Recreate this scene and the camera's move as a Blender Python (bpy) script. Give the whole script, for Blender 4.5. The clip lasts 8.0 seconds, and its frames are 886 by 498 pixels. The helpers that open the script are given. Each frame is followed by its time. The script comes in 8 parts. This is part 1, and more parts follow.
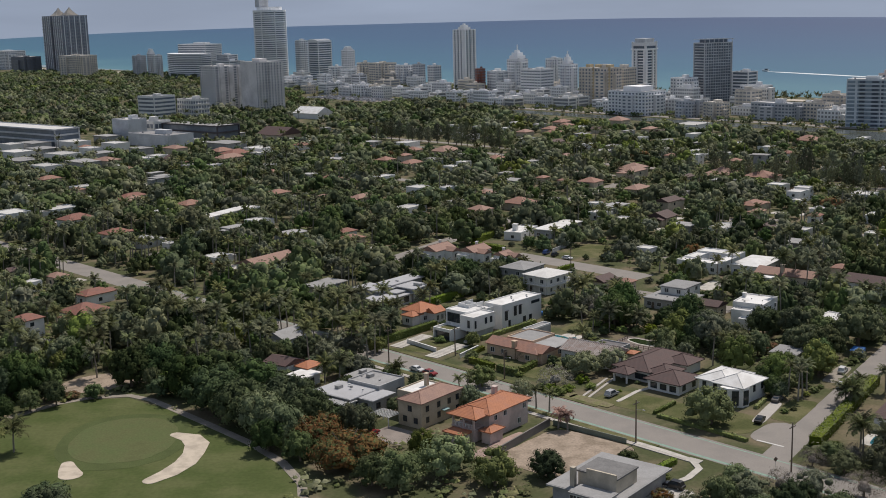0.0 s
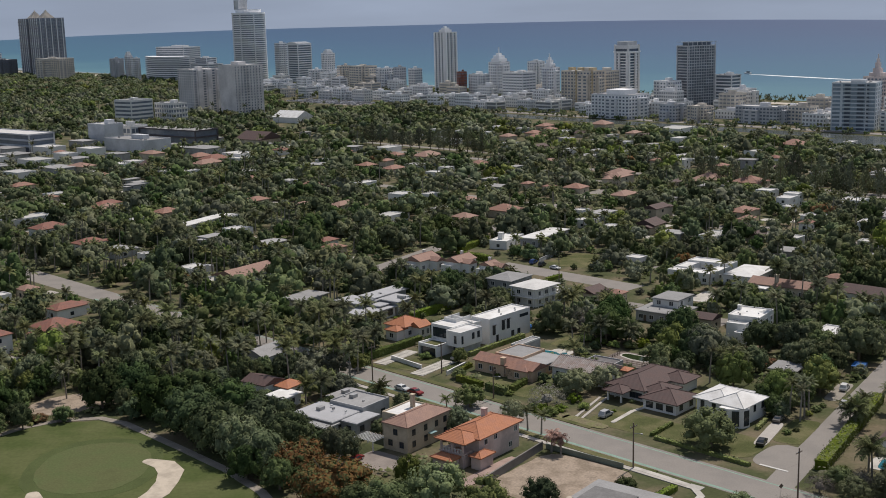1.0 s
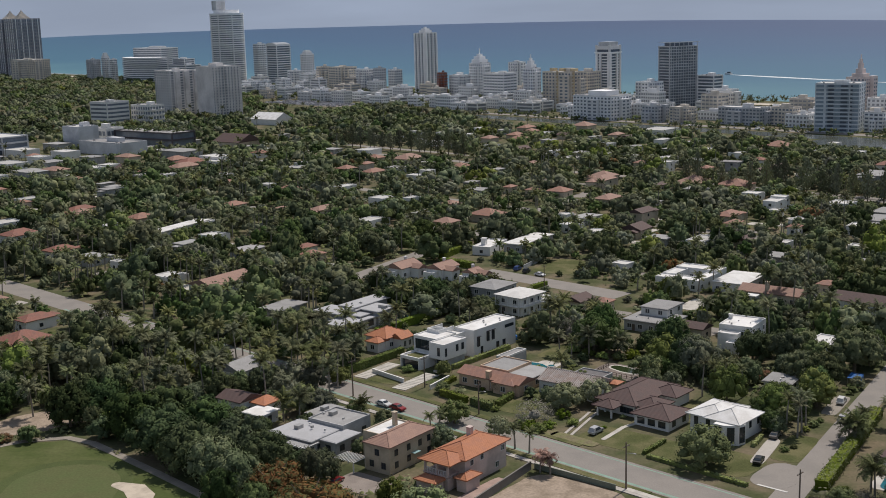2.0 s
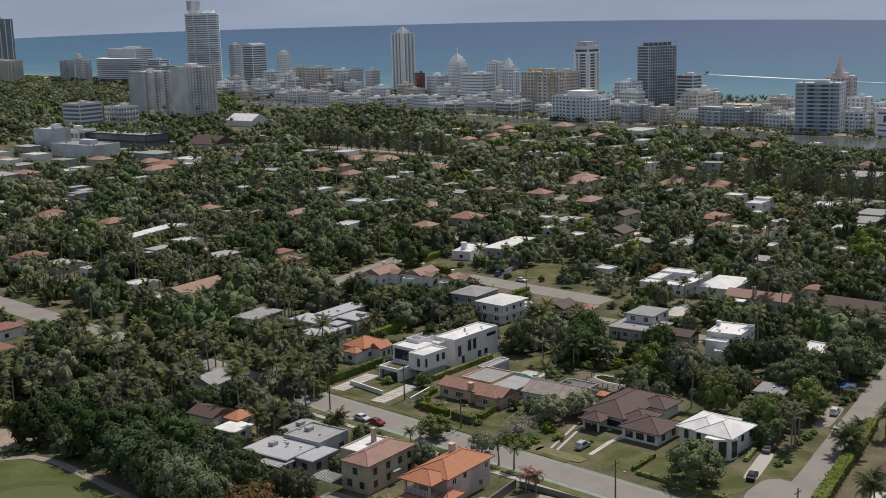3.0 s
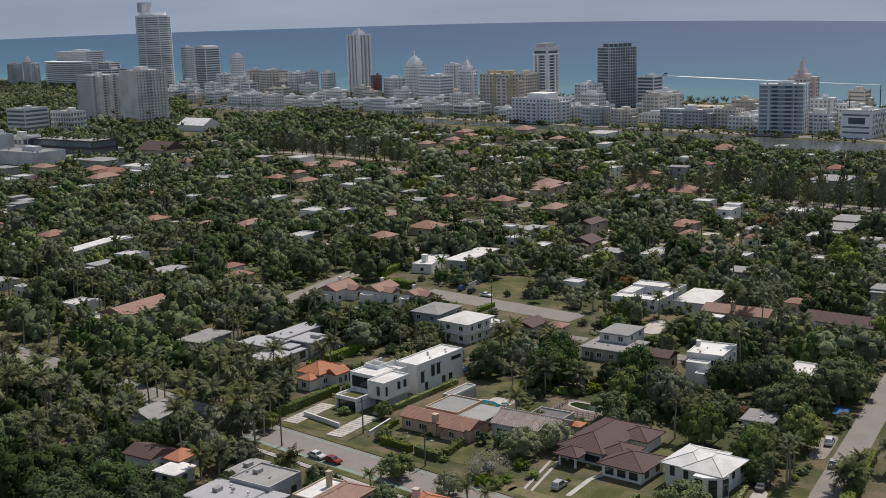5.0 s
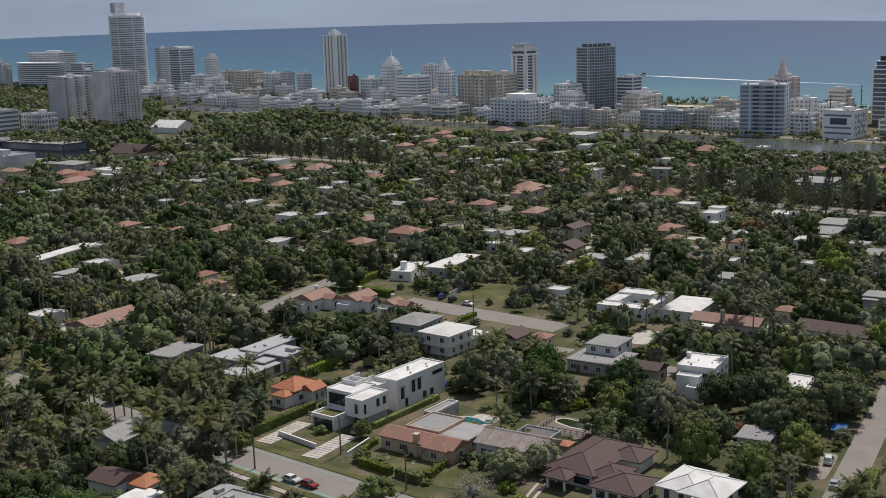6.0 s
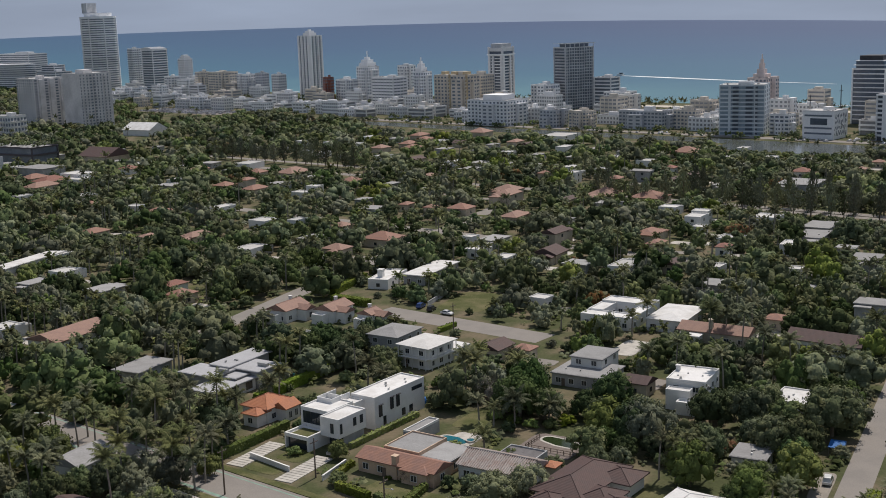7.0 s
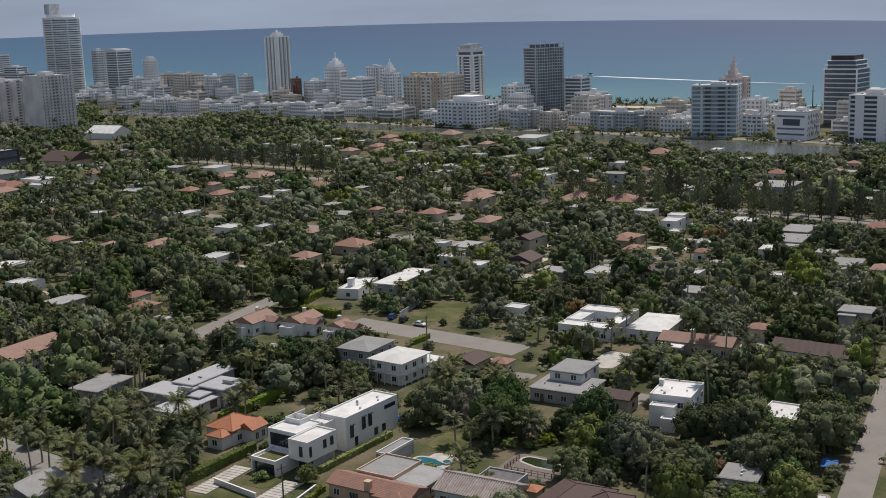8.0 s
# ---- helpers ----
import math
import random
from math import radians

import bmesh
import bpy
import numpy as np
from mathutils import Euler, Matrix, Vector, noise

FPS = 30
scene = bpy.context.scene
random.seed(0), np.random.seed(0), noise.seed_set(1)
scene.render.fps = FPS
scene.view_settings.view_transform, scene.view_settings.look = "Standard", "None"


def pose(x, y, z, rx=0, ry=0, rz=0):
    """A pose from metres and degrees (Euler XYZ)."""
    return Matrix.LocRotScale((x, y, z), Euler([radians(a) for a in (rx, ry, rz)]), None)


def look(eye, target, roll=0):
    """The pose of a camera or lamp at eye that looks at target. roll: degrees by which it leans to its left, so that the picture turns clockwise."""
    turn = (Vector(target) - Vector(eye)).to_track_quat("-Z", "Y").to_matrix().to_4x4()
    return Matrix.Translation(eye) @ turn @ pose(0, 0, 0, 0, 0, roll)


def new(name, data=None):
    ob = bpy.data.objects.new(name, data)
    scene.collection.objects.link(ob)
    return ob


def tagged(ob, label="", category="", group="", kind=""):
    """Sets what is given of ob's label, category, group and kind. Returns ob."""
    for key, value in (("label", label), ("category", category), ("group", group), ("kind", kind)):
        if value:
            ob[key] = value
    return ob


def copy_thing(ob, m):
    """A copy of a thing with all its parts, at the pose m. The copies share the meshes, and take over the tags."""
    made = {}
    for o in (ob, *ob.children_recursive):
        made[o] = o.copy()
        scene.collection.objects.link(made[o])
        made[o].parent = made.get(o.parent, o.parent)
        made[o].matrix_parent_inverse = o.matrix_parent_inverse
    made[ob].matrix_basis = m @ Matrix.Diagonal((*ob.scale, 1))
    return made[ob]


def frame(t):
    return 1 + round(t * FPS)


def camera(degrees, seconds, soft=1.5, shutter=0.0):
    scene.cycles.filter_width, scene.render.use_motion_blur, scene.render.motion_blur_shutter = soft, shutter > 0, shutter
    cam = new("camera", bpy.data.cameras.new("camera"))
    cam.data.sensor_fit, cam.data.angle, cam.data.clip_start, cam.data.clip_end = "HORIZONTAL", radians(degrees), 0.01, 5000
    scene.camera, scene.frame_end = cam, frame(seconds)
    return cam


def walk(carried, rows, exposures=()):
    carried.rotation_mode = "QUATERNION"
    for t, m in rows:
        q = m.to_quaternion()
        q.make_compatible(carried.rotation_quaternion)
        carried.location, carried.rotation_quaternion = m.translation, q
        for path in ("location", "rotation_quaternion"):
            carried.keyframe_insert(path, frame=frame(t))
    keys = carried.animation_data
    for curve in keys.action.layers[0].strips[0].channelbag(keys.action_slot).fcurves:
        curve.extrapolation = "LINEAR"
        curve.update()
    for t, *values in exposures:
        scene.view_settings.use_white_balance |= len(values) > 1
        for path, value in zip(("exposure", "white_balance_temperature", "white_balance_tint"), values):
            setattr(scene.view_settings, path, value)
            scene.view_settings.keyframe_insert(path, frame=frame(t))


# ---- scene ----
cam = camera(41.1, 8.0, 0.95)
PATH = [
    (0, (-0.874, -4.866, 97.533), (-0.864, -2.904, 97.146), -1.5),
    (0.5, (-1.636, 2.116, 97.602), (-1.607, 4.078, 97.215), -1.5),
    (1, (-2.129, 9.081, 97.888), (-2.086, 11.043, 97.504), -1.5),
    (1.5, (-2.367, 15.397, 98.106), (-2.308, 17.359, 97.722), -1.5),
    (3, (-2.292, 32.386, 97.796), (-2.179, 34.345, 97.411), -1.6),
    (3.5, (-2.205, 38.322, 97.674), (-2.072, 40.28, 97.289), -1.6),
    (4, (-2.032, 44.4, 97.444), (-1.882, 46.357, 97.06), -1.7),
    (4.5, (-1.637, 50.858, 97.251), (-1.471, 52.814, 96.867), -1.7),
    (6, (-0.577, 70.953, 97.111), (-0.356, 72.903, 96.726), -1.8),
    (6.5, (-0.014, 77.68, 97.102), (0.225, 79.628, 96.716), -1.8),
    (7, (0.493, 84.38, 97.037), (0.753, 86.325, 96.651), -1.9),
    (7.5, (0.957, 91.183, 97.107), (1.241, 93.125, 96.721), -1.9),
    (8, (1.481, 97.634, 97.171), (1.792, 99.571, 96.784), -2.0),
]
walk(cam, [(t, look(eye, target, roll)) for t, eye, target, roll in PATH])

# ---- light ----
SUN_AZ, SUN_EL = 50.0, 58.0        # degrees from +x towards +y, and above the horizon
scene.view_settings.exposure = 0.36
world = bpy.data.worlds.new("sky")
scene.world = world
world.use_nodes = True
wn, wl = world.node_tree.nodes, world.node_tree.links
sky = wn.new("ShaderNodeTexSky")
sky.sky_type, sky.sun_disc = "NISHITA", False
sky.sun_elevation, sky.sun_rotation = radians(SUN_EL), radians(90 - SUN_AZ)
sky.air_density, sky.dust_density, sky.ozone_density, sky.altitude = 1.0, 0.45, 1.0, 90
wn["Background"].inputs["Strength"].default_value = 0.1
# sky capped at a hazy grey-blue: no glare near the sun and the horizon
sky_cap = wn.new("ShaderNodeMix")
sky_cap.data_type, sky_cap.blend_type = "RGBA", "DARKEN"
sky_cap.inputs["Factor"].default_value = 1.0
sky_cap.inputs["B"].default_value = (2.28, 2.68, 3.48, 1)
wl.new(sky.outputs[0], sky_cap.inputs["A"])
# faint streaks of cloud over the whole sky
cloud_at, cloud_map, cloud = wn.new("ShaderNodeTexCoord"), wn.new("ShaderNodeMapping"), wn.new("ShaderNodeTexNoise")
cloud_map.inputs["Scale"].default_value = (3.0, 3.0, 18.0)
cloud.inputs["Scale"].default_value, cloud.inputs["Detail"].default_value = 1.6, 5
wl.new(cloud_at.outputs["Generated"], cloud_map.inputs["Vector"])
wl.new(cloud_map.outputs[0], cloud.inputs["Vector"])
lift = wn.new("ShaderNodeMapRange")
lift.inputs["From Min"].default_value, lift.inputs["From Max"].default_value = 0.35, 0.7
lift.inputs["To Min"].default_value, lift.inputs["To Max"].default_value = 0.93, 1.1
wl.new(cloud.outputs["Fac"], lift.inputs["Value"])
# unseen grey mix added overhead: takes blue out of the light from above
up, rise_map, high = wn.new("ShaderNodeSeparateXYZ"), wn.new("ShaderNodeMapRange"), wn.new("ShaderNodeMix")
wl.new(cloud_at.outputs["Generated"], up.inputs[0])
wl.new(up.outputs["Z"], rise_map.inputs["Value"])
rise_map.inputs["From Min"].default_value, rise_map.inputs["From Max"].default_value = 0.12, 0.45
rise_map.inputs["To Min"].default_value, rise_map.inputs["To Max"].default_value = 0.0, 0.6
high.data_type = "RGBA"
high.inputs["B"].default_value = (1.8, 1.96, 2.34, 1)
wl.new(rise_map.outputs["Result"], high.inputs["Factor"])
wl.new(sky_cap.outputs["Result"], high.inputs["A"])
streaks = wn.new("ShaderNodeVectorMath")
streaks.operation = "SCALE"
wl.new(high.outputs["Result"], streaks.inputs[0])
wl.new(lift.outputs["Result"], streaks.inputs["Scale"])
wl.new(streaks.outputs["Vector"], wn["Background"].inputs["Color"])
sun = new("sun", bpy.data.lights.new("sun", "SUN"))
sun.data.energy, sun.data.angle, sun.data.color = 3.0, radians(0.6), (1.0, 0.925, 0.86)
_az, _el = radians(SUN_AZ), radians(SUN_EL)
sun.matrix_world = look((0, 0, 300), (-math.cos(_az) * math.cos(_el), -math.sin(_az) * math.cos(_el), 300 - math.sin(_el)))


# ---- materials ----
def mat(name, rgb, rough=0.8, metal=0.0, big=0.25, small=4.0, amount=0.25, bump=0.3, island=0.0, thing=0.0, tint=None, spec=0.3, deep=0.1):
    """A node material: rgb varied by stains (big, per metre), grain (small), by each piece and by each thing."""
    m = bpy.data.materials.new(name)
    m.use_nodes = True
    n, l = m.node_tree.nodes, m.node_tree.links
    b = n["Principled BSDF"]
    b.inputs["Roughness"].default_value, b.inputs["Metallic"].default_value = rough, metal
    b.inputs["Specular IOR Level"].default_value = spec
    co = n.new("ShaderNodeTexCoord")
    geo = n.new("ShaderNodeNewGeometry")

    def noise_at(scale, detail):
        t = n.new("ShaderNodeTexNoise")
        t.inputs["Scale"].default_value, t.inputs["Detail"].default_value = scale, detail
        l.new(geo.outputs["Position"], t.inputs["Vector"])
        return t.outputs["Fac"]

    def math_node(op, a, c):
        k = n.new("ShaderNodeMath")
        k.operation = op
        for i, v in enumerate((a, c)):
            if isinstance(v, (int, float)):
                k.inputs[i].default_value = v
            else:
                l.new(v, k.inputs[i])
        return k.outputs[0]

    stain, grain = noise_at(big, 4), noise_at(small, 3)
    value = math_node("ADD", math_node("MULTIPLY", stain, 1.1), math_node("MULTIPLY", grain, 0.9))
    value = math_node("ADD", math_node("MULTIPLY", math_node("SUBTRACT", value, 1.0), 2 * amount), 1.0)
    if island:
        k = math_node("SUBTRACT", geo.outputs["Random Per Island"], 0.5)
        value = math_node("ADD", value, math_node("MULTIPLY", k, island))
    if thing:
        oi = n.new("ShaderNodeObjectInfo")
        k = math_node("SUBTRACT", oi.outputs["Random"], 0.5)
        value = math_node("ADD", value, math_node("MULTIPLY", k, thing))
    mix = n.new("ShaderNodeMix")
    mix.data_type = "RGBA"
    mix.inputs["A"].default_value = (*rgb, 1)
    mix.inputs["B"].default_value = (*(tint or [c * 0.72 for c in rgb]), 1)
    ramp = n.new("ShaderNodeValToRGB")
    ramp.color_ramp.elements[0].position, ramp.color_ramp.elements[1].position = 0.42, 0.62
    l.new(stain, ramp.inputs[0])
    l.new(ramp.outputs[0], mix.inputs["Factor"])
    mul = n.new("ShaderNodeVectorMath")
    mul.operation = "SCALE"
    l.new(mix.outputs["Result"], mul.inputs[0])
    l.new(value, mul.inputs["Scale"])
    l.new(mul.outputs[0], b.inputs["Base Color"])
    if bump:
        bp = n.new("ShaderNodeBump")
        bp.inputs["Strength"].default_value, bp.inputs["Distance"].default_value = bump, deep
        l.new(grain, bp.inputs["Height"])
        l.new(bp.outputs[0], b.inputs["Normal"])
    return m


def tile_mat(name, rgb, tint):
    """Barrel tiles: rows across the slope as relief, mottled clay colours."""
    m = mat(name, rgb, 0.75, amount=0.3, big=0.5, small=3.0, tint=tint)
    n, l = m.node_tree.nodes, m.node_tree.links
    co = n.new("ShaderNodeTexCoord")
    w = n.new("ShaderNodeTexWave")
    w.inputs["Scale"].default_value = 0.8
    w.inputs["Distortion"].default_value = 0.3
    l.new(co.outputs["Object"], w.inputs["Vector"])
    bp = n.new("ShaderNodeBump")
    bp.inputs["Strength"].default_value, bp.inputs["Distance"].default_value = 0.22, 0.1
    l.new(w.outputs["Fac"], bp.inputs["Height"])
    l.new(bp.outputs[0], n["Principled BSDF"].inputs["Normal"])
    return m


GRASS = mat("lawn", (0.086, 0.095, 0.037), 0.95, amount=0.5, big=0.15, small=2.5, tint=(0.122, 0.113, 0.056), spec=0.1)
GROUND = mat("garden_soil_and_grass", (0.075, 0.085, 0.038), 0.95, amount=0.4, big=0.08, small=1.2, tint=(0.14, 0.115, 0.075), spec=0.1)
FAIRWAY = mat("fairway", (0.072, 0.092, 0.03), 0.95, amount=0.3, big=0.09, small=1.0, tint=(0.09, 0.1, 0.04), bump=0.1, spec=0.1)
GREEN = mat("putting_green", (0.105, 0.115, 0.05), 0.95, amount=0.3, big=0.12, small=2, tint=(0.085, 0.104, 0.042), bump=0.05, spec=0.1)
SAND = mat("bunker_sand", (0.52, 0.45, 0.36), 0.95, amount=0.1, big=0.3, small=3, bump=0.2, spec=0.1)
DIRT = mat("bare_dirt", (0.36, 0.29, 0.225), 0.95, amount=0.45, big=0.22, small=1.8, tint=(0.2, 0.16, 0.12), spec=0.1)
ASPHALT = mat("worn_asphalt", (0.255, 0.232, 0.208), 0.9, amount=0.2, big=0.12, small=3, tint=(0.205, 0.188, 0.17), spec=0.2)
CONCRETE = mat("concrete", (0.42, 0.39, 0.35), 0.85, amount=0.2, big=0.3, small=3, tint=(0.34, 0.31, 0.28))
PAVER = mat("pale_paving", (0.5, 0.47, 0.42), 0.85, amount=0.18, big=0.3, small=3)
PINKPAVE = mat("pink_paving", (0.36, 0.26, 0.22), 0.85, amount=0.2, big=0.3, small=2)
PAINT = mat("road_paint", (0.62, 0.6, 0.56), 0.7, amount=0.3, big=0.6, small=4)
GREENPAINT = mat("green_lane_paint", (0.23, 0.34, 0.27), 0.8, amount=0.3, big=0.4, small=3)
WHITE = mat("white_stucco", (0.74, 0.73, 0.71), 0.85, amount=0.1, big=0.3, small=3, thing=0.1, tint=(0.66, 0.65, 0.62))
CREAM = mat("cream_stucco", (0.55, 0.48, 0.38), 0.85, amount=0.14, big=0.3, small=3, thing=0.16)
PINK = mat("pink_stucco", (0.64, 0.52, 0.47), 0.85, amount=0.12, big=0.3, small=3)
TAN = mat("tan_stucco", (0.52, 0.44, 0.33), 0.85, amount=0.14, big=0.3, small=3)
GREYWALL = mat("grey_stucco", (0.42, 0.42, 0.42), 0.85, amount=0.15, big=0.3, small=3, thing=0.2)
TEAL = mat("teal_render", (0.28, 0.42, 0.42), 0.85, amount=0.12)
# cool white: the haze over the distant hotels is put into the colour
CITYWALL = mat("pale_city_render", (0.81, 0.81, 0.815), 0.85, amount=0.15, big=0.08, small=0.8, thing=0.3, tint=(0.72, 0.72, 0.725))
CITYTAN = mat("sand_city_render", (0.73, 0.665, 0.58), 0.85, amount=0.15, big=0.08, small=0.8, thing=0.2)
BRICKRED = mat("brick_red_render", (0.24, 0.1, 0.075), 0.85, amount=0.15, big=0.1, small=1)
ROOFWHITE = mat("white_roof_membrane", (0.7, 0.69, 0.67), 0.8, amount=0.16, big=0.25, small=2.5, thing=0.12, tint=(0.54, 0.525, 0.5))
ROOFDULL = mat("weathered_white_roof", (0.52, 0.51, 0.49), 0.85, amount=0.25, big=0.25, small=2.5, thing=0.35, tint=(0.42, 0.41, 0.39))
ROOFGREY = mat("grey_roof_membrane", (0.31, 0.305, 0.3), 0.85, amount=0.25, big=0.25, small=2.5, thing=0.3, tint=(0.24, 0.235, 0.23))
PALEROOF = mat("pale_grey_roof_membrane", (0.4, 0.4, 0.41), 0.85, amount=0.18, big=0.25, small=2.5, tint=(0.34, 0.34, 0.345))
ROOFDARK = mat("dark_shingle", (0.16, 0.15, 0.15), 0.9, amount=0.25, big=0.3, small=3, thing=0.2)
TILE = tile_mat("orange_clay_tile", (0.42, 0.17, 0.085), (0.33, 0.14, 0.08))
# duller than TILE: far roofs' haze put into the colour; the ranch's own tone
TILEDULL = tile_mat("dull_orange_tile", (0.3, 0.16, 0.115), (0.22, 0.125, 0.098))
TILERED = tile_mat("red_clay_tile", (0.25, 0.11, 0.08), (0.18, 0.088, 0.068))
TILEPINK = tile_mat("salmon_clay_tile", (0.31, 0.19, 0.145), (0.235, 0.145, 0.115))
TILEBROWN = tile_mat("brown_flat_tile", (0.1, 0.062, 0.056), (0.078, 0.052, 0.048))
TILEGREY = tile_mat("weathered_grey_tile", (0.36, 0.33, 0.31), (0.27, 0.22, 0.2))
BARK = mat("bark", (0.2, 0.16, 0.12), 0.95, amount=0.3, big=1, small=6)
PALEBARK = mat("palm_trunk", (0.3, 0.27, 0.23), 0.95, amount=0.3, big=1, small=6)
WOOD = mat("weathered_wood", (0.17, 0.13, 0.1), 0.9, amount=0.3, big=1, small=6)
DARKMETAL = mat("dark_metal", (0.06, 0.06, 0.065), 0.5, amount=0.15, metal=0.3)
GALV = mat("galvanised_metal", (0.42, 0.42, 0.42), 0.5, amount=0.2, metal=0.6)
BLUETARP = mat("blue_tarpaulin", (0.03, 0.15, 0.42), 0.5, amount=0.2)
RUBBER = mat("tyre_rubber", (0.025, 0.025, 0.025), 0.8, amount=0.1, bump=0)
GLASS = mat("window_glass", (0.035, 0.045, 0.055), 0.08, amount=0.1, bump=0, spec=0.6)
# lighter than clear glass: sky reflection and distance haze put into the base colour
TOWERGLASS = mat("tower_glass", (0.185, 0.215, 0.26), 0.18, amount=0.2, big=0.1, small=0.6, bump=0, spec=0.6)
BLUEGLASS = mat("blue_tower_glass", (0.1, 0.125, 0.165), 0.15, amount=0.25, big=0.1, small=0.5, bump=0, spec=0.6)
POOL = mat("pool_water", (0.025, 0.15, 0.19), 0.08, amount=0.1, bump=0.1, spec=0.5)
POND = mat("old_pool_water", (0.03, 0.045, 0.018), 0.1, amount=0.2, bump=0.1, spec=0.5)
FOAM = mat("sea_foam", (0.75, 0.77, 0.77), 0.9, amount=0.2, big=0.05, small=0.5)
BEACH = mat("beach_sand", (0.58, 0.52, 0.43), 0.95, amount=0.12, big=0.03, small=0.4)


def leaf_mat(name, rgb, tint, vary=1.0, patch_size=0.2):
    """Leaves that let part of the light through; each tree has a tone of its own."""
    grow = lambda q: [1.52 * c * k for c, k in zip(q, (1.06, 1.02, 1.06))]
    m = mat(name, grow(rgb), 0.85, amount=0.45, big=patch_size, small=1.6, island=0.26, tint=grow(tint), bump=0.5, spec=0.04, deep=0.5)
    n, l = m.node_tree.nodes, m.node_tree.links
    b = n["Principled BSDF"]
    # a number for each tree: of its object, or of its place in a joined wood
    info, tone = n.new("ShaderNodeObjectInfo"), n.new("ShaderNodeAttribute")
    tone.attribute_name = "tone"

    def number(op, a, c):
        k = n.new("ShaderNodeMath")
        k.operation = op
        for i, v in enumerate((a, c)):
            if isinstance(v, (int, float)):
                k.inputs[i].default_value = v
            else:
                l.new(v, k.inputs[i])
        return k.outputs[0]

    one = number("FRACT", number("ADD", info.outputs["Random"], tone.outputs["Fac"]), 0)
    two, three = number("FRACT", number("MULTIPLY", one, 7.31), 0), number("FRACT", number("MULTIPLY", one, 23.7), 0)
    hsv = n.new("ShaderNodeHueSaturation")
    for key, source, low, span in (("Hue", two, 0.5 - 0.03 * vary, 0.038 * vary), ("Saturation", three, 1 - 0.19 * vary, 0.5 * vary), ("Value", one, 1 - 0.42 * vary, 0.82 * vary)):
        l.new(number("ADD", number("MULTIPLY", source, span), low), hsv.inputs[key])
    l.new(b.inputs["Base Color"].links[0].from_socket, hsv.inputs["Color"])
    l.new(hsv.outputs[0], b.inputs["Base Color"])
    t, mix = n.new("ShaderNodeBsdfTranslucent"), n.new("ShaderNodeMixShader")
    l.new(hsv.outputs[0], t.inputs["Color"])
    mix.inputs[0].default_value = 0.09
    l.new(b.outputs[0], mix.inputs[1])
    l.new(t.outputs[0], mix.inputs[2])
    l.new(mix.outputs[0], n["Material Output"].inputs["Surface"])
    return m


LEAF = {
    "ficus": leaf_mat("deep_green_leaves", (0.036, 0.054, 0.025), (0.048, 0.066, 0.03)),
    "oak": leaf_mat("mid_green_leaves", (0.062, 0.084, 0.041), (0.083, 0.099, 0.051)),
    "lime": leaf_mat("yellow_green_leaves", (0.095, 0.122, 0.046), (0.078, 0.1, 0.04)),
    "olive": leaf_mat("olive_grey_leaves", (0.1, 0.113, 0.069), (0.084, 0.097, 0.061)),
    "flame": leaf_mat("green_leaves_with_orange_flowers", (0.12, 0.066, 0.032), (0.05, 0.068, 0.03), 0.4, 0.8),
    "bare": leaf_mat("grey_twiggy_leaves", (0.145, 0.138, 0.112), (0.115, 0.112, 0.088)),
    "palm": leaf_mat("palm_fronds", (0.086, 0.096, 0.05), (0.07, 0.082, 0.042)),
    "dead": leaf_mat("dry_palm_fronds", (0.25, 0.18, 0.12), (0.18, 0.13, 0.085)),
    "hedge": leaf_mat("hedge_leaves", (0.085, 0.115, 0.036), (0.1, 0.125, 0.042)),
    "shrub": leaf_mat("garden_shrubs", (0.062, 0.08, 0.036), (0.09, 0.098, 0.052)),
}

# the sea: turquoise over the sand bars, deep blue further out, with a wind ripple
SEA = bpy.data.materials.new("sea_water")
SEA.use_nodes = True
_n, _l = SEA.node_tree.nodes, SEA.node_tree.links
_b = _n["Principled BSDF"]
_b.inputs["Roughness"].default_value, _b.inputs["Specular IOR Level"].default_value = 0.55, 0.15
_geo, _dot, _map, _ramp = _n.new("ShaderNodeNewGeometry"), _n.new("ShaderNodeVectorMath"), _n.new("ShaderNodeMapRange"), _n.new("ShaderNodeValToRGB")
_dot.operation = "DOT_PRODUCT"
_dot.inputs[1].default_value = (math.cos(radians(40)), math.sin(radians(40)), 0)
_l.new(_geo.outputs["Position"], _dot.inputs[0])
_map.inputs["From Min"].default_value, _map.inputs["From Max"].default_value = 1140, 4200
_l.new(_dot.outputs["Value"], _map.inputs["Value"])
_nz = _n.new("ShaderNodeTexNoise")
_nz.inputs["Scale"].default_value, _nz.inputs["Detail"].default_value = 0.004, 5
_l.new(_geo.outputs["Position"], _nz.inputs["Vector"])
_add = _n.new("ShaderNodeMath")
_add.operation = "MULTIPLY_ADD"
_l.new(_nz.outputs["Fac"], _add.inputs[0])
_add.inputs[1].default_value = 0.16
_l.new(_map.outputs["Result"], _add.inputs[2])
_l.new(_add.outputs[0], _ramp.inputs[0])
_e = _ramp.color_ramp.elements
_e[0].position, _e[0].color = 0.06, (0.085, 0.19, 0.225, 1)
_e[1].position, _e[1].color = 0.95, (0.042, 0.076, 0.157, 1)
_e2 = _ramp.color_ramp.elements.new(0.2)
_e2.color = (0.048, 0.127, 0.191, 1)
_e3 = _ramp.color_ramp.elements.new(0.5)
_e3.color = (0.043, 0.098, 0.178, 1)
_l.new(_ramp.outputs[0], _b.inputs["Base Color"])
_rip, _bp = _n.new("ShaderNodeTexNoise"), _n.new("ShaderNodeBump")
_rip.inputs["Scale"].default_value, _rip.inputs["Detail"].default_value = 0.12, 4
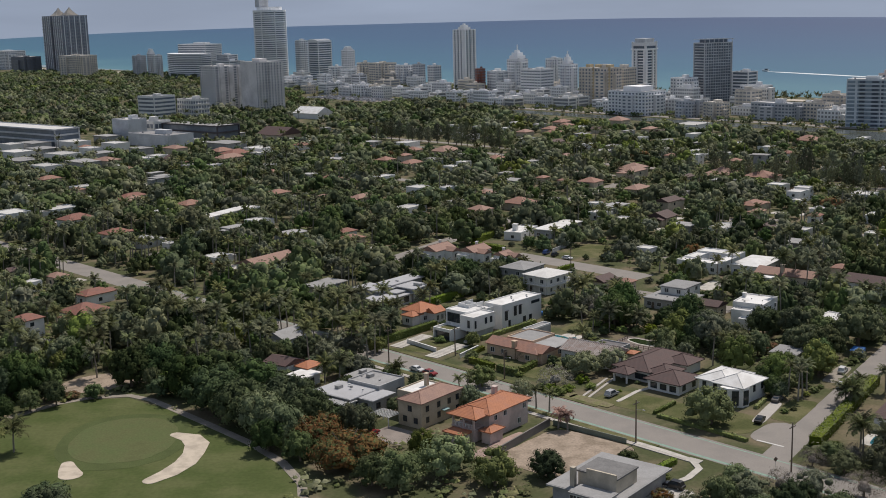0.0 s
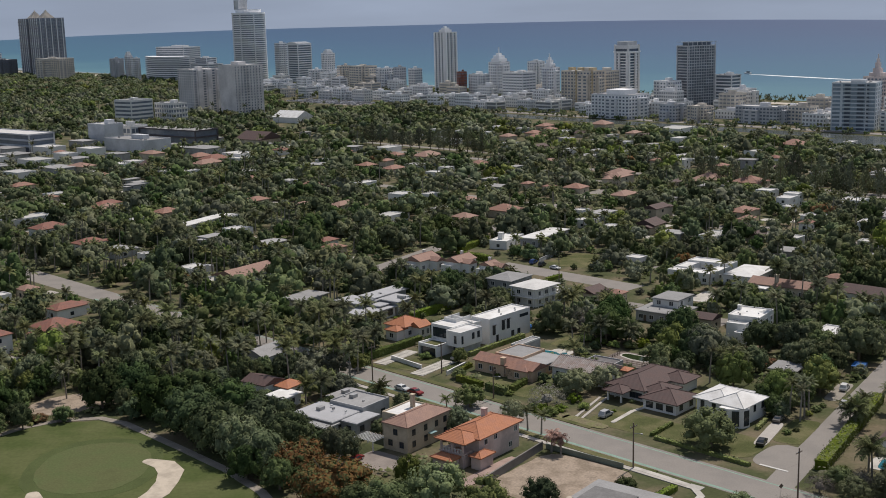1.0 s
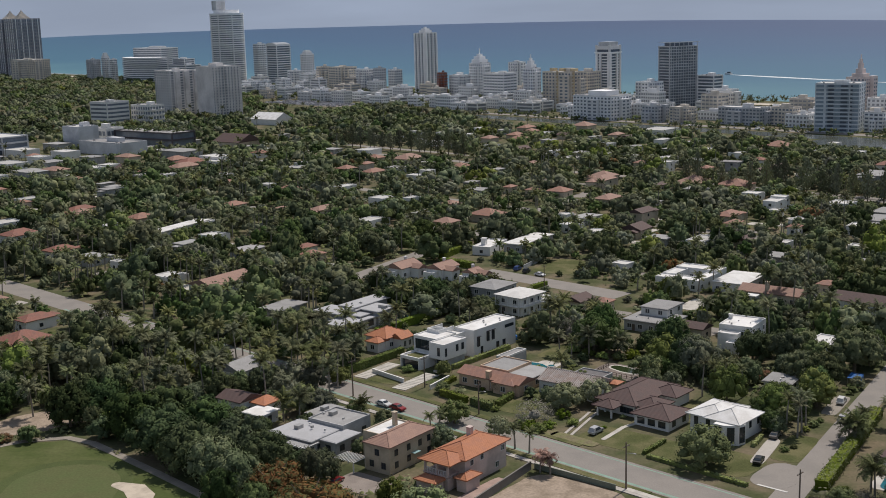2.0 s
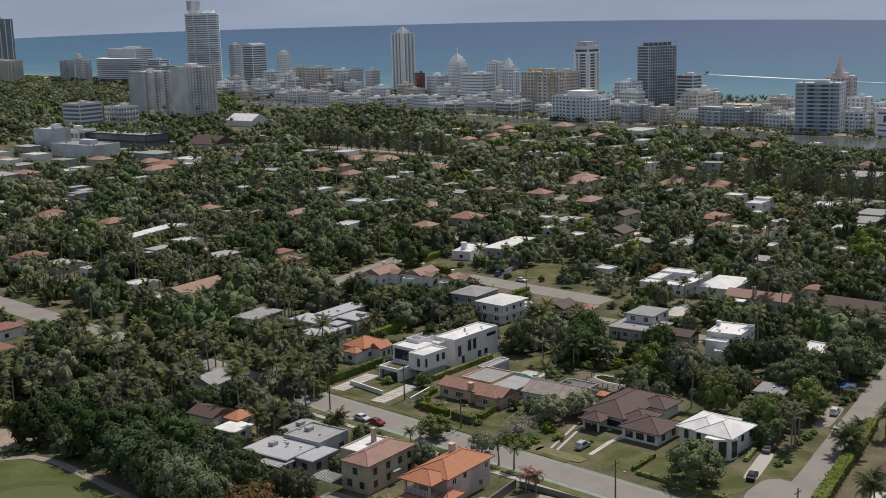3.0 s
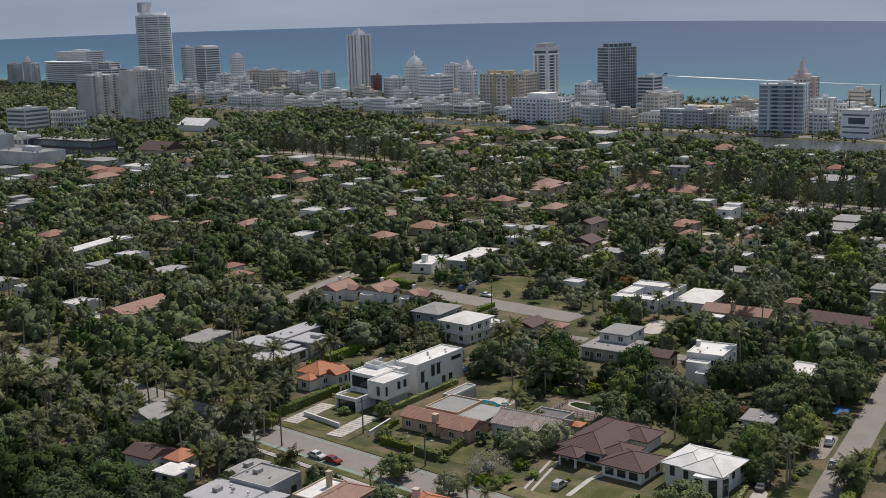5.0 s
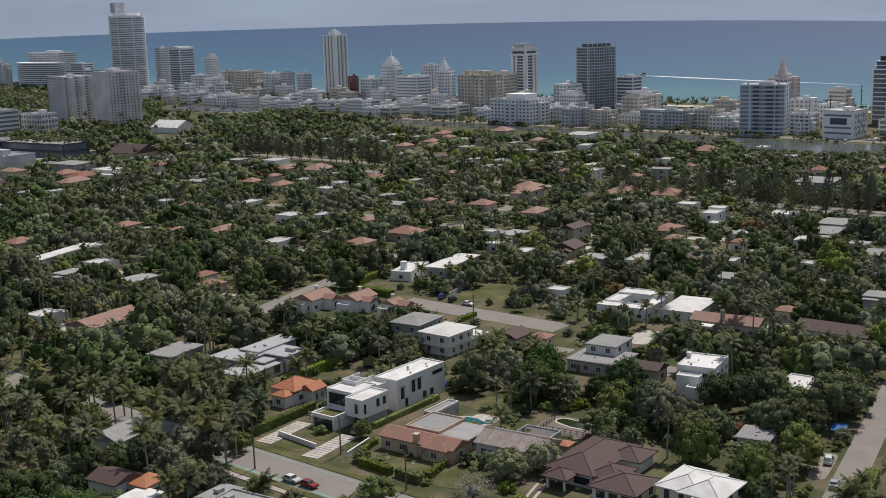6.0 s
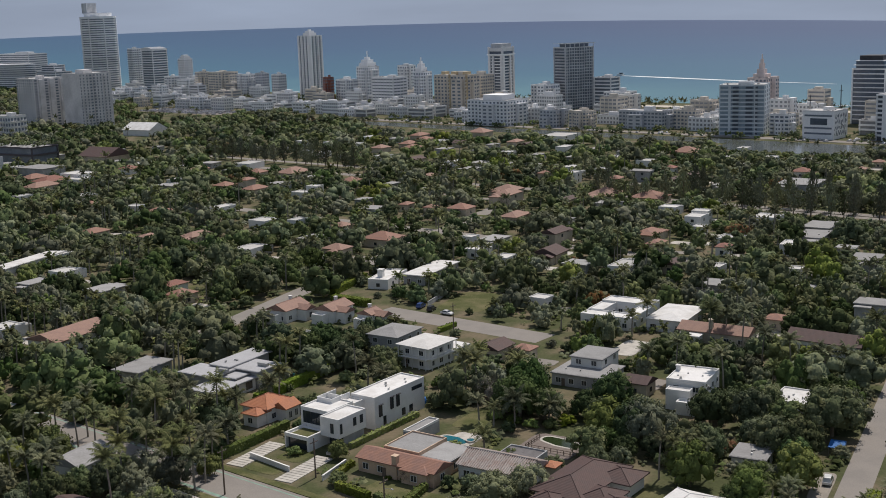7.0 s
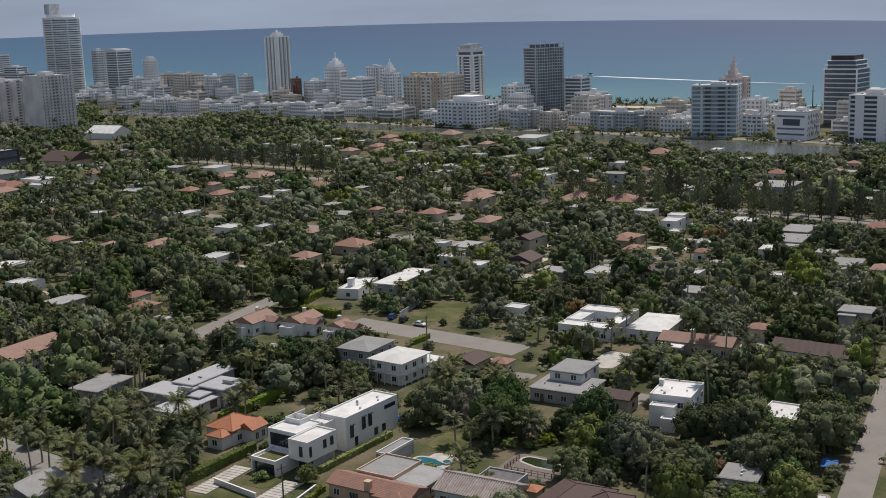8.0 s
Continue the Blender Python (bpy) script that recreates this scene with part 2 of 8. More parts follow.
_l.new(_geo.outputs["Position"], _rip.inputs["Vector"])
_bp.inputs["Strength"].default_value, _bp.inputs["Distance"].default_value = 0.5, 1.0
_l.new(_rip.outputs["Fac"], _bp.inputs["Height"])
_l.new(_bp.outputs[0], _b.inputs["Normal"])


# ---- building helpers ----
def bm_box(bm, x0, x1, y0, y1, z0, z1):
    v = [bm.verts.new((x, y, z)) for z in (z0, z1) for x, y in ((x0, y0), (x1, y0), (x1, y1), (x0, y1))]
    for f in ((3, 2, 1, 0), (4, 5, 6, 7), (0, 1, 5, 4), (1, 2, 6, 5), (2, 3, 7, 6), (3, 0, 4, 7)):
        bm.faces.new([v[i] for i in f])


def bm_poly(bm, pts, z0, z1):
    """An upright prism over a plan outline that runs anticlockwise."""
    lo = [bm.verts.new((x, y, z0)) for x, y in pts]
    hi = [bm.verts.new((x, y, z1)) for x, y in pts]
    bm.faces.new(hi)
    bm.faces.new(lo[::-1])
    for i in range(len(pts)):
        j = (i + 1) % len(pts)
        bm.faces.new((lo[i], lo[j], hi[j], hi[i]))


def bm_tube(bm, p0, p1, r0, r1, sides=8):
    p0, p1 = Vector(p0), Vector(p1)
    turn = (p1 - p0).to_track_quat("Z", "Y")
    rings = []
    for p, r in ((p0, r0), (p1, r1)):
        rings.append([bm.verts.new(p + turn @ Vector((r * math.cos(a), r * math.sin(a), 0))) for a in [2 * math.pi * k / sides for k in range(sides)]])
    for k in range(sides):
        bm.faces.new((rings[0][k], rings[0][(k + 1) % sides], rings[1][(k + 1) % sides], rings[1][k]))
    bm.faces.new(rings[1])
    bm.faces.new(rings[0][::-1])


def mesh_of(name, bm, material):
    me = bpy.data.meshes.new(name)
    bm.to_mesh(me)
    bm.free()
    me.materials.append(material)
    return me


def part(name, bm, material, parent, label=""):
    ob = new(name, mesh_of(name, bm, material))
    ob.parent = parent
    return tagged(ob, label)


def piece(name, me, parent, m):
    """One more object on a mesh that alike pieces share."""
    ob = new(name, me)
    ob.parent = parent
    ob.matrix_basis = m
    return ob


def thing(name, x, y, rot, label, category, group="", z=0.0, kind=""):
    ob = new(name)
    ob.matrix_world = pose(x, y, z, 0, 0, rot)
    return tagged(ob, label, category, group, kind)


def box_mesh(name, x0, x1, y0, y1, z0, z1, material):
    bm = bmesh.new()
    bm_box(bm, x0, x1, y0, y1, z0, z1)
    return mesh_of(name, bm, material)


def quads_mesh(name, vf, material):
    """A mesh from arrays of corners and of four-cornered faces."""
    v, f = vf[:2]
    me = bpy.data.meshes.new(name)
    k = len(f)
    me.vertices.add(len(v))
    me.vertices.foreach_set("co", np.ascontiguousarray(v, np.float32).ravel())
    me.loops.add(4 * k)
    me.loops.foreach_set("vertex_index", np.ascontiguousarray(f, np.int32).ravel())
    me.polygons.add(k)
    me.polygons.foreach_set("loop_start", np.arange(0, 4 * k, 4, dtype=np.int32))
    me.polygons.foreach_set("use_smooth", np.ones(k, dtype=bool))
    me.update(calc_edges=True)
    if len(vf) > 2:
        me.attributes.new("tone", "FLOAT", "POINT").data.foreach_set("value", np.ascontiguousarray(vf[2], np.float32))
    me.materials.append(material)
    return me


def loose(v):
    """Four-cornered faces that share no corner."""
    v = np.asarray(v, float).reshape(-1, 3)
    return v, np.arange(len(v)).reshape(-1, 4)


def together(parts):
    vs, fs, n = [], [], 0
    for v, f in parts:
        vs.append(v)
        fs.append(f + n)
        n += len(v)
    return np.concatenate(vs), np.concatenate(fs)


def wood(parts):
    """Plants joined into one mesh, with a random tone for each."""
    rng = np.random.default_rng(len(parts))
    return *together(parts), np.concatenate([np.full(len(v), rng.uniform()) for v, f in parts])


# ---- plan ----
# The streets run along two directions; c is the distance of a line from the origin.
MAIN, CROSS = -47.0, 55.0
FOOTPRINTS = []     # (x, y, radius, height that stays in view): kept clear of trees


def keep(x, y, r, h):
    FOOTPRINTS.append((x, y, r, h))


def keep_rect(x, y, rot, a, b, h):
    """Keep a whole rectangle clear: a grid of discs."""
    cell = min(a, b) / math.ceil(min(a, b) / 9)
    na, nb = max(1, round(a / cell)), max(1, round(b / cell))
    c, s = math.cos(radians(rot)), math.sin(radians(rot))
    for i in range(na):
        for j in range(nb):
            p, q = ((i + 0.5) / na - 0.5) * a, ((j + 0.5) / nb - 0.5) * b
            keep(x + c * p - s * q, y + s * p + c * q, 0.58 * cell, h)


def strip(name, x0, y0, x1, y1, width, z, material, label, category, kind="structure", thick=0.3):
    dx, dy = x1 - x0, y1 - y0
    n = math.hypot(dx, dy)
    bm = bmesh.new()
    bm_box(bm, 0, n, -width / 2, width / 2, z - thick, z)
    ob = new(name, mesh_of(name, bm, material))
    ob.matrix_world = pose(x0, y0, 0, 0, 0, math.degrees(math.atan2(dy, dx)))
    return tagged(ob, label, category, "", kind)


def patch(name, x, y, rot, a, b, z, material, label, category, kind="structure", power=6):
    """A flat sheet a by b metres, with rounded and slightly uneven edges."""
    bm = bmesh.new()
    rng = random.Random(int(x * 7 + y * 3))
    pts = []
    for k in range(48):
        t = 2 * math.pi * k / 48
        c, s = math.cos(t), math.sin(t)
        q = 0.5 / (abs(c) ** power + abs(s) ** power) ** (1 / power) * (0.985 + 0.03 * rng.random())
        pts.append((a * q * c, b * q * s))
    bm_poly(bm, pts, z - 0.3, z)
    ob = new(name, mesh_of(name, bm, material))
    ob.matrix_world = pose(x, y, 0, 0, 0, rot)
    return tagged(ob, label, category, "", kind)

# ---- ground, streets, water ----
def land_point(n, s):
    """A point n metres towards the sea and s metres along the coast."""
    c, d = math.cos(radians(40)), math.sin(radians(40))
    return (n * c - s * d, n * d + s * c)


bm = bmesh.new()
bm.faces.new([bm.verts.new((*land_point(n, s), 0)) for n, s in ((-900, -4500), (1142, -4500), (1142, 4500), (-900, 4500))])
tagged(new("ground", mesh_of("ground", bm, GROUND)), "mixed garden soil and dry grass under the trees", "ground", "", "structure")
bm = bmesh.new()
bm.faces.new([bm.verts.new((*land_point(n, s), z)) for n, s, z in ((1085, -4500, 0.4), (1150, -4500, -0.6), (1150, 4500, -0.6), (1085, 4500, 0.4))])
tagged(new("beach", mesh_of("beach", bm, BEACH)), "pale sand beach sloping down to the sea", "beach", "", "structure")
# the sheet of the sea lifts to the height of the true horizon where it ends
sea_n, sea_s = 60, 90
v, f = [], []
for i in range(sea_n + 1):
    for j in range(sea_s + 1):
        x, y = land_point(1144 + 4800 * (i / sea_n) ** 1.5, -4800 + 9600 * j / sea_s)
        r = math.hypot(x, y - 50)
        bearing = math.degrees(math.atan2(x, y - 50))
        edge = 70.5 - 33 * (max(0, bearing - 3) / 20) ** 2 - 14 * (max(0, -bearing - 4) / 14) ** 2
        v.append((x, y, -0.3 + edge * min(1, max(0, (r - 2200) / 2650)) ** 2))
for i in range(sea_n):
    for j in range(sea_s):
        a = i * (sea_s + 1) + j
        f.append((a, a + sea_s + 1, a + sea_s + 2, a + 1))
me = bpy.data.meshes.new("sea")
me.from_pydata(v, [], f)
me.materials.append(SEA)
for p in me.polygons:
    p.use_smooth = True
tagged(new("sea", me), "blue-green sea with turquoise water near the shore", "sea", "", "structure")
# the canal between the houses and the beach hotels
strip("canal", *land_point(838, -900), *land_point(838, 1000), 26, 0.12, mat("canal_water", (0.1, 0.11, 0.1), 0.15, bump=0.15, big=0.05, small=0.6), "calm grey-green canal between gardens and hotels", "canal")
strip("canal_basin", *land_point(814, 375), *land_point(814, 485), 46, 0.11, bpy.data.materials["canal_water"], "broad calm basin of the canal before the hotels", "canal")
strip("waterside_road", *land_point(868, -900), *land_point(868, 900), 12, 0.2, ASPHALT, "worn waterside road with parked cars", "road")


def along(c, angle, s, off=0.0):
    """A point on the street line with the given offset c, s metres along it."""
    a = radians(angle)
    d = Vector((math.cos(a), math.sin(a)))
    n = Vector((-d.y, d.x)) if d.x > 0 and d.y < 0 else Vector((d.y, -d.x))
    p = n * (c + off) + d * s
    return p.x, p.y


def street(name, c, angle, s0, s1, width, label, see=()):
    strip(name, *along(c, angle, s0), *along(c, angle, s1), width, 0.03 if angle == MAIN else 0.024, ASPHALT, label, "road")
    s = s0
    while s < s1:
        seen = any(q[0] < s < q[1] for q in see)
        keep(*along(c, angle, s), width * (0.45 if not seen else 0.8 if width > 10 else 0.6), 0.0 if seen else -1)
        s += 5


street("road", 212.0, MAIN, -640, 60, 11, "worn grey asphalt street with green-edged cycle lanes", ((-258, 0), (-440, -392), (-590, -560)))
for off in (-4.6, 4.4):
    strip("cycle_lane", *along(212.0, MAIN, -400, off), *along(212.0, MAIN, 30, off), 0.8 if off < 0 else 0.4, 0.036, GREENPAINT, "pale green painted cycle lane line on asphalt", "road marking")
for off in (-6.6, 6.6):
    strip("verge", *along(212.0, MAIN, -400, off), *along(212.0, MAIN, -178 if off > 0 else -150, off), 2.0, 0.16, GRASS, "grass verge behind the kerb", "verge")
strip("pavement", *along(212.0, MAIN, -300, -8.6), *along(212.0, MAIN, -140, -8.6), 1.5, 0.17, CONCRETE, "pale concrete pavement beside the street", "pavement")
street("road_2", -79.0, CROSS, 236, 460, 6.4, "narrow pale side street between gardens", ((0, 400),))
street("road_3", -266.0, 58.0, 372, 640, 8.0, "grey side street lined with palms", ((388, 428),))
street("road_4", 345.0, MAIN, -325, -258, 11, "grey residential street with parked cars", ((-400, 0),))
street("road_5", 470.0, MAIN, -560, 200, 8, "far residential street between trees")
street("road_7", 594.0, MAIN, -400, -190, 7, "pale street behind a row of tall thin trees", ((-320, -200),))
street("road_8", 632.0, MAIN, -790, -560, 7, "pale far street behind tall thin trees", ((-720, -600),))
street("road_6", 600.0, MAIN, -700, 300, 8, "far residential street between trees")
strip("stop_line", 71.4, 252.4, 76.2, 247.7, 0.6, 0.08, PAINT, "white painted stop line on the side street", "road marking")

patch("road_corner", 77.4, 256.6, 48, 15, 9.5, 0.04, ASPHALT, "worn asphalt where the side street opens out", "road", power=3)
# golf course
bm = bmesh.new()
outline = [(-175, 215), (-29, 215), (-31, 233), (-37, 246), (-46, 259), (-58, 273), (-71, 286), (-84, 296.5), (-95, 296), (-103, 291), (-112, 281), (-175, 262)]
bm_poly(bm, outline, -0.3, 0.05)
tagged(new("golf_fairway", mesh_of("golf_fairway", bm, FAIRWAY)), "mown golf fairway with darker rough", "golf course", "", "structure")
patch("putting_green", -77, 264.5, 95, 31, 25, 0.1, GREEN, "smooth pale putting green on the golf course", "putting green", power=2.3)
patch("fringe", -77, 264, 95, 38, 31, 0.075, mat("fringe_grass", (0.085, 0.105, 0.04), 0.95, amount=0.35, big=0.15, bump=0.1, spec=0.1), "darker mown fringe round the putting green", "golf course", power=2.2)


def blob(name, balls, z, material, label, category):
    """A smooth flat patch: the outline round a chain of discs."""
    bm = bmesh.new()
    left, right = [], []
    for i, (x, y, r) in enumerate(balls):
        a = balls[max(0, i - 1)]
        b = balls[min(len(balls) - 1, i + 1)]
        d = Vector((b[0] - a[0], b[1] - a[1])).normalized()
        n = Vector((-d.y, d.x))
        left.append((x + n.x * r, y + n.y * r))
        right.append((x - n.x * r, y - n.y * r))
        if i in (0, len(balls) - 1):
            e = -d if i == 0 else d
            cap = [(x + (n * math.cos(t) + e * math.sin(t)).x * r, y + (n * math.cos(t) + e * math.sin(t)).y * r) for t in (0.5, 1.0, 1.57, 2.1, 2.6)]
            if i == 0:
                start = cap[::-1]
            else:
                end = cap
    pts = start + left + end + right[::-1]
    bm_poly(bm, pts[::-1], z - 0.3, z)
    bmesh.ops.recalc_face_normals(bm, faces=bm.faces)
    return tagged(new(name, mesh_of(name, bm, material)), label, category, "", "structure")


blob("sand_bunker", [(-64.5, 238, 1.8), (-61.5, 242, 2.4), (-59, 248, 2.6), (-58.3, 254, 2.5), (-58.6, 260, 2.9), (-61, 264.5, 2.6), (-65, 266.8, 1.5)], 0.13, SAND, "curved pale sand bunker beside the green", "bunker")
blob("sand_bunker", [(-86, 249.5, 1.4), (-84.8, 246, 2.1), (-83.2, 242.5, 2.7)], 0.13, SAND, "small round sand bunker on the fairway", "bunker")
blob("golf_path", [(-118, 272, 1.1), (-112, 281, 1.1), (-107.3, 287, 1.1), (-102, 293, 1.1), (-94.5, 297.6, 1.1), (-84.1, 298.5, 1.1), (-77, 294, 1.1), (-71, 287.5, 1.1), (-58.3, 273.5, 1.1), (-46.4, 260, 1.1), (-36.8, 246.5, 1.1), (-31.2, 234, 1.1), (-29.5, 222, 1.1)], 0.12, mat("path_tan", (0.3, 0.265, 0.22), 0.9, amount=0.3, big=0.3), "pale curved golf cart path", "path")
for x, y, r in ((-78, 262, 24), (-60, 250, 16), (-95, 262, 24), (-60, 232, 24), (-100, 240, 30), (-84, 287, 11), (-45, 236, 12), (-100, 280, 12), (-66, 276, 10)):
    keep(x, y, r, 0)
keep(-97, 311, 9, 0)
keep(-36, 246, 9, 1.0)
keep(70, 312, 6, 0.3)
keep(52, 234, 5, 0.3)
keep(27, 216, 8, 0.5)
keep(34, 212, 6, 0.5)
keep(44, 224, 5, 0.8)
patch("bare_ground", -96, 311, 30, 20, 16, 0.05, DIRT, "bare brown ground under palms beyond the golf path", "ground", power=2.2)

keep_rect(29, 221, 51, 26, 20, 2.5)
keep_rect(24, 351, 46, 36, 6, 0.8)
keep_rect(1, 340, 46, 12, 16, 0.3)
keep_rect(-6, 364, 50, 14, 10, 1.0)
keep_rect(38, 401, 50, 16, 12, 2.0)
keep_rect(78, 303, 48, 16, 9, 0.5)
keep_rect(57, 337, 50, 16, 16, 0.4)
keep_rect(90, 340, 50, 14, 8, 2.0)
keep_rect(8, 388, 50, 14, 9, 1.5)
keep_rect(57, 430, 50, 20, 10, 0.5)
keep_rect(21, 493, 58, 26, 14, 0.2)
keep_rect(4, 458, 50, 14, 10, 1.5)
keep_rect(18, 452, 50, 12, 8, 1.5)
keep_rect(56, 296, 46, 20, 30, 1.5)
keep_rect(73, 371, 50, 14, 14, 2.0)
keep_rect(96, 353, 54, 16, 14, 2.5)

keep_rect(102, 266, 55, 52, 9, 0.4)
keep_rect(117, 292, 55, 26, 8, 0.4)
for s in range(398, 470, 16):
    keep(*land_point(814, s), 22, 0)
for s in (*range(392, 476, 12), *range(700, 860, 12)):
    keep(*land_point(838, s), 13, 0)
for s in range(380, 900, 10):
    keep(*land_point(868, s), 6, 0)

# lawns, drives and yards
def yard(x, y, rot, a, b, z, m, label, cat):
    patch(cat.replace(" ", "_"), x, y, rot, a, b, 0.55 * z if m is GRASS else z, m, label, cat)
    keep_rect(x, y, rot, a, b, 0.3)


yard(51, 280, 48, 12, 26, 0.07, GRASS, "dry mown lawn before the brown-roofed house", "lawn")
yard(66, 268, 46, 14, 22, 0.075, GRASS, "mown lawn at the street corner", "lawn")
yard(86, 272, 55, 18, 7, 0.08, GRASS, "narrow mown lawn beside the side street", "lawn")
yard(79, 271, 58, 17, 3.2, 0.12, CONCRETE, "pale concrete drive beside the corner house", "drive")
yard(71, 300, 48, 12, 10, 0.07, GRASS, "back lawn behind the brown-roofed house", "lawn")
yard(27, 247, 48, 26, 24, 0.07, DIRT, "bare dirt lot with scattered scrub", "dirt lot")
yard(11.5, 253, 49, 22, 3.6, 0.1, PINKPAVE, "pinkish paved side yard along a wall", "paving")
yard(-12, 262, 49, 9, 12, 0.1, mat("tan_paving", (0.27, 0.23, 0.2), 0.85), "brownish paved yard below the tan house", "paving")
yard(-16, 250, 49, 10, 12, 0.06, GRASS, "rough lawn beside the golf course", "lawn")
yard(-0.5, 342, 48, 7, 7, 0.09, GRASS, "front lawn of the modern house", "lawn")
yard(-6.8, 336, 48, 6, 9, 0.092, GRASS, "square front lawn by the drive", "lawn")
yard(22, 313, 43, 9, 22, 0.09, GRASS, "front lawn behind a clipped hedge", "lawn")
yard(38.3, 343.5, 50, 9, 7, 0.09, PAVER, "pale pool terrace", "terrace")
yard(46, 356, 50, 16, 12, 0.08, GRASS, "dry back lawn with palms", "lawn")
yard(57.5, 334.5, 50, 14, 14, 0.095, mat("brown_deck", (0.2, 0.165, 0.145), 0.9, amount=0.4, big=0.4, small=2), "brownish patio round an old pool", "patio")
yard(63, 477, 57, 27, 18, 0.08, GRASS, "open lawn behind a low fence", "lawn")
yard(40, 432, 50, 10, 8, 0.1, PAVER, "pale parking court", "parking")
yard(48, 424, 50, 5, 9, 0.085, GRASS, "strip of lawn by the street", "lawn")
yard(98, 408, 50, 16, 8, 0.09, PAVER, "pale drive to the courtyard house", "drive")
yard(106, 300, 55, 16, 4, 0.085, mat("gravel_drive", (0.3, 0.27, 0.23), 0.95, amount=0.3), "gravel parking strip beside the street", "parking")
yard(45, 222, 49, 10, 8, 0.09, PAVER, "pale paved forecourt", "drive")
yard(98.5, 249.5, 55, 8, 7, 0.09, PAVER, "pale pool deck", "terrace")
blob("garden_path", [(44.3, 282.8, 0.6), (47.4, 286.6, 0.6), (50.3, 290.2, 0.6), (53.8, 292.6, 0.6)], 0.12, PAVER, "curved pale garden path across the lawn", "path")
blob("garden_path", [(44, 252.5, 0.7), (50, 246, 0.7), (54, 241, 0.8), (54.5, 236, 0.8), (51, 231, 0.8), (47, 228, 0.8)], 0.2, PAVER, "curved pale concrete path from the street", "path")
blob("swimming_pool", [(34.7, 345.6, 1.5), (36.4, 343.9, 1.7), (37.8, 341.8, 1.2)], 0.16, POOL, "small turquoise swimming pool in a pale terrace", "pool")
blob("old_pool", [(57.9, 339.2, 1.6), (60.1, 336.4, 2.1), (62.2, 333.8, 1.6)], 0.16, POND, "oval pool with murky green water", "pool")
blob("swimming_pool", [(97.5, 248, 1.6), (99.5, 251, 1.6)], 0.16, POOL, "blue garden pool behind a hedge", "pool")
blob("swimming_pool", [(-4, 402, 1.8), (-1, 405, 1.8)], 0.16, POOL, "bright pool beside the grey modern house", "pool")
# paved drives of the modern house: slabs with grass joints
slab = box_mesh("slab", -0.52, 0.52, -2.3, 2.3, -0.3, 0.15, PAVER)
for x, y, rot, count in ((-3.2, 327.4, 52, 13), (-13.9, 339.2, 52, 13)):
    d = thing("slab_drive", x, y, rot, "pale concrete slab drive with grass joints", "drive")
    for k in range(count):
        piece("slab", slab, d, pose(1.22 * k, 0, 0))
    keep_rect(x + 6 * math.cos(radians(rot)), y + 6 * math.sin(radians(rot)), rot, 14, 6, 0.2)
# pool edges and a hot tub
for pts in ([(34.7, 345.6, 2.2), (36.4, 343.9, 2.4), (37.8, 341.8, 1.9)], [(57.9, 339.2, 2.2), (60.1, 336.4, 2.7), (62.2, 333.8, 2.2)]):
    blob("pool_edge", pts, 0.13, PAVER, "pale stone edge round a garden pool", "pool edge")
tub = thing("hot_tub", 39.9, 341.9, 0, "small round hot tub beside the pool", "hot tub")
bm = bmesh.new()
bm_tube(bm, (0, 0, 0), (0, 0, 0.5), 1.2, 1.2, 20)
part("rim", bm, PAVER, tub)
bm = bmesh.new()
bm_tube(bm, (0, 0, 0.4), (0, 0, 0.52), 0.9, 0.9, 20)
part("water", bm, POOL, tub)
# bare verges and wheel tracks
WORN = mat("worn_dry_grass", (0.19, 0.165, 0.1), 0.95, amount=0.6, big=0.5, small=2.5, tint=(0.14, 0.14, 0.065), spec=0.1)
for q in ((37.5, 283.5, 43, 3.4, 13, "pale bare earth beside the kerb"), (31, 290.5, 43, 4, 8, "bare earth under a grey tree")):
    patch("bare_verge", q[0], q[1], q[2], q[3], q[4], 0.172, WORN, q[5], "verge")
for x0, y0, x1, y1 in ((36.9, 285.9, 45.9, 301.6), (35.2, 286.4, 44.2, 302.1)):
    strip("wheel_track", x0, y0, x1, y1, 0.7, 0.16, CONCRETE, "pale concrete wheel track across the lawn", "drive")
strip("drive_apron", 53.2, 241.8, 55.6, 239.6, 2.4, 0.19, PAVER, "pale concrete crossing of the verge", "pavement")

# ---- houses ----
def roof_mesh(bm, a, b, h, rise, over, kind):
    """A hip or gable roof over a by b metres, with eaves of some thickness."""
    A, B = a / 2 + over, b / 2 + over
    lo = [bm.verts.new((x, y, h - 0.22)) for x, y in ((-A, -B), (A, -B), (A, B), (-A, B))]
    up = [bm.verts.new((x, y, h)) for x, y in ((-A, -B), (A, -B), (A, B), (-A, B))]
    if a >= b:
        k = A - B if kind == "hip" else A
        r0, r1 = bm.verts.new((-k, 0, h + rise)), bm.verts.new((max(k, 0.01), 0, h + rise))
        faces = ((up[0], up[1], r1, r0), (up[1], up[2], r1), (up[2], up[3], r0, r1), (up[3], up[0], r0))
    else:
        k = B - A if kind == "hip" else B
        r0, r1 = bm.verts.new((0, -k, h + rise)), bm.verts.new((0, max(k, 0.01), h + rise))
        faces = ((up[0], up[1], r0), (up[1], up[2], r1, r0), (up[2], up[3], r1), (up[3], up[0], r0, r1))
    for fc in faces:
        bm.faces.new(fc)
    bm.faces.new(lo[::-1])
    for i in range(4):
        bm.faces.new((lo[i], lo[(i + 1) % 4], up[(i + 1) % 4], up[i]))
    return [v.co.copy() for v in up], r0.co.copy(), r1.co.copy()


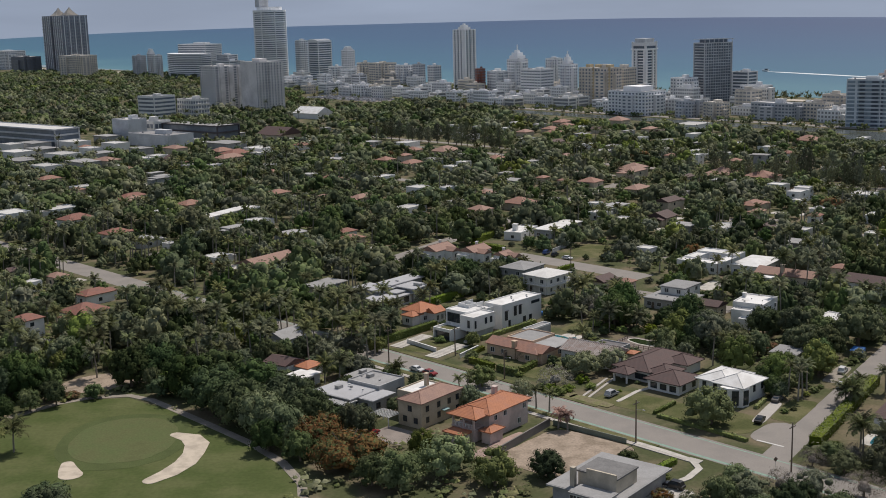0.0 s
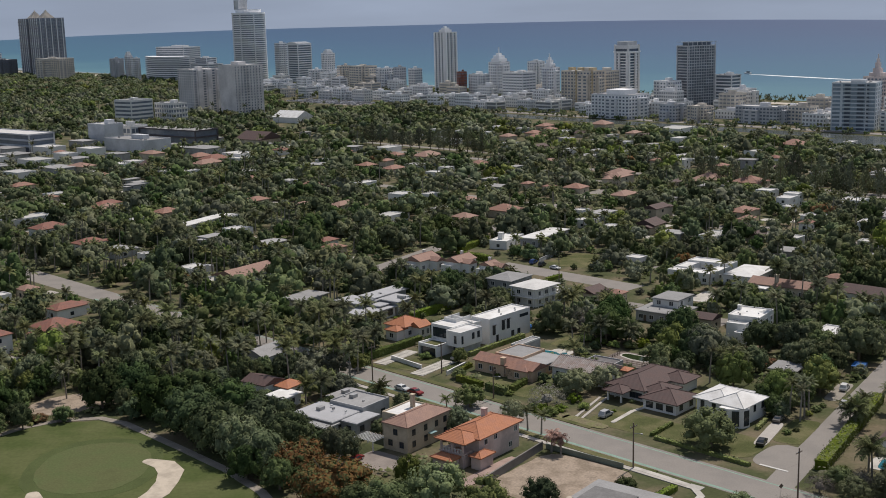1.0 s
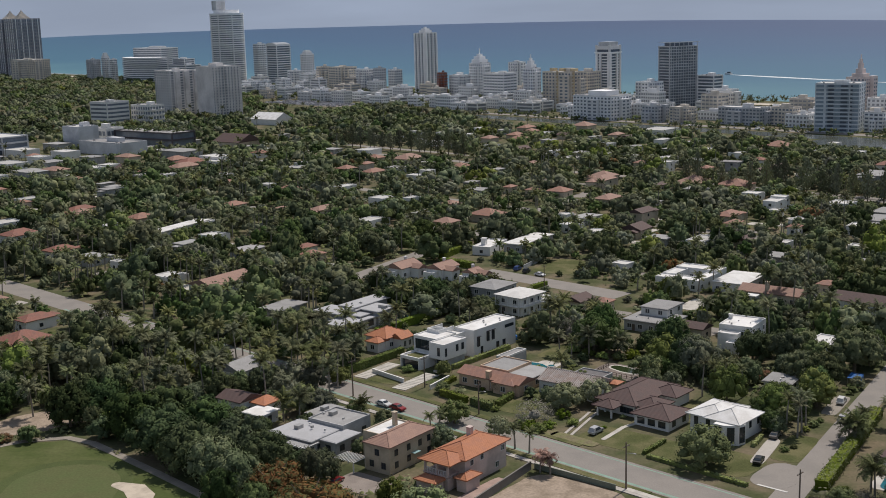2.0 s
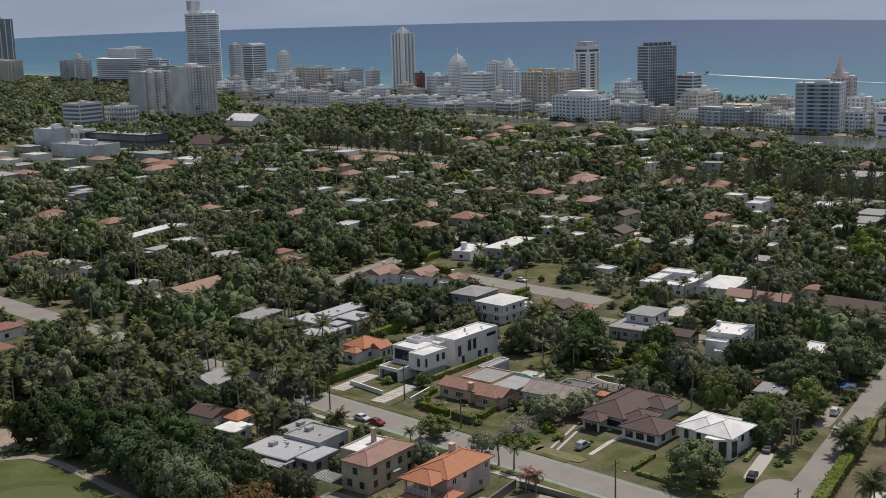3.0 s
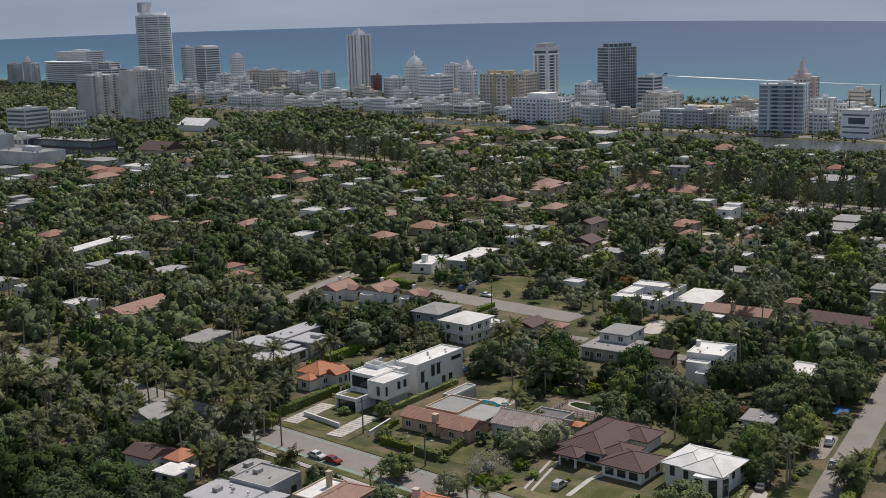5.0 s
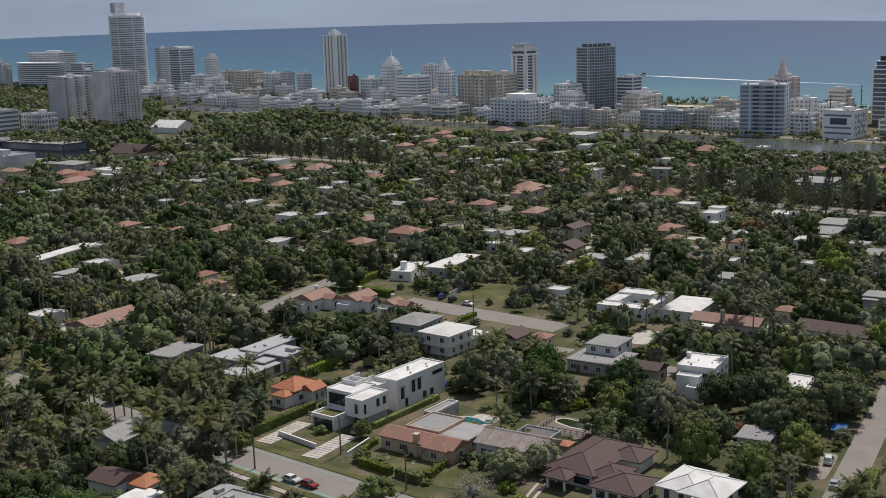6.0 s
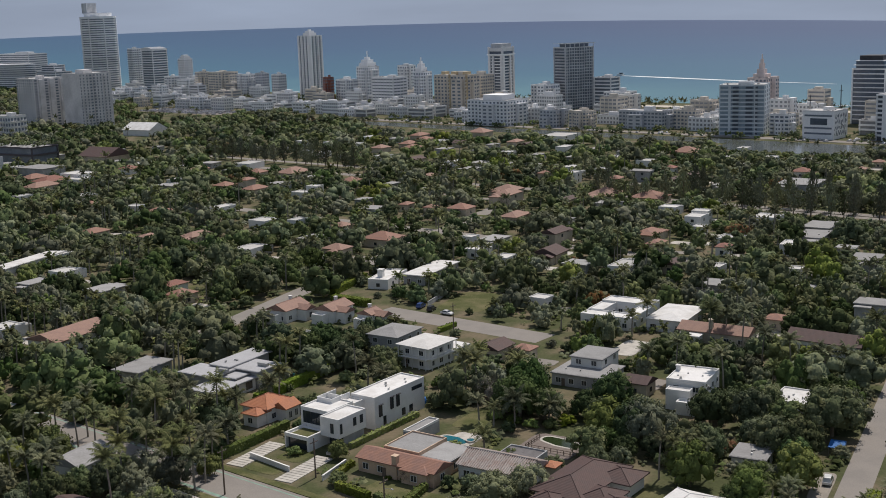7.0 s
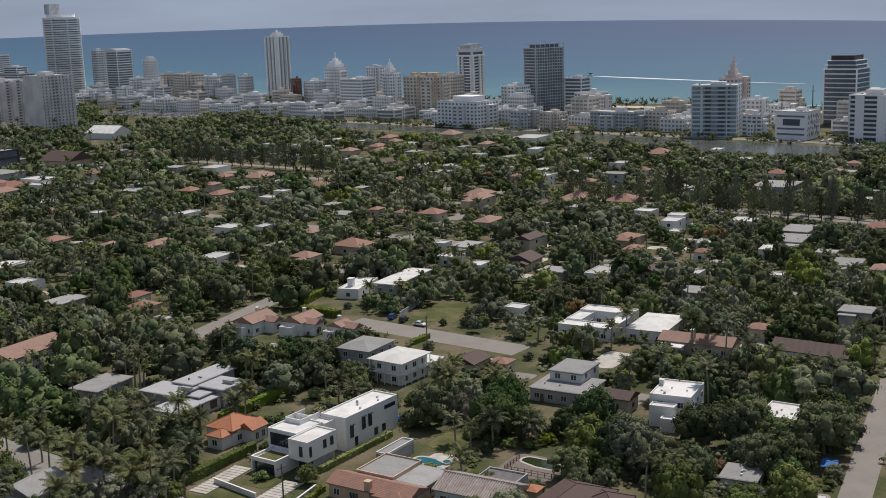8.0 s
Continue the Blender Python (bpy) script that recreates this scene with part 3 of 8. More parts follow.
def roof_on(root, x, y, a, b, h, kind, material, label="", over=0.5, rise=None, caps=False, wall=None):
    """A roof over the rectangle centred at x, y: flat with a parapet, slab with an overhang, hip or gable."""
    bm = bmesh.new()
    if kind == "flat":
        bm_box(bm, -a / 2 + 0.25, a / 2 - 0.25, -b / 2 + 0.25, b / 2 - 0.25, h - 0.2, h)
        ob = part("roof", bm, material, root, label)
        ob.matrix_basis = pose(x, y, 0)
        bm = bmesh.new()
        for q in ((-a / 2, a / 2, -b / 2, -b / 2 + 0.25), (-a / 2, a / 2, b / 2 - 0.25, b / 2), (-a / 2, -a / 2 + 0.25, -b / 2 + 0.25, b / 2 - 0.25), (a / 2 - 0.25, a / 2, -b / 2 + 0.25, b / 2 - 0.25)):
            bm_box(bm, *q, h - 0.2, h + 0.32)
        part("parapet", bm, wall or WHITE, root).matrix_basis = pose(x, y, 0)
        return ob
    if kind == "slab":
        bm_box(bm, -a / 2 - over, a / 2 + over, -b / 2 - over, b / 2 + over, h - 0.32, h)
        bm_box(bm, -a / 2 - over + 0.3, a / 2 + over - 0.3, -b / 2 - over + 0.3, b / 2 + over - 0.3, h, h + 0.05)
        ob = part("roof", bm, material, root, label)
        ob.matrix_basis = pose(x, y, 0)
        return ob
    rise = rise or 0.2 * min(a, b)
    up, r0, r1 = roof_mesh(bm, a, b, h, rise, over, kind)
    ob = part("roof", bm, material, root, label)
    ob.matrix_basis = pose(x, y, 0)
    if caps:
        bm = bmesh.new()
        lift = Vector((0, 0, 0.05))
        ends = [(r0, r1)]
        if kind == "hip":
            near = lambda p: r0 if (p - r0).length < (p - r1).length else r1
            ends += [(p, near(p)) for p in up]
        for p, q in ends:
            bm_tube(bm, p + lift * 0.6, q + lift * 0.6, 0.1, 0.1, 6)
        part("ridge_cap", bm, material, root).matrix_basis = pose(x, y, 0)
    if kind == "gable":
        A, B = a / 2, b / 2
        for s in (-1, 1):
            bm = bmesh.new()
            if a >= b:
                t = [(s * (A - 0.02), -B, h - 0.21), (s * (A - 0.02), B, h - 0.21), (s * (A - 0.02), 0, h + rise * (B / (B + over)) - 0.12)]
            else:
                t = [(-A, s * (B - 0.02), h - 0.21), (A, s * (B - 0.02), h - 0.21), (0, s * (B - 0.02), h + rise * (A / (A + over)) - 0.12)]
            t2 = [((px - s * 0.15) if a >= b else px, (py - s * 0.15) if a < b else py, pz) for px, py, pz in t]
            v, w = [bm.verts.new(p) for p in t], [bm.verts.new(p) for p in t2]
            bm.faces.new(v)
            bm.faces.new(w[::-1])
            for i in range(3):
                bm.faces.new((v[i], v[(i + 1) % 3], w[(i + 1) % 3], w[i]))
            bmesh.ops.recalc_face_normals(bm, faces=bm.faces)
            part("gable", bm, wall or WHITE, root).matrix_basis = pose(x, y, 0)
    return ob


WIN_CACHE = {}


def window_meshes(w, h, frame_mat):
    key = (round(w, 1), round(h, 1), frame_mat.name)
    if key not in WIN_CACHE:
        bm = bmesh.new()
        t = 0.09
        for q in ((-w / 2 - t, -w / 2, -t, h + t), (w / 2, w / 2 + t, -t, h + t), (-w / 2, w / 2, -t, 0), (-w / 2, w / 2, h, h + t), (-0.035, 0.035, 0, h)):
            bm_box(bm, q[0], q[1], -0.07, 0.05, q[2], q[3])
        fr = mesh_of("window", bm, frame_mat)
        gl = box_mesh("pane", -w / 2, w / 2, -0.03, 0.03, 0, h, GLASS)
        WIN_CACHE[key] = fr, gl
    return WIN_CACHE[key]


def window(root, x, y, z, turn, w=1.4, h=1.3, frame_mat=None, pane=True):
    """A framed window whose outer side faces local -y, turned about z."""
    fr, gl = window_meshes(w, h, frame_mat or WHITE)
    m = pose(x, y, z, 0, 0, turn)
    if not pane:
        return piece("window", gl, root, m)
    ob = piece("window", fr, root, m)
    piece("pane", gl, ob, Matrix.Identity(4))
    return ob


def walls(root, x, y, a, b, h, material, label="", z0=-0.2):
    bm = bmesh.new()
    bm_box(bm, -a / 2, a / 2, -b / 2, b / 2, z0, h - 0.2)
    ob = part("wall", bm, material, root, label)
    ob.matrix_basis = pose(x, y, 0)
    return ob


def window_row(root, x, y, a, b, z, sides="xyXY", w=1.4, h=1.3, gap=3.4, frame_mat=None, pane=True):
    """Windows along the walls of a rectangle; x and y are the sides that face local -x and -y."""
    for s in sides:
        n = max(1, int(((b if s in "xX" else a) - 1.0) / gap))
        for k in range(n):
            q = (k + 0.5) / n - 0.5
            if s == "y":
                window(root, x + q * a, y - b / 2, z, 0, w, h, frame_mat, pane)
            elif s == "Y":
                window(root, x + q * a, y + b / 2, z, 180, w, h, frame_mat, pane)
            elif s == "x":
                window(root, x - a / 2, y + q * b, z, -90, w, h, frame_mat, pane)
            else:
                window(root, x + a / 2, y + q * b, z, 90, w, h, frame_mat, pane)


def chimney(root, x, y, z0, z1, material, s=0.9):
    bm = bmesh.new()
    bm_box(bm, -s / 2, s / 2, -s / 2, s / 2, z0, z1)
    bm_box(bm, -s / 2 - 0.12, s / 2 + 0.12, -s / 2 - 0.12, s / 2 + 0.12, z1, z1 + 0.18)
    part("chimney", bm, material, root).matrix_basis = pose(x, y, 0)


def roof_vents(root, x, y, a, b, h, n, seed):
    rng = random.Random(seed)
    for k in range(n):
        bm = bmesh.new()
        s = rng.uniform(0.2, 0.42)
        bm_box(bm, -s, s, -s * 0.7, s * 0.7, 0, rng.uniform(0.3, 0.6))
        part("roof_vent", bm, ROOFWHITE if k % 2 else GALV, root).matrix_basis = pose(x + rng.uniform(-0.35, 0.35) * a, y + rng.uniform(-0.35, 0.35) * b, h, 0, 0, rng.choice((0, 90, 20)))


def door(root, x, y, turn, w=1.0, h=2.1, material=None, name="door", knob=True):
    bm = bmesh.new()
    bm_box(bm, -w / 2, w / 2, -0.06, 0.04, 0, h)
    ob = part(name, bm, material or WOOD, root)
    ob.matrix_basis = pose(x, y, 0, 0, 0, turn)
    if knob:
        bm = bmesh.new()
        bm_box(bm, w / 2 - 0.18, w / 2 - 0.12, -0.12, -0.06, h * 0.46, h * 0.52)
        part("handle", bm, GALV, ob)


def house(x, y, a, b, h, roof, wall, cover, label, rot=50, caps=False, near=False, vents=0, over=0.5, rise=None, name="house", open_view=True):
    root = thing(name, x, y, rot, label, "house")
    walls(root, 0, 0, a, b, h, wall)
    roof_on(root, 0, 0, a, b, h, roof, cover, "", over, rise, caps, wall)
    for z in (() if y > 780 else [0.9] if h < 5 else [0.9, 3.9]):
        window_row(root, 0, 0, a, b, z, "xyXY" if near else "xy", pane=near, gap=3.4 if near else 7.0 if y < 520 else 12.0)
    if near:
        door(root, -a / 2, b * 0.28, -90)
    if vents and roof in ("flat", "slab"):
        roof_vents(root, 0, 0, a, b, h, vents, int(x * 3 + y))
    keep_rect(x, y, rot, a, b, h if open_view else -1)
    return root


# modern white house of three boxes
H = thing("modern_house", 18, 357, 46, "white modern two-storey house of flat-roofed boxes with dark glazing", "house")
for x, y, a, b, h, z0 in ((8.85, 1.5, 19.7, 7.4, 7.8, -0.2), (-11.4, -1.2, 9.8, 5.6, 7.2, 2.9), (-9.0, 5.9, 9.0, 8.6, 7.4, -0.2), (-2.7, 4.6, 3.4, 7.0, 7.0, -0.2)):
    walls(H, x, y, a, b, h, WHITE, z0=z0)
    roof_on(H, x, y, a, b, h, "flat", ROOFWHITE, wall=WHITE)
walls(H, -10.2, -1.0, 7.2, 4.6, 3.1, GREYWALL)
bm = bmesh.new()
bm_box(bm, -20.6, -13.6, 1.7, 2.1, 0, 3.6)
bm_box(bm, -20.6, -20.2, 2.1, 8.6, 2.7, 3.6)
bm_box(bm, -20.6, -13.6, 8.6, 9.0, 0, 3.6)
bm_box(bm, -20.2, -13.6, 2.1, 8.6, 2.7, 3.0)
part("terrace_frame", bm, WHITE, H, "white ground-floor frame with a planted roof terrace")
bm = bmesh.new()
bm_box(bm, -19.8, -15.0, 2.5, 8.2, 3.0, 3.12)
part("terrace_lawn", bm, GRASS, H, "planted green roof terrace")
for x0, x1, y0, y1, z0, z1 in ((-13.62, -13.45, 2.4, 9.4, 3.9, 6.8), (-19.9, -19.75, 2.3, 8.4, 0.1, 2.6), (-13.9, -13.75, -3.0, 1.0, 0.1, 2.7)):
    bm = bmesh.new()
    bm_box(bm, x0, x1, y0, y1, z0, z1)
    part("glazed_wall", bm, GLASS, H, "dark floor-to-ceiling glazing")
for k in range(4):
    bm = bmesh.new()
    bm_box(bm, -13.72, -13.6, 3.6 + 1.6 * k, 3.68 + 1.6 * k, 3.9, 6.8)
    part("mullion", bm, DARKMETAL, H)
for x, z, w, h in ((1.2, 2.9, 1.0, 2.9), (5.6, 3.6, 1.0, 3.0), (8.0, 3.6, 1.0, 3.0), (15.6, 5.9, 4.0, 0.8), (13.0, 0.8, 1.2, 1.6), (10.0, 0.8, 1.2, 1.6), (2.6, 0.5, 0.9, 2.0)):
    window(H, x, -2.21, z, 0, w, h, DARKMETAL)
for x, z, h in ((1.2, 2.9, 2.9), (5.6, 3.6, 3.0), (8.0, 3.6, 3.0)):
    bm = bmesh.new()
    bm_box(bm, x - 0.75, x - 0.6, -2.7, -2.18, z, z + h)
    bm_box(bm, x - 0.75, x + 0.75, -2.7, -2.18, z + h, z + h + 0.12)
    part("window_hood", bm, DARKMETAL, H, "dark metal hood beside a tall window")
for x, z, w, h in ((-15.4, 4.0, 0.6, 2.2), (-10.6, 4.6, 0.9, 1.8), (-8.2, 4.6, 0.9, 1.8)):
    window(H, x, -4.01, z, 0, w, h, DARKMETAL)
window(H, -16.31, -2.0, 4.0, -90, 0.8, 2.2, DARKMETAL)
window_row(H, 8.85, 1.5, 19.7, 7.4, 4.2, "XY", frame_mat=DARKMETAL)
bm = bmesh.new()
for q in ((-8.0, -1.2, 9.7, 9.9), (-8.0, -1.2, 5.2, 5.4), (-8.0, -7.8, 5.4, 9.7), (-4.6, -4.4, 5.4, 9.7)):
    bm_box(bm, *q, 7.0, 8.5)
part("roof_screen", bm, WHITE, H, "low white screen walls on the roof")
roof_vents(H, 10, 1.2, 18, 7, 7.8, 5, 3)
for x, y, r in ((10.1, 1.2, 6), (0, 0, 6), (-9, 3, 7), (16, 1.2, 5), (-18, 5, 4.5), (-12, -2, 4)):
    p = H.matrix_world @ Vector((x, y, 0))
    keep(p.x, p.y, r, 7 if x > -15 else 0.5)
# low white walls round its front garden
for x0, y0, x1, y1 in ((-10.7, 343.3, -2.0, 332.4), (5.0, 325.6, 10.5, 334.0)):
    n = math.hypot(x1 - x0, y1 - y0)
    w = thing("garden_wall", x0, y0, math.degrees(math.atan2(y1 - y0, x1 - x0)), "low white rendered garden wall", "wall")
    bm = bmesh.new()
    bm_box(bm, 0, n, -0.15, 0.15, -0.1, 1.2)
    part("wall", bm, WHITE, w)
    bm = bmesh.new()
    bm_box(bm, -0.05, n + 0.05, -0.2, 0.2, 1.2, 1.28)
    part("coping", bm, WHITE, w)

# tiled ranch house with flat-roofed wings
PEACH = mat("peach_stucco", (0.6, 0.44, 0.32), 0.85, amount=0.14, big=0.3, small=3)
H = thing("ranch_house", 24, 327, 48, "peach ranch house with orange tile wing and grey flat roofs", "house")
walls(H, -2.0, 0, 6.5, 20, 3.3, PEACH)
roof_on(H, -2.0, 0, 6.5, 20, 3.3, "gable", TILEDULL, over=0.5, rise=1.5, wall=PEACH)
walls(H, -4.2, -5.5, 4, 6.5, 3.1, PEACH)
roof_on(H, -4.2, -5.5, 4, 6.5, 3.1, "hip", TILEDULL, over=0.4, rise=1.0)
walls(H, 7.0, 3.2, 11, 9.5, 3.7, PEACH)
roof_on(H, 7.0, 3.2, 11, 9.5, 3.7, "flat", ROOFGREY, wall=PEACH)
walls(H, 6.9, -5.3, 9.5, 7.4, 3.2, PEACH)
roof_on(H, 6.9, -5.3, 9.5, 7.4, 3.2, "slab", ROOFGREY, over=0.3)
walls(H, 18.6, 9.8, 10.5, 3.0, 3.0, GREYWALL)
roof_on(H, 18.6, 9.8, 10.5, 3.0, 3.0, "flat", ROOFGREY, wall=WHITE)
chimney(H, -5.0, 0.0, 0, 5.2, PEACH, 1.2)
window_row(H, -2.0, 0, 6.5, 20, 0.9, "xy")
window_row(H, -4.2, -5.5, 4, 6.5, 0.9, "xy")
window_row(H, 6.9, -5.3, 9.5, 7.4, 0.9, "yX")
door(H, -5.3, 3.0, -90)
for x, y in ((-2, 6), (-2, -6), (7, 3), (6, -5), (17, 9)):
    p = H.matrix_world @ Vector((x, y, 0))
    keep(p.x, p.y, 5.5, 3.4)

# low house with weathered barrel tiles
H = house(43.0, 319.0, 9.5, 16, 3.4, "gable", WHITE, TILEGREY, "white low house with weathered grey barrel-tile roof", 50, near=True, rise=2.0)
walls(H, 7.5, -1.0, 6, 9, 3.2, GREYWALL)
roof_on(H, 7.5, -1.0, 6, 9, 3.2, "flat", ROOFDARK, wall=GREYWALL)
row = bmesh.new()
bm_tube(row, (-5.3, 0, 3.42), (0, 0, 5.46), 0.17, 0.17, 6)
row = mesh_of("barrel_tile", row, mat("weathered_tile_row", (0.42, 0.37, 0.34), 0.85, amount=0.4, big=0.6, small=3, thing=0.3, tint=(0.3, 0.23, 0.2)))
for k in range(30):
    for turn in (0, 180):
        piece("barrel_tile", row, H, pose(0, -8.1 + 0.56 * k, 0, 0, 0, turn))
bm = bmesh.new()
bm_tube(bm, (0, -8.5, 5.5), (0, 8.5, 5.5), 0.2, 0.2, 8)
part("ridge_cap", bm, TILEGREY, H)
bm = bmesh.new()
bm_box(bm, 4.0, 7.0, -10.5, -8.2, 0, 2.6)
part("annex", bm, CREAM, H)
roof_on(H, 5.5, -9.3, 3.2, 2.5, 2.8, "hip", TILE, over=0.3)

# small orange-roofed house beside the modern one
H = house(-6.8, 371.5, 9.4, 8.2, 3.8, "hip", WHITE, TILE, "white house with orange clay tile hip roof", 48, caps=True, near=True, rise=2.2)
walls(H, -5.9, -1.6, 4.4, 4.4, 3.2, WHITE)
roof_on(H, -5.9, -1.6, 4.4, 4.4, 3.2, "hip", TILE, rise=1.2, caps=True)
window(H, -8.1, -1.6, 0.9, -90)
walls(H, 1.2, -5.2, 5, 4.2, 3.4, WHITE)
roof_on(H, 1.2, -5.2, 5, 4.2, 3.4, "gable", TILE, rise=1.5, over=0.4, wall=WHITE)
for x in (0.2, 2.4):
    window(H, x, -7.31, 0.8, 0, 1.0, 1.6)

# grey modern house of stacked flat roofs
H = thing("modern_house", -16, 394.5, 50, "grey modern house with stacked overhanging flat roofs", "house")
for wx, wy, a, b, h in ((-23.2, 399.3, 7.6, 11.4, 4.9), (-14.2, 407.6, 16.4, 6.0, 5.5), (-10.2, 400.7, 8.2, 9.0, 5.0), (-18.4, 391.5, 16, 8.0, 3.5), (-15.5, 398.0, 8.0, 7.0, 4.2)):
    q = H.matrix_world.inverted() @ Vector((wx, wy, 0))
    walls(H, q.x, q.y, a, b, h, GREYWALL if h > 4 else WHITE)
    roof_on(H, q.x, q.y, a, b, h, "slab", PALEROOF, over=0.8)
    window_row(H, q.x, q.y, a, b, 0.8, "xy", 2.4, 1.9, 3.8, DARKMETAL)
    keep(wx, wy, 0.48 * max(a, b), 3.4)
for wx, wy, z in ((-18.6, 396.2, 4.9), (-8.0, 399.0, 5.0)):
    q = H.matrix_world.inverted() @ Vector((wx, wy, 0))
    bm = bmesh.new()
    bm_box(bm, q.x - 0.5, q.x + 0.5, q.y - 1.6, q.y + 1.6, z, z + 1.0)
    part("roof_unit", bm, GALV, H)
q = H.matrix_world.inverted() @ Vector((-16, 405, 0))
roof_vents(H, q.x, q.y, 10, 5, 5.5, 3, 8)

# two-storey houses in the middle of the block
H = house(38.2, 408, 11.8, 10, 6.4, "hip", WHITE, ROOFDULL, "white two-storey house with shallow white hip roof and balconies", 45, near=True, rise=0.8, over=1.0)
for side, turn, w, d in (("y", 0, 11.8, 5.0), ("x", -90, 10.0, 5.9)):
    bm = bmesh.new()
    bm_box(bm, -w / 2, w / 2, -d - 1.2, -d, 3.0, 3.2)
    part("balcony", bm, WHITE, H).matrix_basis = pose(0, 0, 0, 0, 0, turn)
    bm = bmesh.new()
    bm_box(bm, -w / 2, w / 2, -d - 1.2, -d - 1.1, 3.9, 4.02)
    part("balcony_rail", bm, WHITE, H).matrix_basis = pose(0, 0, 0, 0, 0, turn)
    post = box_mesh("balcony_post", -0.09, 0.09, -0.09, 0.09, 0, 6.2, WHITE)
    for k in range(5):
        piece("balcony_post", post, H, pose(0, 0, 0, 0, 0, turn) @ pose((k / 4 - 0.5) * (w - 0.3), -d - 1.1, 0))
walls(H, 9, -3.6, 6, 5, 3.6, WHITE)
roof_on(H, 9, -3.6, 6, 5, 3.6, "slab", ROOFWHITE, over=0.4)
house(30.5, 423, 13, 10.5, 6.2, "hip", GREYWALL, ROOFGREY, "grey two-storey house with grey hip roof", 50, near=True, rise=1.5)
house(119.5, 430, 20, 12, 3.9, "hip", WHITE, ROOFWHITE, "large white hall with shallow bright white roof", 52, near=True, rise=1.0, over=0.3)
# courtyard house: four wings round a court
H = thing("courtyard_house", 104.5, 440, 50, "white courtyard house with flat white roofs", "house")
for x, y, a, b, h in ((-8.5, 0, 6, 17, 3.8), (8.5, 0, 7, 17, 4.4), (0, 6, 11, 5, 4.0), (0, -6.5, 11, 4, 3.6)):
    walls(H, x, y, a, b, h, WHITE)
    roof_on(H, x, y, a, b, h, "flat", ROOFWHITE, wall=WHITE)
    window_row(H, x, y, a, b, 0.9, "xy")
bm = bmesh.new()
bm_box(bm, -5.4, 4.9, -4.4, 3.4, -0.2, 0.1)
part("court_paving", bm, ROOFDARK, H, "dark paved inner court")
keep(104.5, 440, 11, 4)
H = house(99.8, 359.5, 12.5, 10, 6.5, "flat", WHITE, ROOFWHITE, "white two-storey house with flat white roof and parapet", 54, near=True, vents=4)
walls(H, -8.5, 1.0, 3.0, 6, 4.9, WHITE)
roof_on(H, -8.5, 1.0, 3.0, 6, 4.9, "flat", ROOFWHITE, wall=WHITE)
chimney(H, 2.0, 4.4, 6.2, 7.8, WHITE, 1.0)
walls(H, -11.5, -2.0, 3, 5, 3.0, WHITE)
roof_on(H, -11.5, -2, 3, 5, 3.0, "flat", ROOFWHITE, wall=WHITE)
# grey two-level flat-roofed house
H = house(78, 380, 13, 15, 3.5, "slab", GREYWALL, ROOFGREY, "grey flat-roofed house with a raised upper storey", 50, near=True, vents=2, over=0.4)
walls(H, 6.5, 1.0, 11, 9, 6.2, WHITE)
roof_on(H, 6.5, 1.0, 11, 9, 6.2, "slab", ROOFGREY, over=0.35)
window_row(H, 6.5, 1.0, 11, 9, 4.2, "xy")
house(120.5, 345, 11, 9, 3.8, "flat", WHITE, ROOFWHITE, "small white house with bright flat roof among trees", 48, near=True, vents=3)
H = house(54, 519.5, 27, 9.0, 3.8, "slab", GREYWALL, ROOFWHITE, "long low house with pale flat roof", 54, near=True, vents=2)
H = house(36.8, 513.5, 19, 8, 3.4, "flat", WHITE, ROOFWHITE, "white low house with flat roof and broad chimney", 62)
chimney(H, -4, 1, 3.2, 6.2, WHITE, 2.0)
H = house(125, 409, 8.5, 21, 3.6, "gable", CREAM, TILEPINK, "low cream house with long salmon tile roof", 50, near=True, rise=1.8)
walls(H, -5.5, 6.0, 5, 6, 3.0, WHITE)
roof_on(H, -5.5, 6.0, 5, 6, 3.0, "slab", ROOFWHITE, over=0.4)
chimney(H, -2.5, 1.0, 3, 7.0, CREAM, 1.2)
H = house(151, 391, 9, 21, 3.6, "gable", WHITE, TILEBROWN, "long white house with faded brown roof", 45, near=True, rise=2.2)
post = box_mesh("veranda_post", -0.1, 0.1, -0.1, 0.1, 0, 3.2, WHITE)
for k in range(9):
    piece("veranda_post", post, H, pose(-5.2, -9 + 2.2 * k, 0))
house(-67, 447, 22, 12, 6.2, "gable", WHITE, TILEPINK, "long two-storey white house with faded brown roof", 53, near=True, rise=2.0)
house(-106, 582, 36, 7, 4.2, "slab", WHITE, ROOFWHITE, "long white low house with pale roof slab", 62)

# pink house with orange tiles, near the street
H = thing("villa", 10.4, 264.0, 49, "pink two-storey villa with orange clay tile roof", "house")
walls(H, 2.5, 0, 15, 8.2, 6.3, PINK)
roof_on(H, 2.5, 0, 15, 8.2, 6.3, "hip", TILE, over=0.8, rise=2.0, caps=True)
walls(H, -6.4, 0.8, 5, 6.6, 3.0, PINK)
bm = bmesh.new()
bm_box(bm, -9.0, -4.9, -2.6, 4.2, 3.0, 3.25)
part("balcony", bm, PINK, H)
roof_on(H, -6.0, 0.6, 6.2, 7.4, 6.1, "hip", TILE, over=0.7, rise=1.6, caps=True)
pil = box_mesh("pillar", -0.2, 0.2, -0.2, 0.2, 3.2, 5.9, PINK)
for y in (-2.3, 0.6, 3.8):
    piece("pillar", pil, H, pose(-8.6, y, 0))
bal = box_mesh("baluster", -0.06, 0.06, -0.06, 0.06, 3.25, 4.1, WHITE)
for k in range(14):
    piece("baluster", bal, H, pose(-8.6, -2.0 + 0.43 * k, 0))
bm = bmesh.new()
bm_box(bm, -8.7, -8.5, -2.4, 4.0, 4.1, 4.22)
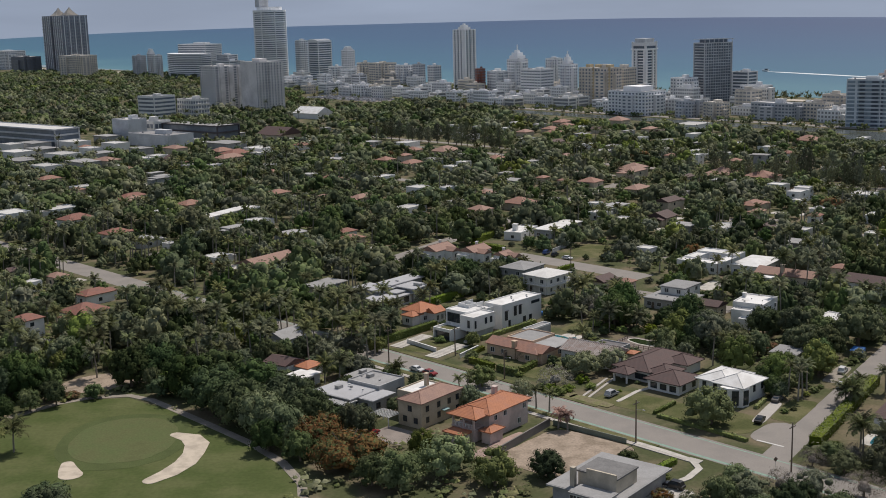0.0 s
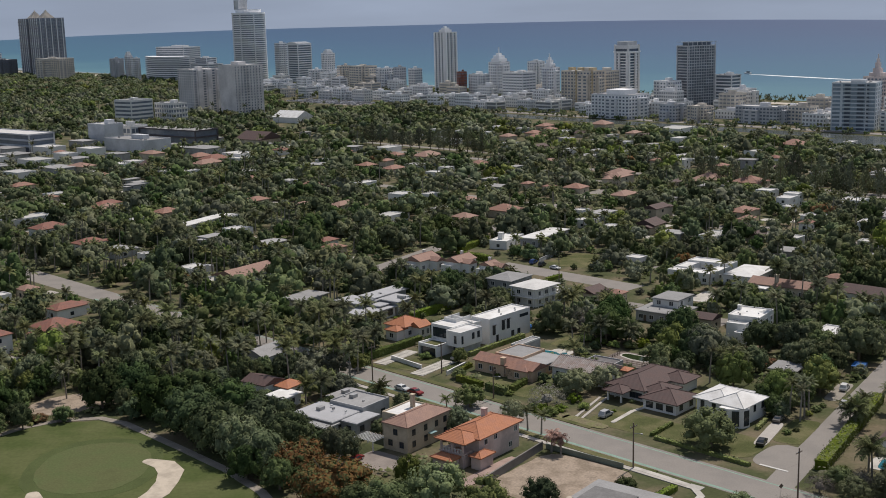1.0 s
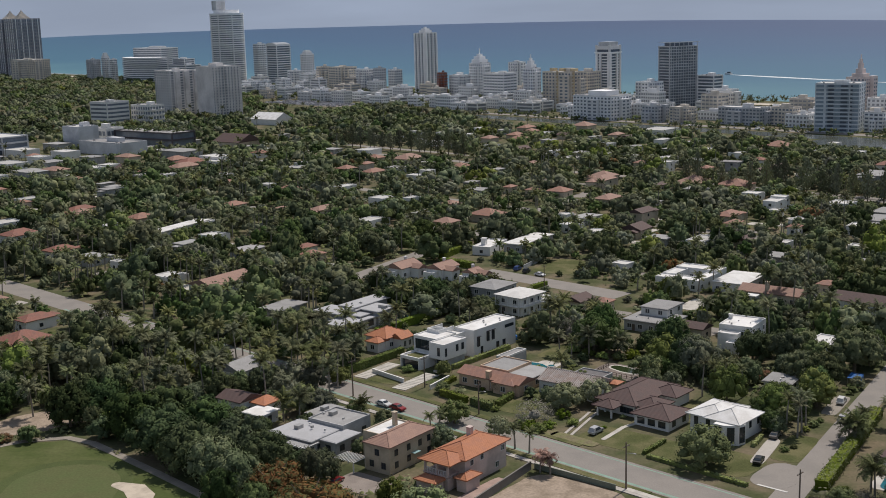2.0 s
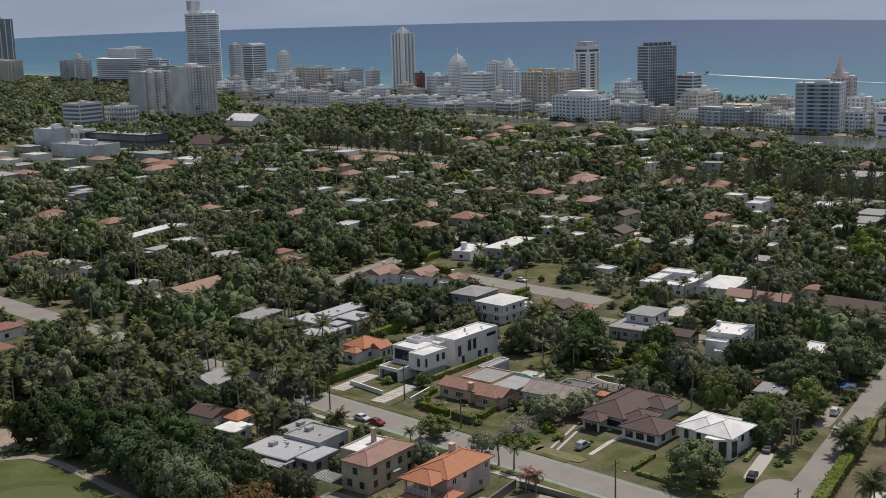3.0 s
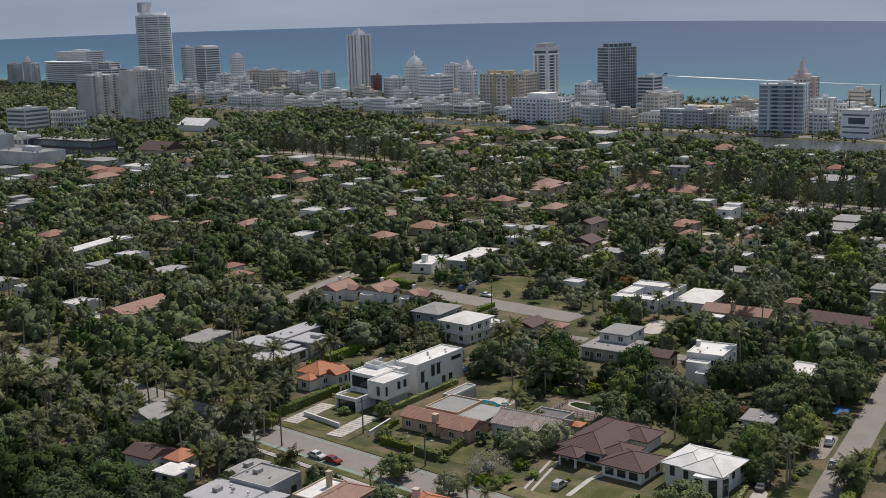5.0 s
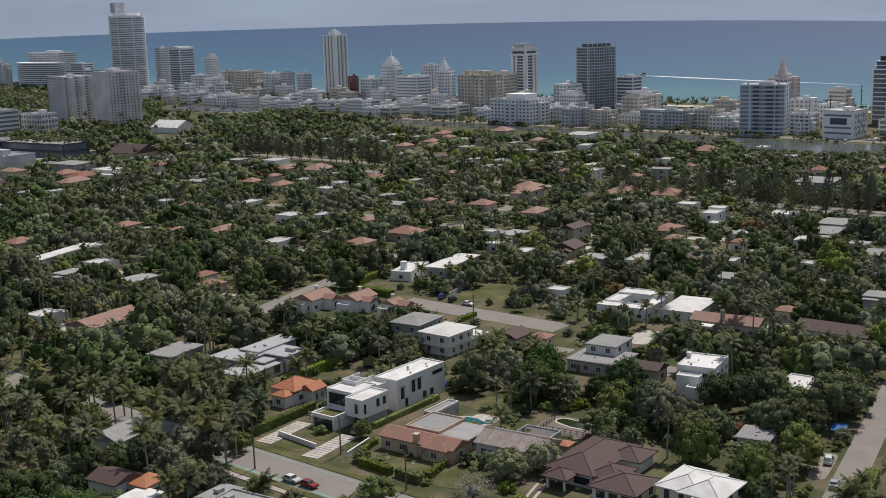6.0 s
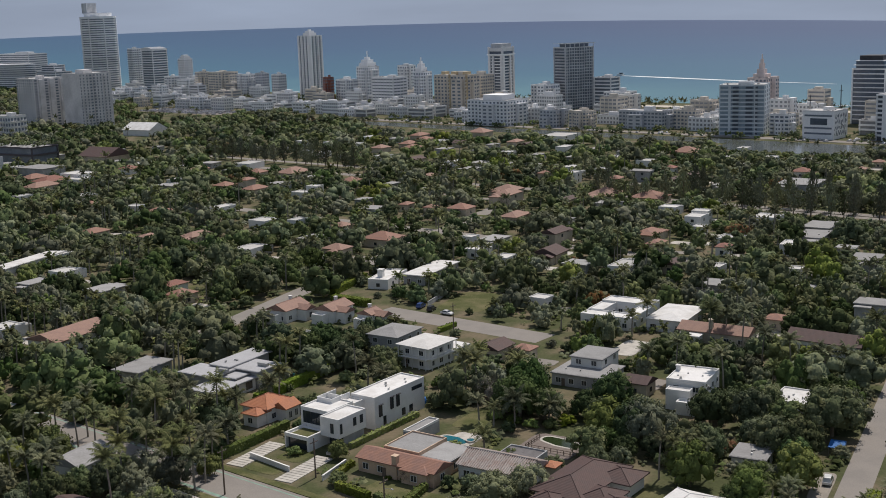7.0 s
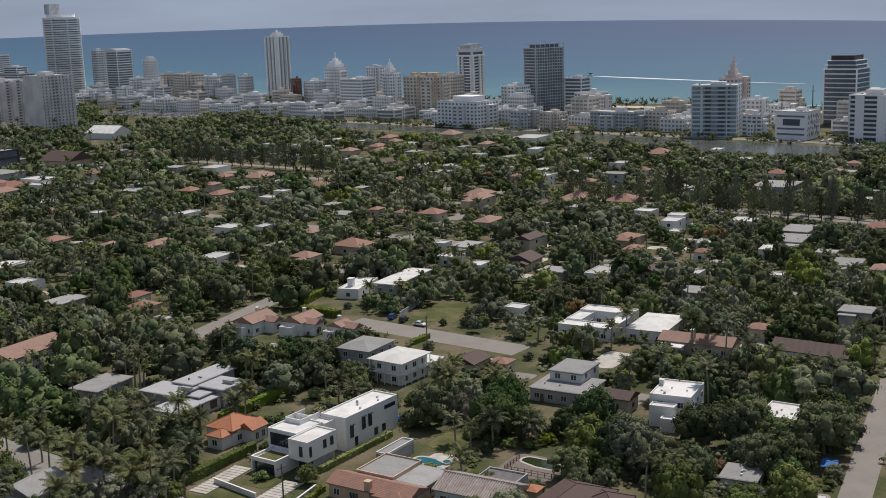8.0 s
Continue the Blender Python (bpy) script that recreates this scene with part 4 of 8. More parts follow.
part("balcony_rail", bm, WHITE, H)
walls(H, -5.2, -5.0, 4.6, 2.6, 3.0, PINK)
roof_on(H, -5.2, -5.0, 4.6, 2.6, 3.0, "hip", TILE, over=0.5, rise=0.8, caps=True)
walls(H, -10.6, 1.0, 3, 5, 2.7, PINK)
roof_on(H, -10.6, 1.0, 3, 5, 2.7, "hip", TILE, over=0.5, rise=0.8, caps=True)
chimney(H, 5.5, 2.5, 6, 9.0, PINK, 1.1)
for x, z in ((-2.6, 4.2), (-2.2, 1.0), (1.0, 4.4), (6.5, 1.0), (8.6, 4.2)):
    window(H, x, -4.1, z, 0, 1.1, 1.2, WHITE)
window_row(H, 2.5, 0, 15, 8.2, 4.0, "XY")
window(H, -4.98, 0.5, 3.5, -90, 1.6, 2.0)
keep(9, 262, 8, 6)
keep(15, 270, 6, 6)

# pergola and paving beside the tan house
P = thing("pergola", -14.5, 271, 50, "white slatted garden pergola on posts", "pergola")
post = box_mesh("post", -0.1, 0.1, -0.1, 0.1, 0, 2.6, WHITE)
for px in (-2, 2):
    for py in (-2.6, 2.6):
        piece("post", post, P, pose(px, py, 0))
slat = box_mesh("slat", -2.4, 2.4, -0.06, 0.06, 2.6, 2.75, WHITE)
for k in range(11):
    piece("slat", slat, P, pose(0, -2.9 + 0.58 * k, 0))
keep(-14.5, 271, 3, 2)

# tan house with a half tiled, half flat roof
H = thing("villa", -3.5, 274.0, 50, "tan two-storey house with faded tile roof and flat rear", "house")
walls(H, 0, 0, 15.6, 7.2, 6.5, TAN)
walls(H, 2.5, 6.0, 10.5, 5.0, 6.3, TAN)
roof_on(H, 2.5, 6.0, 10.5, 5.0, 6.3, "flat", ROOFWHITE, wall=TAN)
roof_on(H, 0, 0, 15.6, 7.2, 6.5, "hip", TILEPINK, over=0.4, rise=1.6, caps=True)
chimney(H, 4.5, 5.0, 6, 9.4, TAN, 0.9)
for x, z in ((-5.5, 1.2), (-5.5, 4.0), (-1.2, 1.4), (-1.2, 4.0), (2.8, 3.8), (6.0, 4.0), (6.0, 1.2)):
    window(H, x, -3.6, z, 0, 1.0, 1.3, DARKMETAL)
for y, z in ((-1.8, 1.2), (1.6, 1.2), (0, 4.0)):
    window(H, -7.8, y, z, -90, 1.1, 1.3, DARKMETAL)
bm = bmesh.new()
bm_box(bm, -0.4, 1.8, -4.7, -3.6, 2.9, 3.0)
part("awning", bm, TEAL, H, "small dark green window awning")
keep(-4, 273, 7.5, 6)
keep(-3, 280, 6, 6)

# grey flat-roofed house of several levels
H = thing("flat_roofed_house", -22.4, 290, 51, "rambling pale grey house with many flat roofs", "house")
for x, y, a, b, h in ((-4, 1, 10, 13, 3.6), (6, -1, 10, 11, 4.2), (-2, -8, 8, 5, 3.3), (9, 6.5, 8, 5, 3.8), (-9.5, -3, 4, 6, 3.0)):
    walls(H, x, y, a, b, h, GREYWALL)
    roof_on(H, x, y, a, b, h, "slab" if h < 3.9 else "flat", PALEROOF if h in (3.6, 3.3) else ROOFGREY, wall=GREYWALL, over=0.4)
    window_row(H, x, y, a, b, 0.9, "xy", frame_mat=DARKMETAL)
    p = H.matrix_world @ Vector((x, y, 0))
    keep(p.x, p.y, 0.5 * max(a, b), 3.4)
roof_vents(H, 2, 0, 18, 12, 4.0, 6, 5)
for x, y, z in ((6.5, 1.5, 4.2), (-4, 3, 3.6), (9, 6.5, 3.8)):
    bm = bmesh.new()
    bm_box(bm, x - 0.9, x + 0.9, y - 0.7, y + 0.7, z, z + 0.9)
    part("roof_unit", bm, GALV, H, "grey air conditioning unit")
slat = box_mesh("slat", -12.5, -7.5, -0.075, 0.075, 2.9, 3.05, WHITE)
for k in range(8):
    piece("slat", slat, H, pose(0, -6.325 + 0.8 * k, 0))

# brown hip-roofed house
H = thing("bungalow", 58.5, 301.5, 46, "low white bungalow with broad brown tile hip roof", "house")
for x, y, a, b, h, r in ((4.0, 5.0, 20, 10.5, 3.2, 2.3), (-5.3, -7.5, 9.5, 9.5, 3.0, 2.0), (-8.0, 6.0, 4.4, 4.6, 2.9, 1.3), (9.5, -1.0, 7, 7, 3.1, 1.7), (-1.5, -2.5, 7, 6, 3.05, 1.6)):
    if x > -7:
        walls(H, x, y, a, b, h, WHITE)
    roof_on(H, x, y, a, b, h, "hip", TILEBROWN, over=0.9, rise=r, caps=True)
    p = H.matrix_world @ Vector((x, y, 0))
    keep(p.x, p.y, 0.5 * max(a, b), 3.4)
for y in (-10.4, -7.5, -4.6, 1.2, 3.0):
    window(H, -10.06 if y < -1 else -6.01, y, 0.7, -90, 1.8, 1.4, DARKMETAL)
window_row(H, -5.3, -7.5, 9.5, 9.5, 0.8, "y", frame_mat=DARKMETAL)
porch = box_mesh("porch_post", -0.2, 0.2, -0.2, 0.2, 0, 2.7, WHITE)
for x, y in ((-9.9, 4.0), (-9.9, 8.0), (-6.6, 8.0)):
    piece("porch_post", porch, H, pose(x, y, 0))

# white corner house with a bay
H = thing("corner_house", 73.5, 284.5, 45, "white corner house with angular white hip roof and tall bay window", "house")
walls(H, 0.5, 0, 11.5, 12.5, 5.0, WHITE)
roof_on(H, 0.5, 2.2, 11.5, 8.5, 5.0, "hip", ROOFWHITE, over=0.8, rise=1.7, caps=True)
roof_on(H, -0.6, -2.6, 10.5, 8.0, 5.02, "hip", ROOFWHITE, over=0.8, rise=1.9, caps=True)
bm = bmesh.new()
bm_poly(bm, [(-8.2, -1.5), (-8.2, -4.0), (-6.4, -7.0), (-4.2, -7.6), (-2.0, -6.2), (-2.0, -1.5)], -0.2, 4.75)
part("bay", bm, WHITE, H)
for x, y, turn in ((-7.35, -5.55, -58), (-5.3, -7.35, -15), (-8.2, -2.8, -90)):
    window(H, x, y, 0.6, turn, 1.5, 3.6, DARKMETAL)
    window(H, x, y, 2.6, turn, 1.5, 0.1, DARKMETAL)
window_row(H, 0.5, 0, 11.5, 12.5, 2.4, "yx", 0.9, 1.9, 2.8, DARKMETAL)
bm = bmesh.new()
for k in range(6):
    bm_box(bm, 6.6, 8.0, -5.5 + 0.6 * k, -4.9 + 0.6 * k, 0, 0.35 * (k + 1))
part("side_stairs", bm, WHITE, H, "white outside stairs with solid railing")
keep(73.5, 284.5, 8.5, 4.6)
keep(70, 280, 7, 4.6)

# grey flat-roofed house with chimneys by the dirt lot
H = thing("flat_roofed_house", 33.5, 225, 51, "grey house with broad flat roof, raised block and chimney", "house")
walls(H, 0, 0, 20, 15, 3.5, GREYWALL)
roof_on(H, 0, 0, 20, 15, 3.5, "slab", ROOFGREY, over=1.0)
walls(H, -3.6, -1.6, 8, 9, 6.8, CREAM)
roof_on(H, -3.6, -1.6, 8, 9, 6.8, "slab", mat("dark_gravel_roof", (0.2, 0.195, 0.19), 0.95, amount=0.35, big=0.4, small=3), over=0.25)
bm = bmesh.new()
bm_box(bm, -8.2, -7.75, -6.2, 0.6, 3.2, 7.7)
part("parapet_wall", bm, CREAM, H, "tall rendered roof wall")
bm = bmesh.new()
bm_box(bm, -9.2, -8.2, 2.9, 3.9, 0, 7.6)
part("chimney", bm, CREAM, H, "tall rendered chimney")
walls(H, -11.5, -3.0, 4.5, 8, 4.6, WHITE)
roof_on(H, -11.5, -3.0, 4.5, 8, 4.6, "slab", ROOFGREY, over=0.3)
for k in range(5):
    window(H, -13.76, -6.2 + 1.6 * k, 0.7, -90, 1.4, 3.3, WHITE)
for k in range(2):
    window(H, -12.6 + 2.0 * k, -7.01, 0.7, 0, 1.5, 3.3, WHITE)
keep(33, 225, 11, 3)

# houses at the wooded edge
H = house(-47, 340, 11, 9, 4.6, "gable", WHITE, ROOFGREY, "grey gabled house half hidden by palms", 55, near=True, rise=2.0, open_view=False)
bm = bmesh.new()
bm_box(bm, -9.4, -7.6, -5.0, -2.6, 1.6, 2.0)
bm_box(bm, -9.2, -9.0, -4.8, -4.6, 0, 1.6)
bm_box(bm, -8.0, -7.8, -3.0, -2.8, 0, 1.6)
tarp = thing("garden_canopy", -47, 338, 55, "bright blue tarpaulin canopy on posts", "canopy")
part("cover", bm, BLUETARP, tarp)
house(-44.5, 313.5, 7, 8, 4.2, "gable", WHITE, TILEBROWN, "small white house with brown tile roof", 52, near=True, rise=1.3)
house(-37.5, 312, 6, 5, 3.4, "hip", WHITE, TILE, "small annex with orange tile roof", 52, rise=1.0)
house(-38, 305, 6, 6, 3.0, "slab", WHITE, ROOFWHITE, "small white flat-roofed annex", 52)
house(-42, 415, 14, 9, 3.4, "slab", GREYWALL, ROOFGREY, "grey pavilion with flat roof among palms", 55, near=True)
house(97, 314.5, 8, 7, 3.0, "slab", WHITE, ROOFGREY, "small white house with worn grey roof between trees", 54, vents=3)
house(107, 259, 12, 9, 3.4, "hip", WHITE, TILEBROWN, "low house with brown roof behind a hedge", 54, near=True)

# ---- the further houses ----
KINDS = {
    "o": ("hip", CREAM, TILEDULL, "cream house with orange clay tile roof among trees"),
    "s": ("hip", CREAM, TILEPINK, "cream house with salmon tile roof among trees"),
    "r": ("hip", WHITE, TILERED, "white house with red tile roof among trees"),
    "t": ("hip", WHITE, TILEPINK, "white villa with salmon tile roofs near palms"),
    "w": ("flat", WHITE, ROOFDULL, "white low house with flat white roof among trees"),
    "g": ("slab", GREYWALL, ROOFGREY, "grey low house with flat grey roof among trees"),
    "b": ("gable", CREAM, TILEBROWN, "low house with dark brown roof among trees"),
}


def far_house(x, y, width, kind, ratio=1.3):
    roof, wall, cover, label = KINDS[kind[0]]
    h = 6.2 if kind.endswith("2") else 3.7
    rng = random.Random(int(x * 13 + y))
    width = max(width, 6) * (1.15 if y > 470 else 1.0)
    a = width / 1.41 * rng.uniform(0.9, 1.3)
    b = max(5.0, width * 2 / 1.41 - a)
    H = house(x, y, a, b, h, roof, wall, cover, label, 50 + rng.uniform(-3, 3), vents=rng.randint(0, 1) if y < 560 else 0, rise=0.22 * min(a, b))
    if width > 11 and y < 720:
        sx, sy = rng.choice((-1, 1)), rng.choice((-1, 1))
        walls(H, sx * a * 0.55, sy * b * 0.2, a * 0.5, b * 0.5, h - 0.6, wall)
        roof_on(H, sx * a * 0.55, sy * b * 0.2, a * 0.5, b * 0.5, h - 0.6, roof, cover, "", 0.4, 0.9, False, wall)
    far_yard(x, y, width, rng)


def far_yard(x, y, width, rng):
    """A pale drive or patio beside a far house, sometimes with a pool."""
    if y < 760 and rng.random() < 0.6:
        t = rng.choice((50, 140, 230, 320))
        px, py = x + math.cos(radians(t)) * width * 0.9, y + math.sin(radians(t)) * width * 0.9
        patch("drive", px, py, t, rng.uniform(6, 11), rng.uniform(4, 7), 0.08, rng.choice((PAVER, CONCRETE, ASPHALT, GRASS)), "small yard beside a house among trees", "yard")
        keep(px, py, 3.2, 0.0)


def villa(x, y, rot, a, b, wing, label):
    """A white villa with a long gabled roof and a gabled wing towards the street."""
    H = house(x, y, a, b, 4.2, "gable", WHITE, TILEPINK, label, rot, near=True, rise=0.24 * b, over=0.4, caps=True)
    walls(H, wing, -b / 2 - 1.8, 5.0, 4.0, 3.8, WHITE)
    roof_on(H, wing, -b / 2 - 1.4, 4.4, 5.0, 3.8, "gable", TILEPINK, rise=1.3, over=0.4, wall=WHITE)
    window(H, wing, -b / 2 - 3.81, 0.9, 0, 1.4, 1.6)
    walls(H, -a / 2 - 1.6, 0.4, 3.4, 0.6 * b, 3.0, WHITE)
    roof_on(H, -a / 2 - 1.6, 0.4, 3.4, 0.6 * b, 3.0, "flat", ROOFWHITE, wall=WHITE)
    chimney(H, a * 0.2, 0.8, 3.5, 4.2 + 0.24 * b + 0.9, WHITE)


villa(-0.5, 470.5, 50, 12, 8, 2.0, "white villa with salmon tile gables near tall palms")
villa(14.5, 466, 50, 11, 7.5, -1.5, "white villa with salmon gables and a flat-roofed annex")
villa(25.5, 455, 50, 6, 5.5, 0.5, "small white villa with steep salmon tile roof")

far_house(-159, 873, 16, "o")
far_house(-146, 829, 19, "s")
far_house(-113, 775, 13, "w")
far_house(-89, 647, 12, "o")
far_house(-170, 650, 13, "r")
far_house(-131, 615, 13, "o")
far_house(-162, 768, 9, "g2")
far_house(-172, 736, 10, "g")
far_house(-67, 804, 16, "g")
far_house(-34, 789, 12, "o")
far_house(-21, 790, 9, "o2")
far_house(-16, 768, 14, "o")
far_house(-2, 786, 12, "g")
far_house(-22, 897, 18, "w")
far_house(7, 836, 20, "s")
far_house(18, 764, 9, "w")
far_house(-10, 654, 13, "w")
far_house(6, 650, 9, "w")
far_house(42, 705, 9, "g")
far_house(44, 674, 13, "g")
far_house(62, 680, 7, "o")
far_house(73, 666, 7, "o")
far_house(87, 659, 13, "o")
far_house(42, 590, 16, "o")
far_house(21, 572, 11, "s")
far_house(115, 682, 15, "s2")
far_house(88, 573, 13, "g")
far_house(79, 580, 6, "w")
far_house(85, 533, 9, "w")
far_house(108, 628, 14, "s")
far_house(113, 567, 12, "b2")
far_house(167, 749, 10, "w2")
far_house(167, 680, 19, "s")
far_house(185, 662, 19, "o")
far_house(154, 565, 14, "o")
far_house(126, 506, 14, "w")
far_house(110, 514, 11, "g")
far_house(156, 494, 9, "w")
far_house(182, 585, 11, "w2")
far_house(179, 572, 7, "w")
far_house(173, 528, 7, "r")
far_house(269, 667, 26, "g2")
far_house(229, 560, 17, "g")
far_house(231, 766, 9, "r")
far_house(268, 841, 20, "o")
far_house(210, 761, 11, "g")
far_house(188, 734, 9, "o")
far_house(295, 723, 12, "r")
far_house(143, 503, 8, "b")
far_house(162, 1039, 19, "s")
far_house(216, 985, 30, "w")
far_house(-131, 995, 34, "b")
far_house(-244, 736, 13, "o")
far_house(-210, 681, 8, "o")
far_house(-166, 636, 13, "s")
far_house(-180, 577, 16, "r")
far_house(-215, 586, 17, "w2")
far_house(-199, 612, 17, "w")
far_house(-149, 533, 13, "r")
far_house(-132, 515, 13, "g")
far_house(-117, 501, 6, "w")
far_house(-147, 440, 9, "s")
far_house(-91, 470, 12, "w")
far_house(-124, 409, 13, "r")
far_house(-168, 453, 8, "b")
far_house(-120, 383, 17, "r")
far_house(-133, 363, 11, "r2")
far_house(-42, 520, 9, "r")
far_house(-38, 503, 10, "o")
far_house(-134, 1030, 24, "g")
far_house(-145, 854, 20, "r")
far_house(-102, 899, 12, "r")
far_house(-32, 704, 12, "w")
far_house(26, 627, 9, "s")
far_house(-40, 623, 13, "s")
far_house(-15, 584, 13, "w")
far_house(-62, 627, 8, "s")
far_house(-96, 594, 10, "w")
far_house(-49, 910, 13, "g")
far_house(104, 537, 13, "b")
far_house(88, 787, 9, "s")
far_house(118, 696, 15, "s2")
far_house(173, 768, 12, "w")
far_house(174, 953, 13, "s")
far_house(112, 1036, 15, "o")
far_house(96, 976, 14, "o")
far_house(73, 955, 13, "s")
far_house(150, 543, 9, "o")
far_house(217, 512, 8, "g")
far_house(215, 492, 14, "g")
far_house(255, 542, 10, "r2")
far_house(221, 479, 9, "s")
far_house(182, 481, 6, "w")
far_house(207, 740, 10, "g2")
far_house(309, 844, 11, "w")
far_house(329, 719, 7, "s")
far_house(353, 744, 8, "o")
far_house(-211, 694, 13, "w")
far_house(-87, 557, 11, "w")
far_house(-154, 429, 9, "w")
far_house(-128, 855, 17, "w")
far_house(-167, 708, 13, "g2")
far_house(-251, 884, 19, "g")
far_house(189, 597, 9, "w2")
far_house(12, 600, 12, "g")
far_house(179, 419, 12, "g2")
far_house(88, 367, 9, "b")
far_house(217, 541, 17, "g")
far_house(58, 408, 11, "b")
far_house(66, 404, 7, "o")
far_house(147, 417, 8, "o")

# broad low shops and workshops, and a white hall with a steep roof
for x, y, width, kind in ((-317, 890, 21, "w"), (-304, 910, 20, "g"), (-275, 866, 21, "w"), (-244, 814, 21, "g"), (-229, 817, 15, "s"), (-294, 834, 22, "g"), (-264, 793, 17, "w"), (-264, 901, 14, "w"), (-254, 935, 17, "w"), (-223, 891, 14, "g"), (-326, 958, 21, "g"), (-294, 958, 21, "w"), (-278, 1001, 18, "g"), (-341, 948, 15, "w"), (-204, 822, 11, "w"), (-163, 917, 24, "g"), (-130, 869, 18, "w"), (-196, 885, 14, "s")):
    roof, wall, cover, label = KINDS[kind]
    house(x, y, width * 0.8, width * 1.1, 5.5, roof, wall, cover, label.replace("house", "shop building"), 50, vents=1, name="shop_building", rise=2.0)
house(-122, 1190, 22, 34, 5.5, "gable", WHITE, ROOFWHITE, "large white hall with steep white roof", 50, name="hall", rise=6.0)
keep(-120, 1170, 14, 0)

# more houses of the same kinds along the far streets, half hidden by trees
rng = random.Random(31)
for c in (300, 380, 430, 510, 560, 640, 665, 720, 760):
    s = -900.0
    while s < 420:
        s += rng.uniform(20, 34)
        x, y = along(c + rng.uniform(-6, 6), MAIN, s)
        if y < 430 or y > 1050 or not -0.42 * (y - 45) < x < 0.58 * (y - 45) or x * 0.766 + y * 0.643 > 800:
            continue
        if any((x - q[0]) ** 2 + (y - q[1]) ** 2 < (q[2] + 13) ** 2 for q in FOOTPRINTS):
            continue
        n = len(FOOTPRINTS)
        far_house(x, y, rng.uniform(8, 14), rng.choice(("w", "w", "g", "o", "g", "g", "w", "b", "w", "g")))
        if rng.random() < 0.75:
            for k in range(n, len(FOOTPRINTS)):
                FOOTPRINTS[k] = (*FOOTPRINTS[k][:3], -1)

# ---- the hotels and towers along the beach ----
CITY = 40
CITYGREY = mat("pale_grey_render", (0.6, 0.61, 0.63), 0.85, amount=0.15, big=0.08, small=0.8, thing=0.15)
PALEGLASS = mat("pale_glazing", (0.3, 0.315, 0.34), 0.25, amount=0.2, big=0.1, small=0.6, bump=0, spec=0.5)


ROOF_UNIT = box_mesh("roof_unit", 0, 1, 0, 1, 0, 1, GALV)


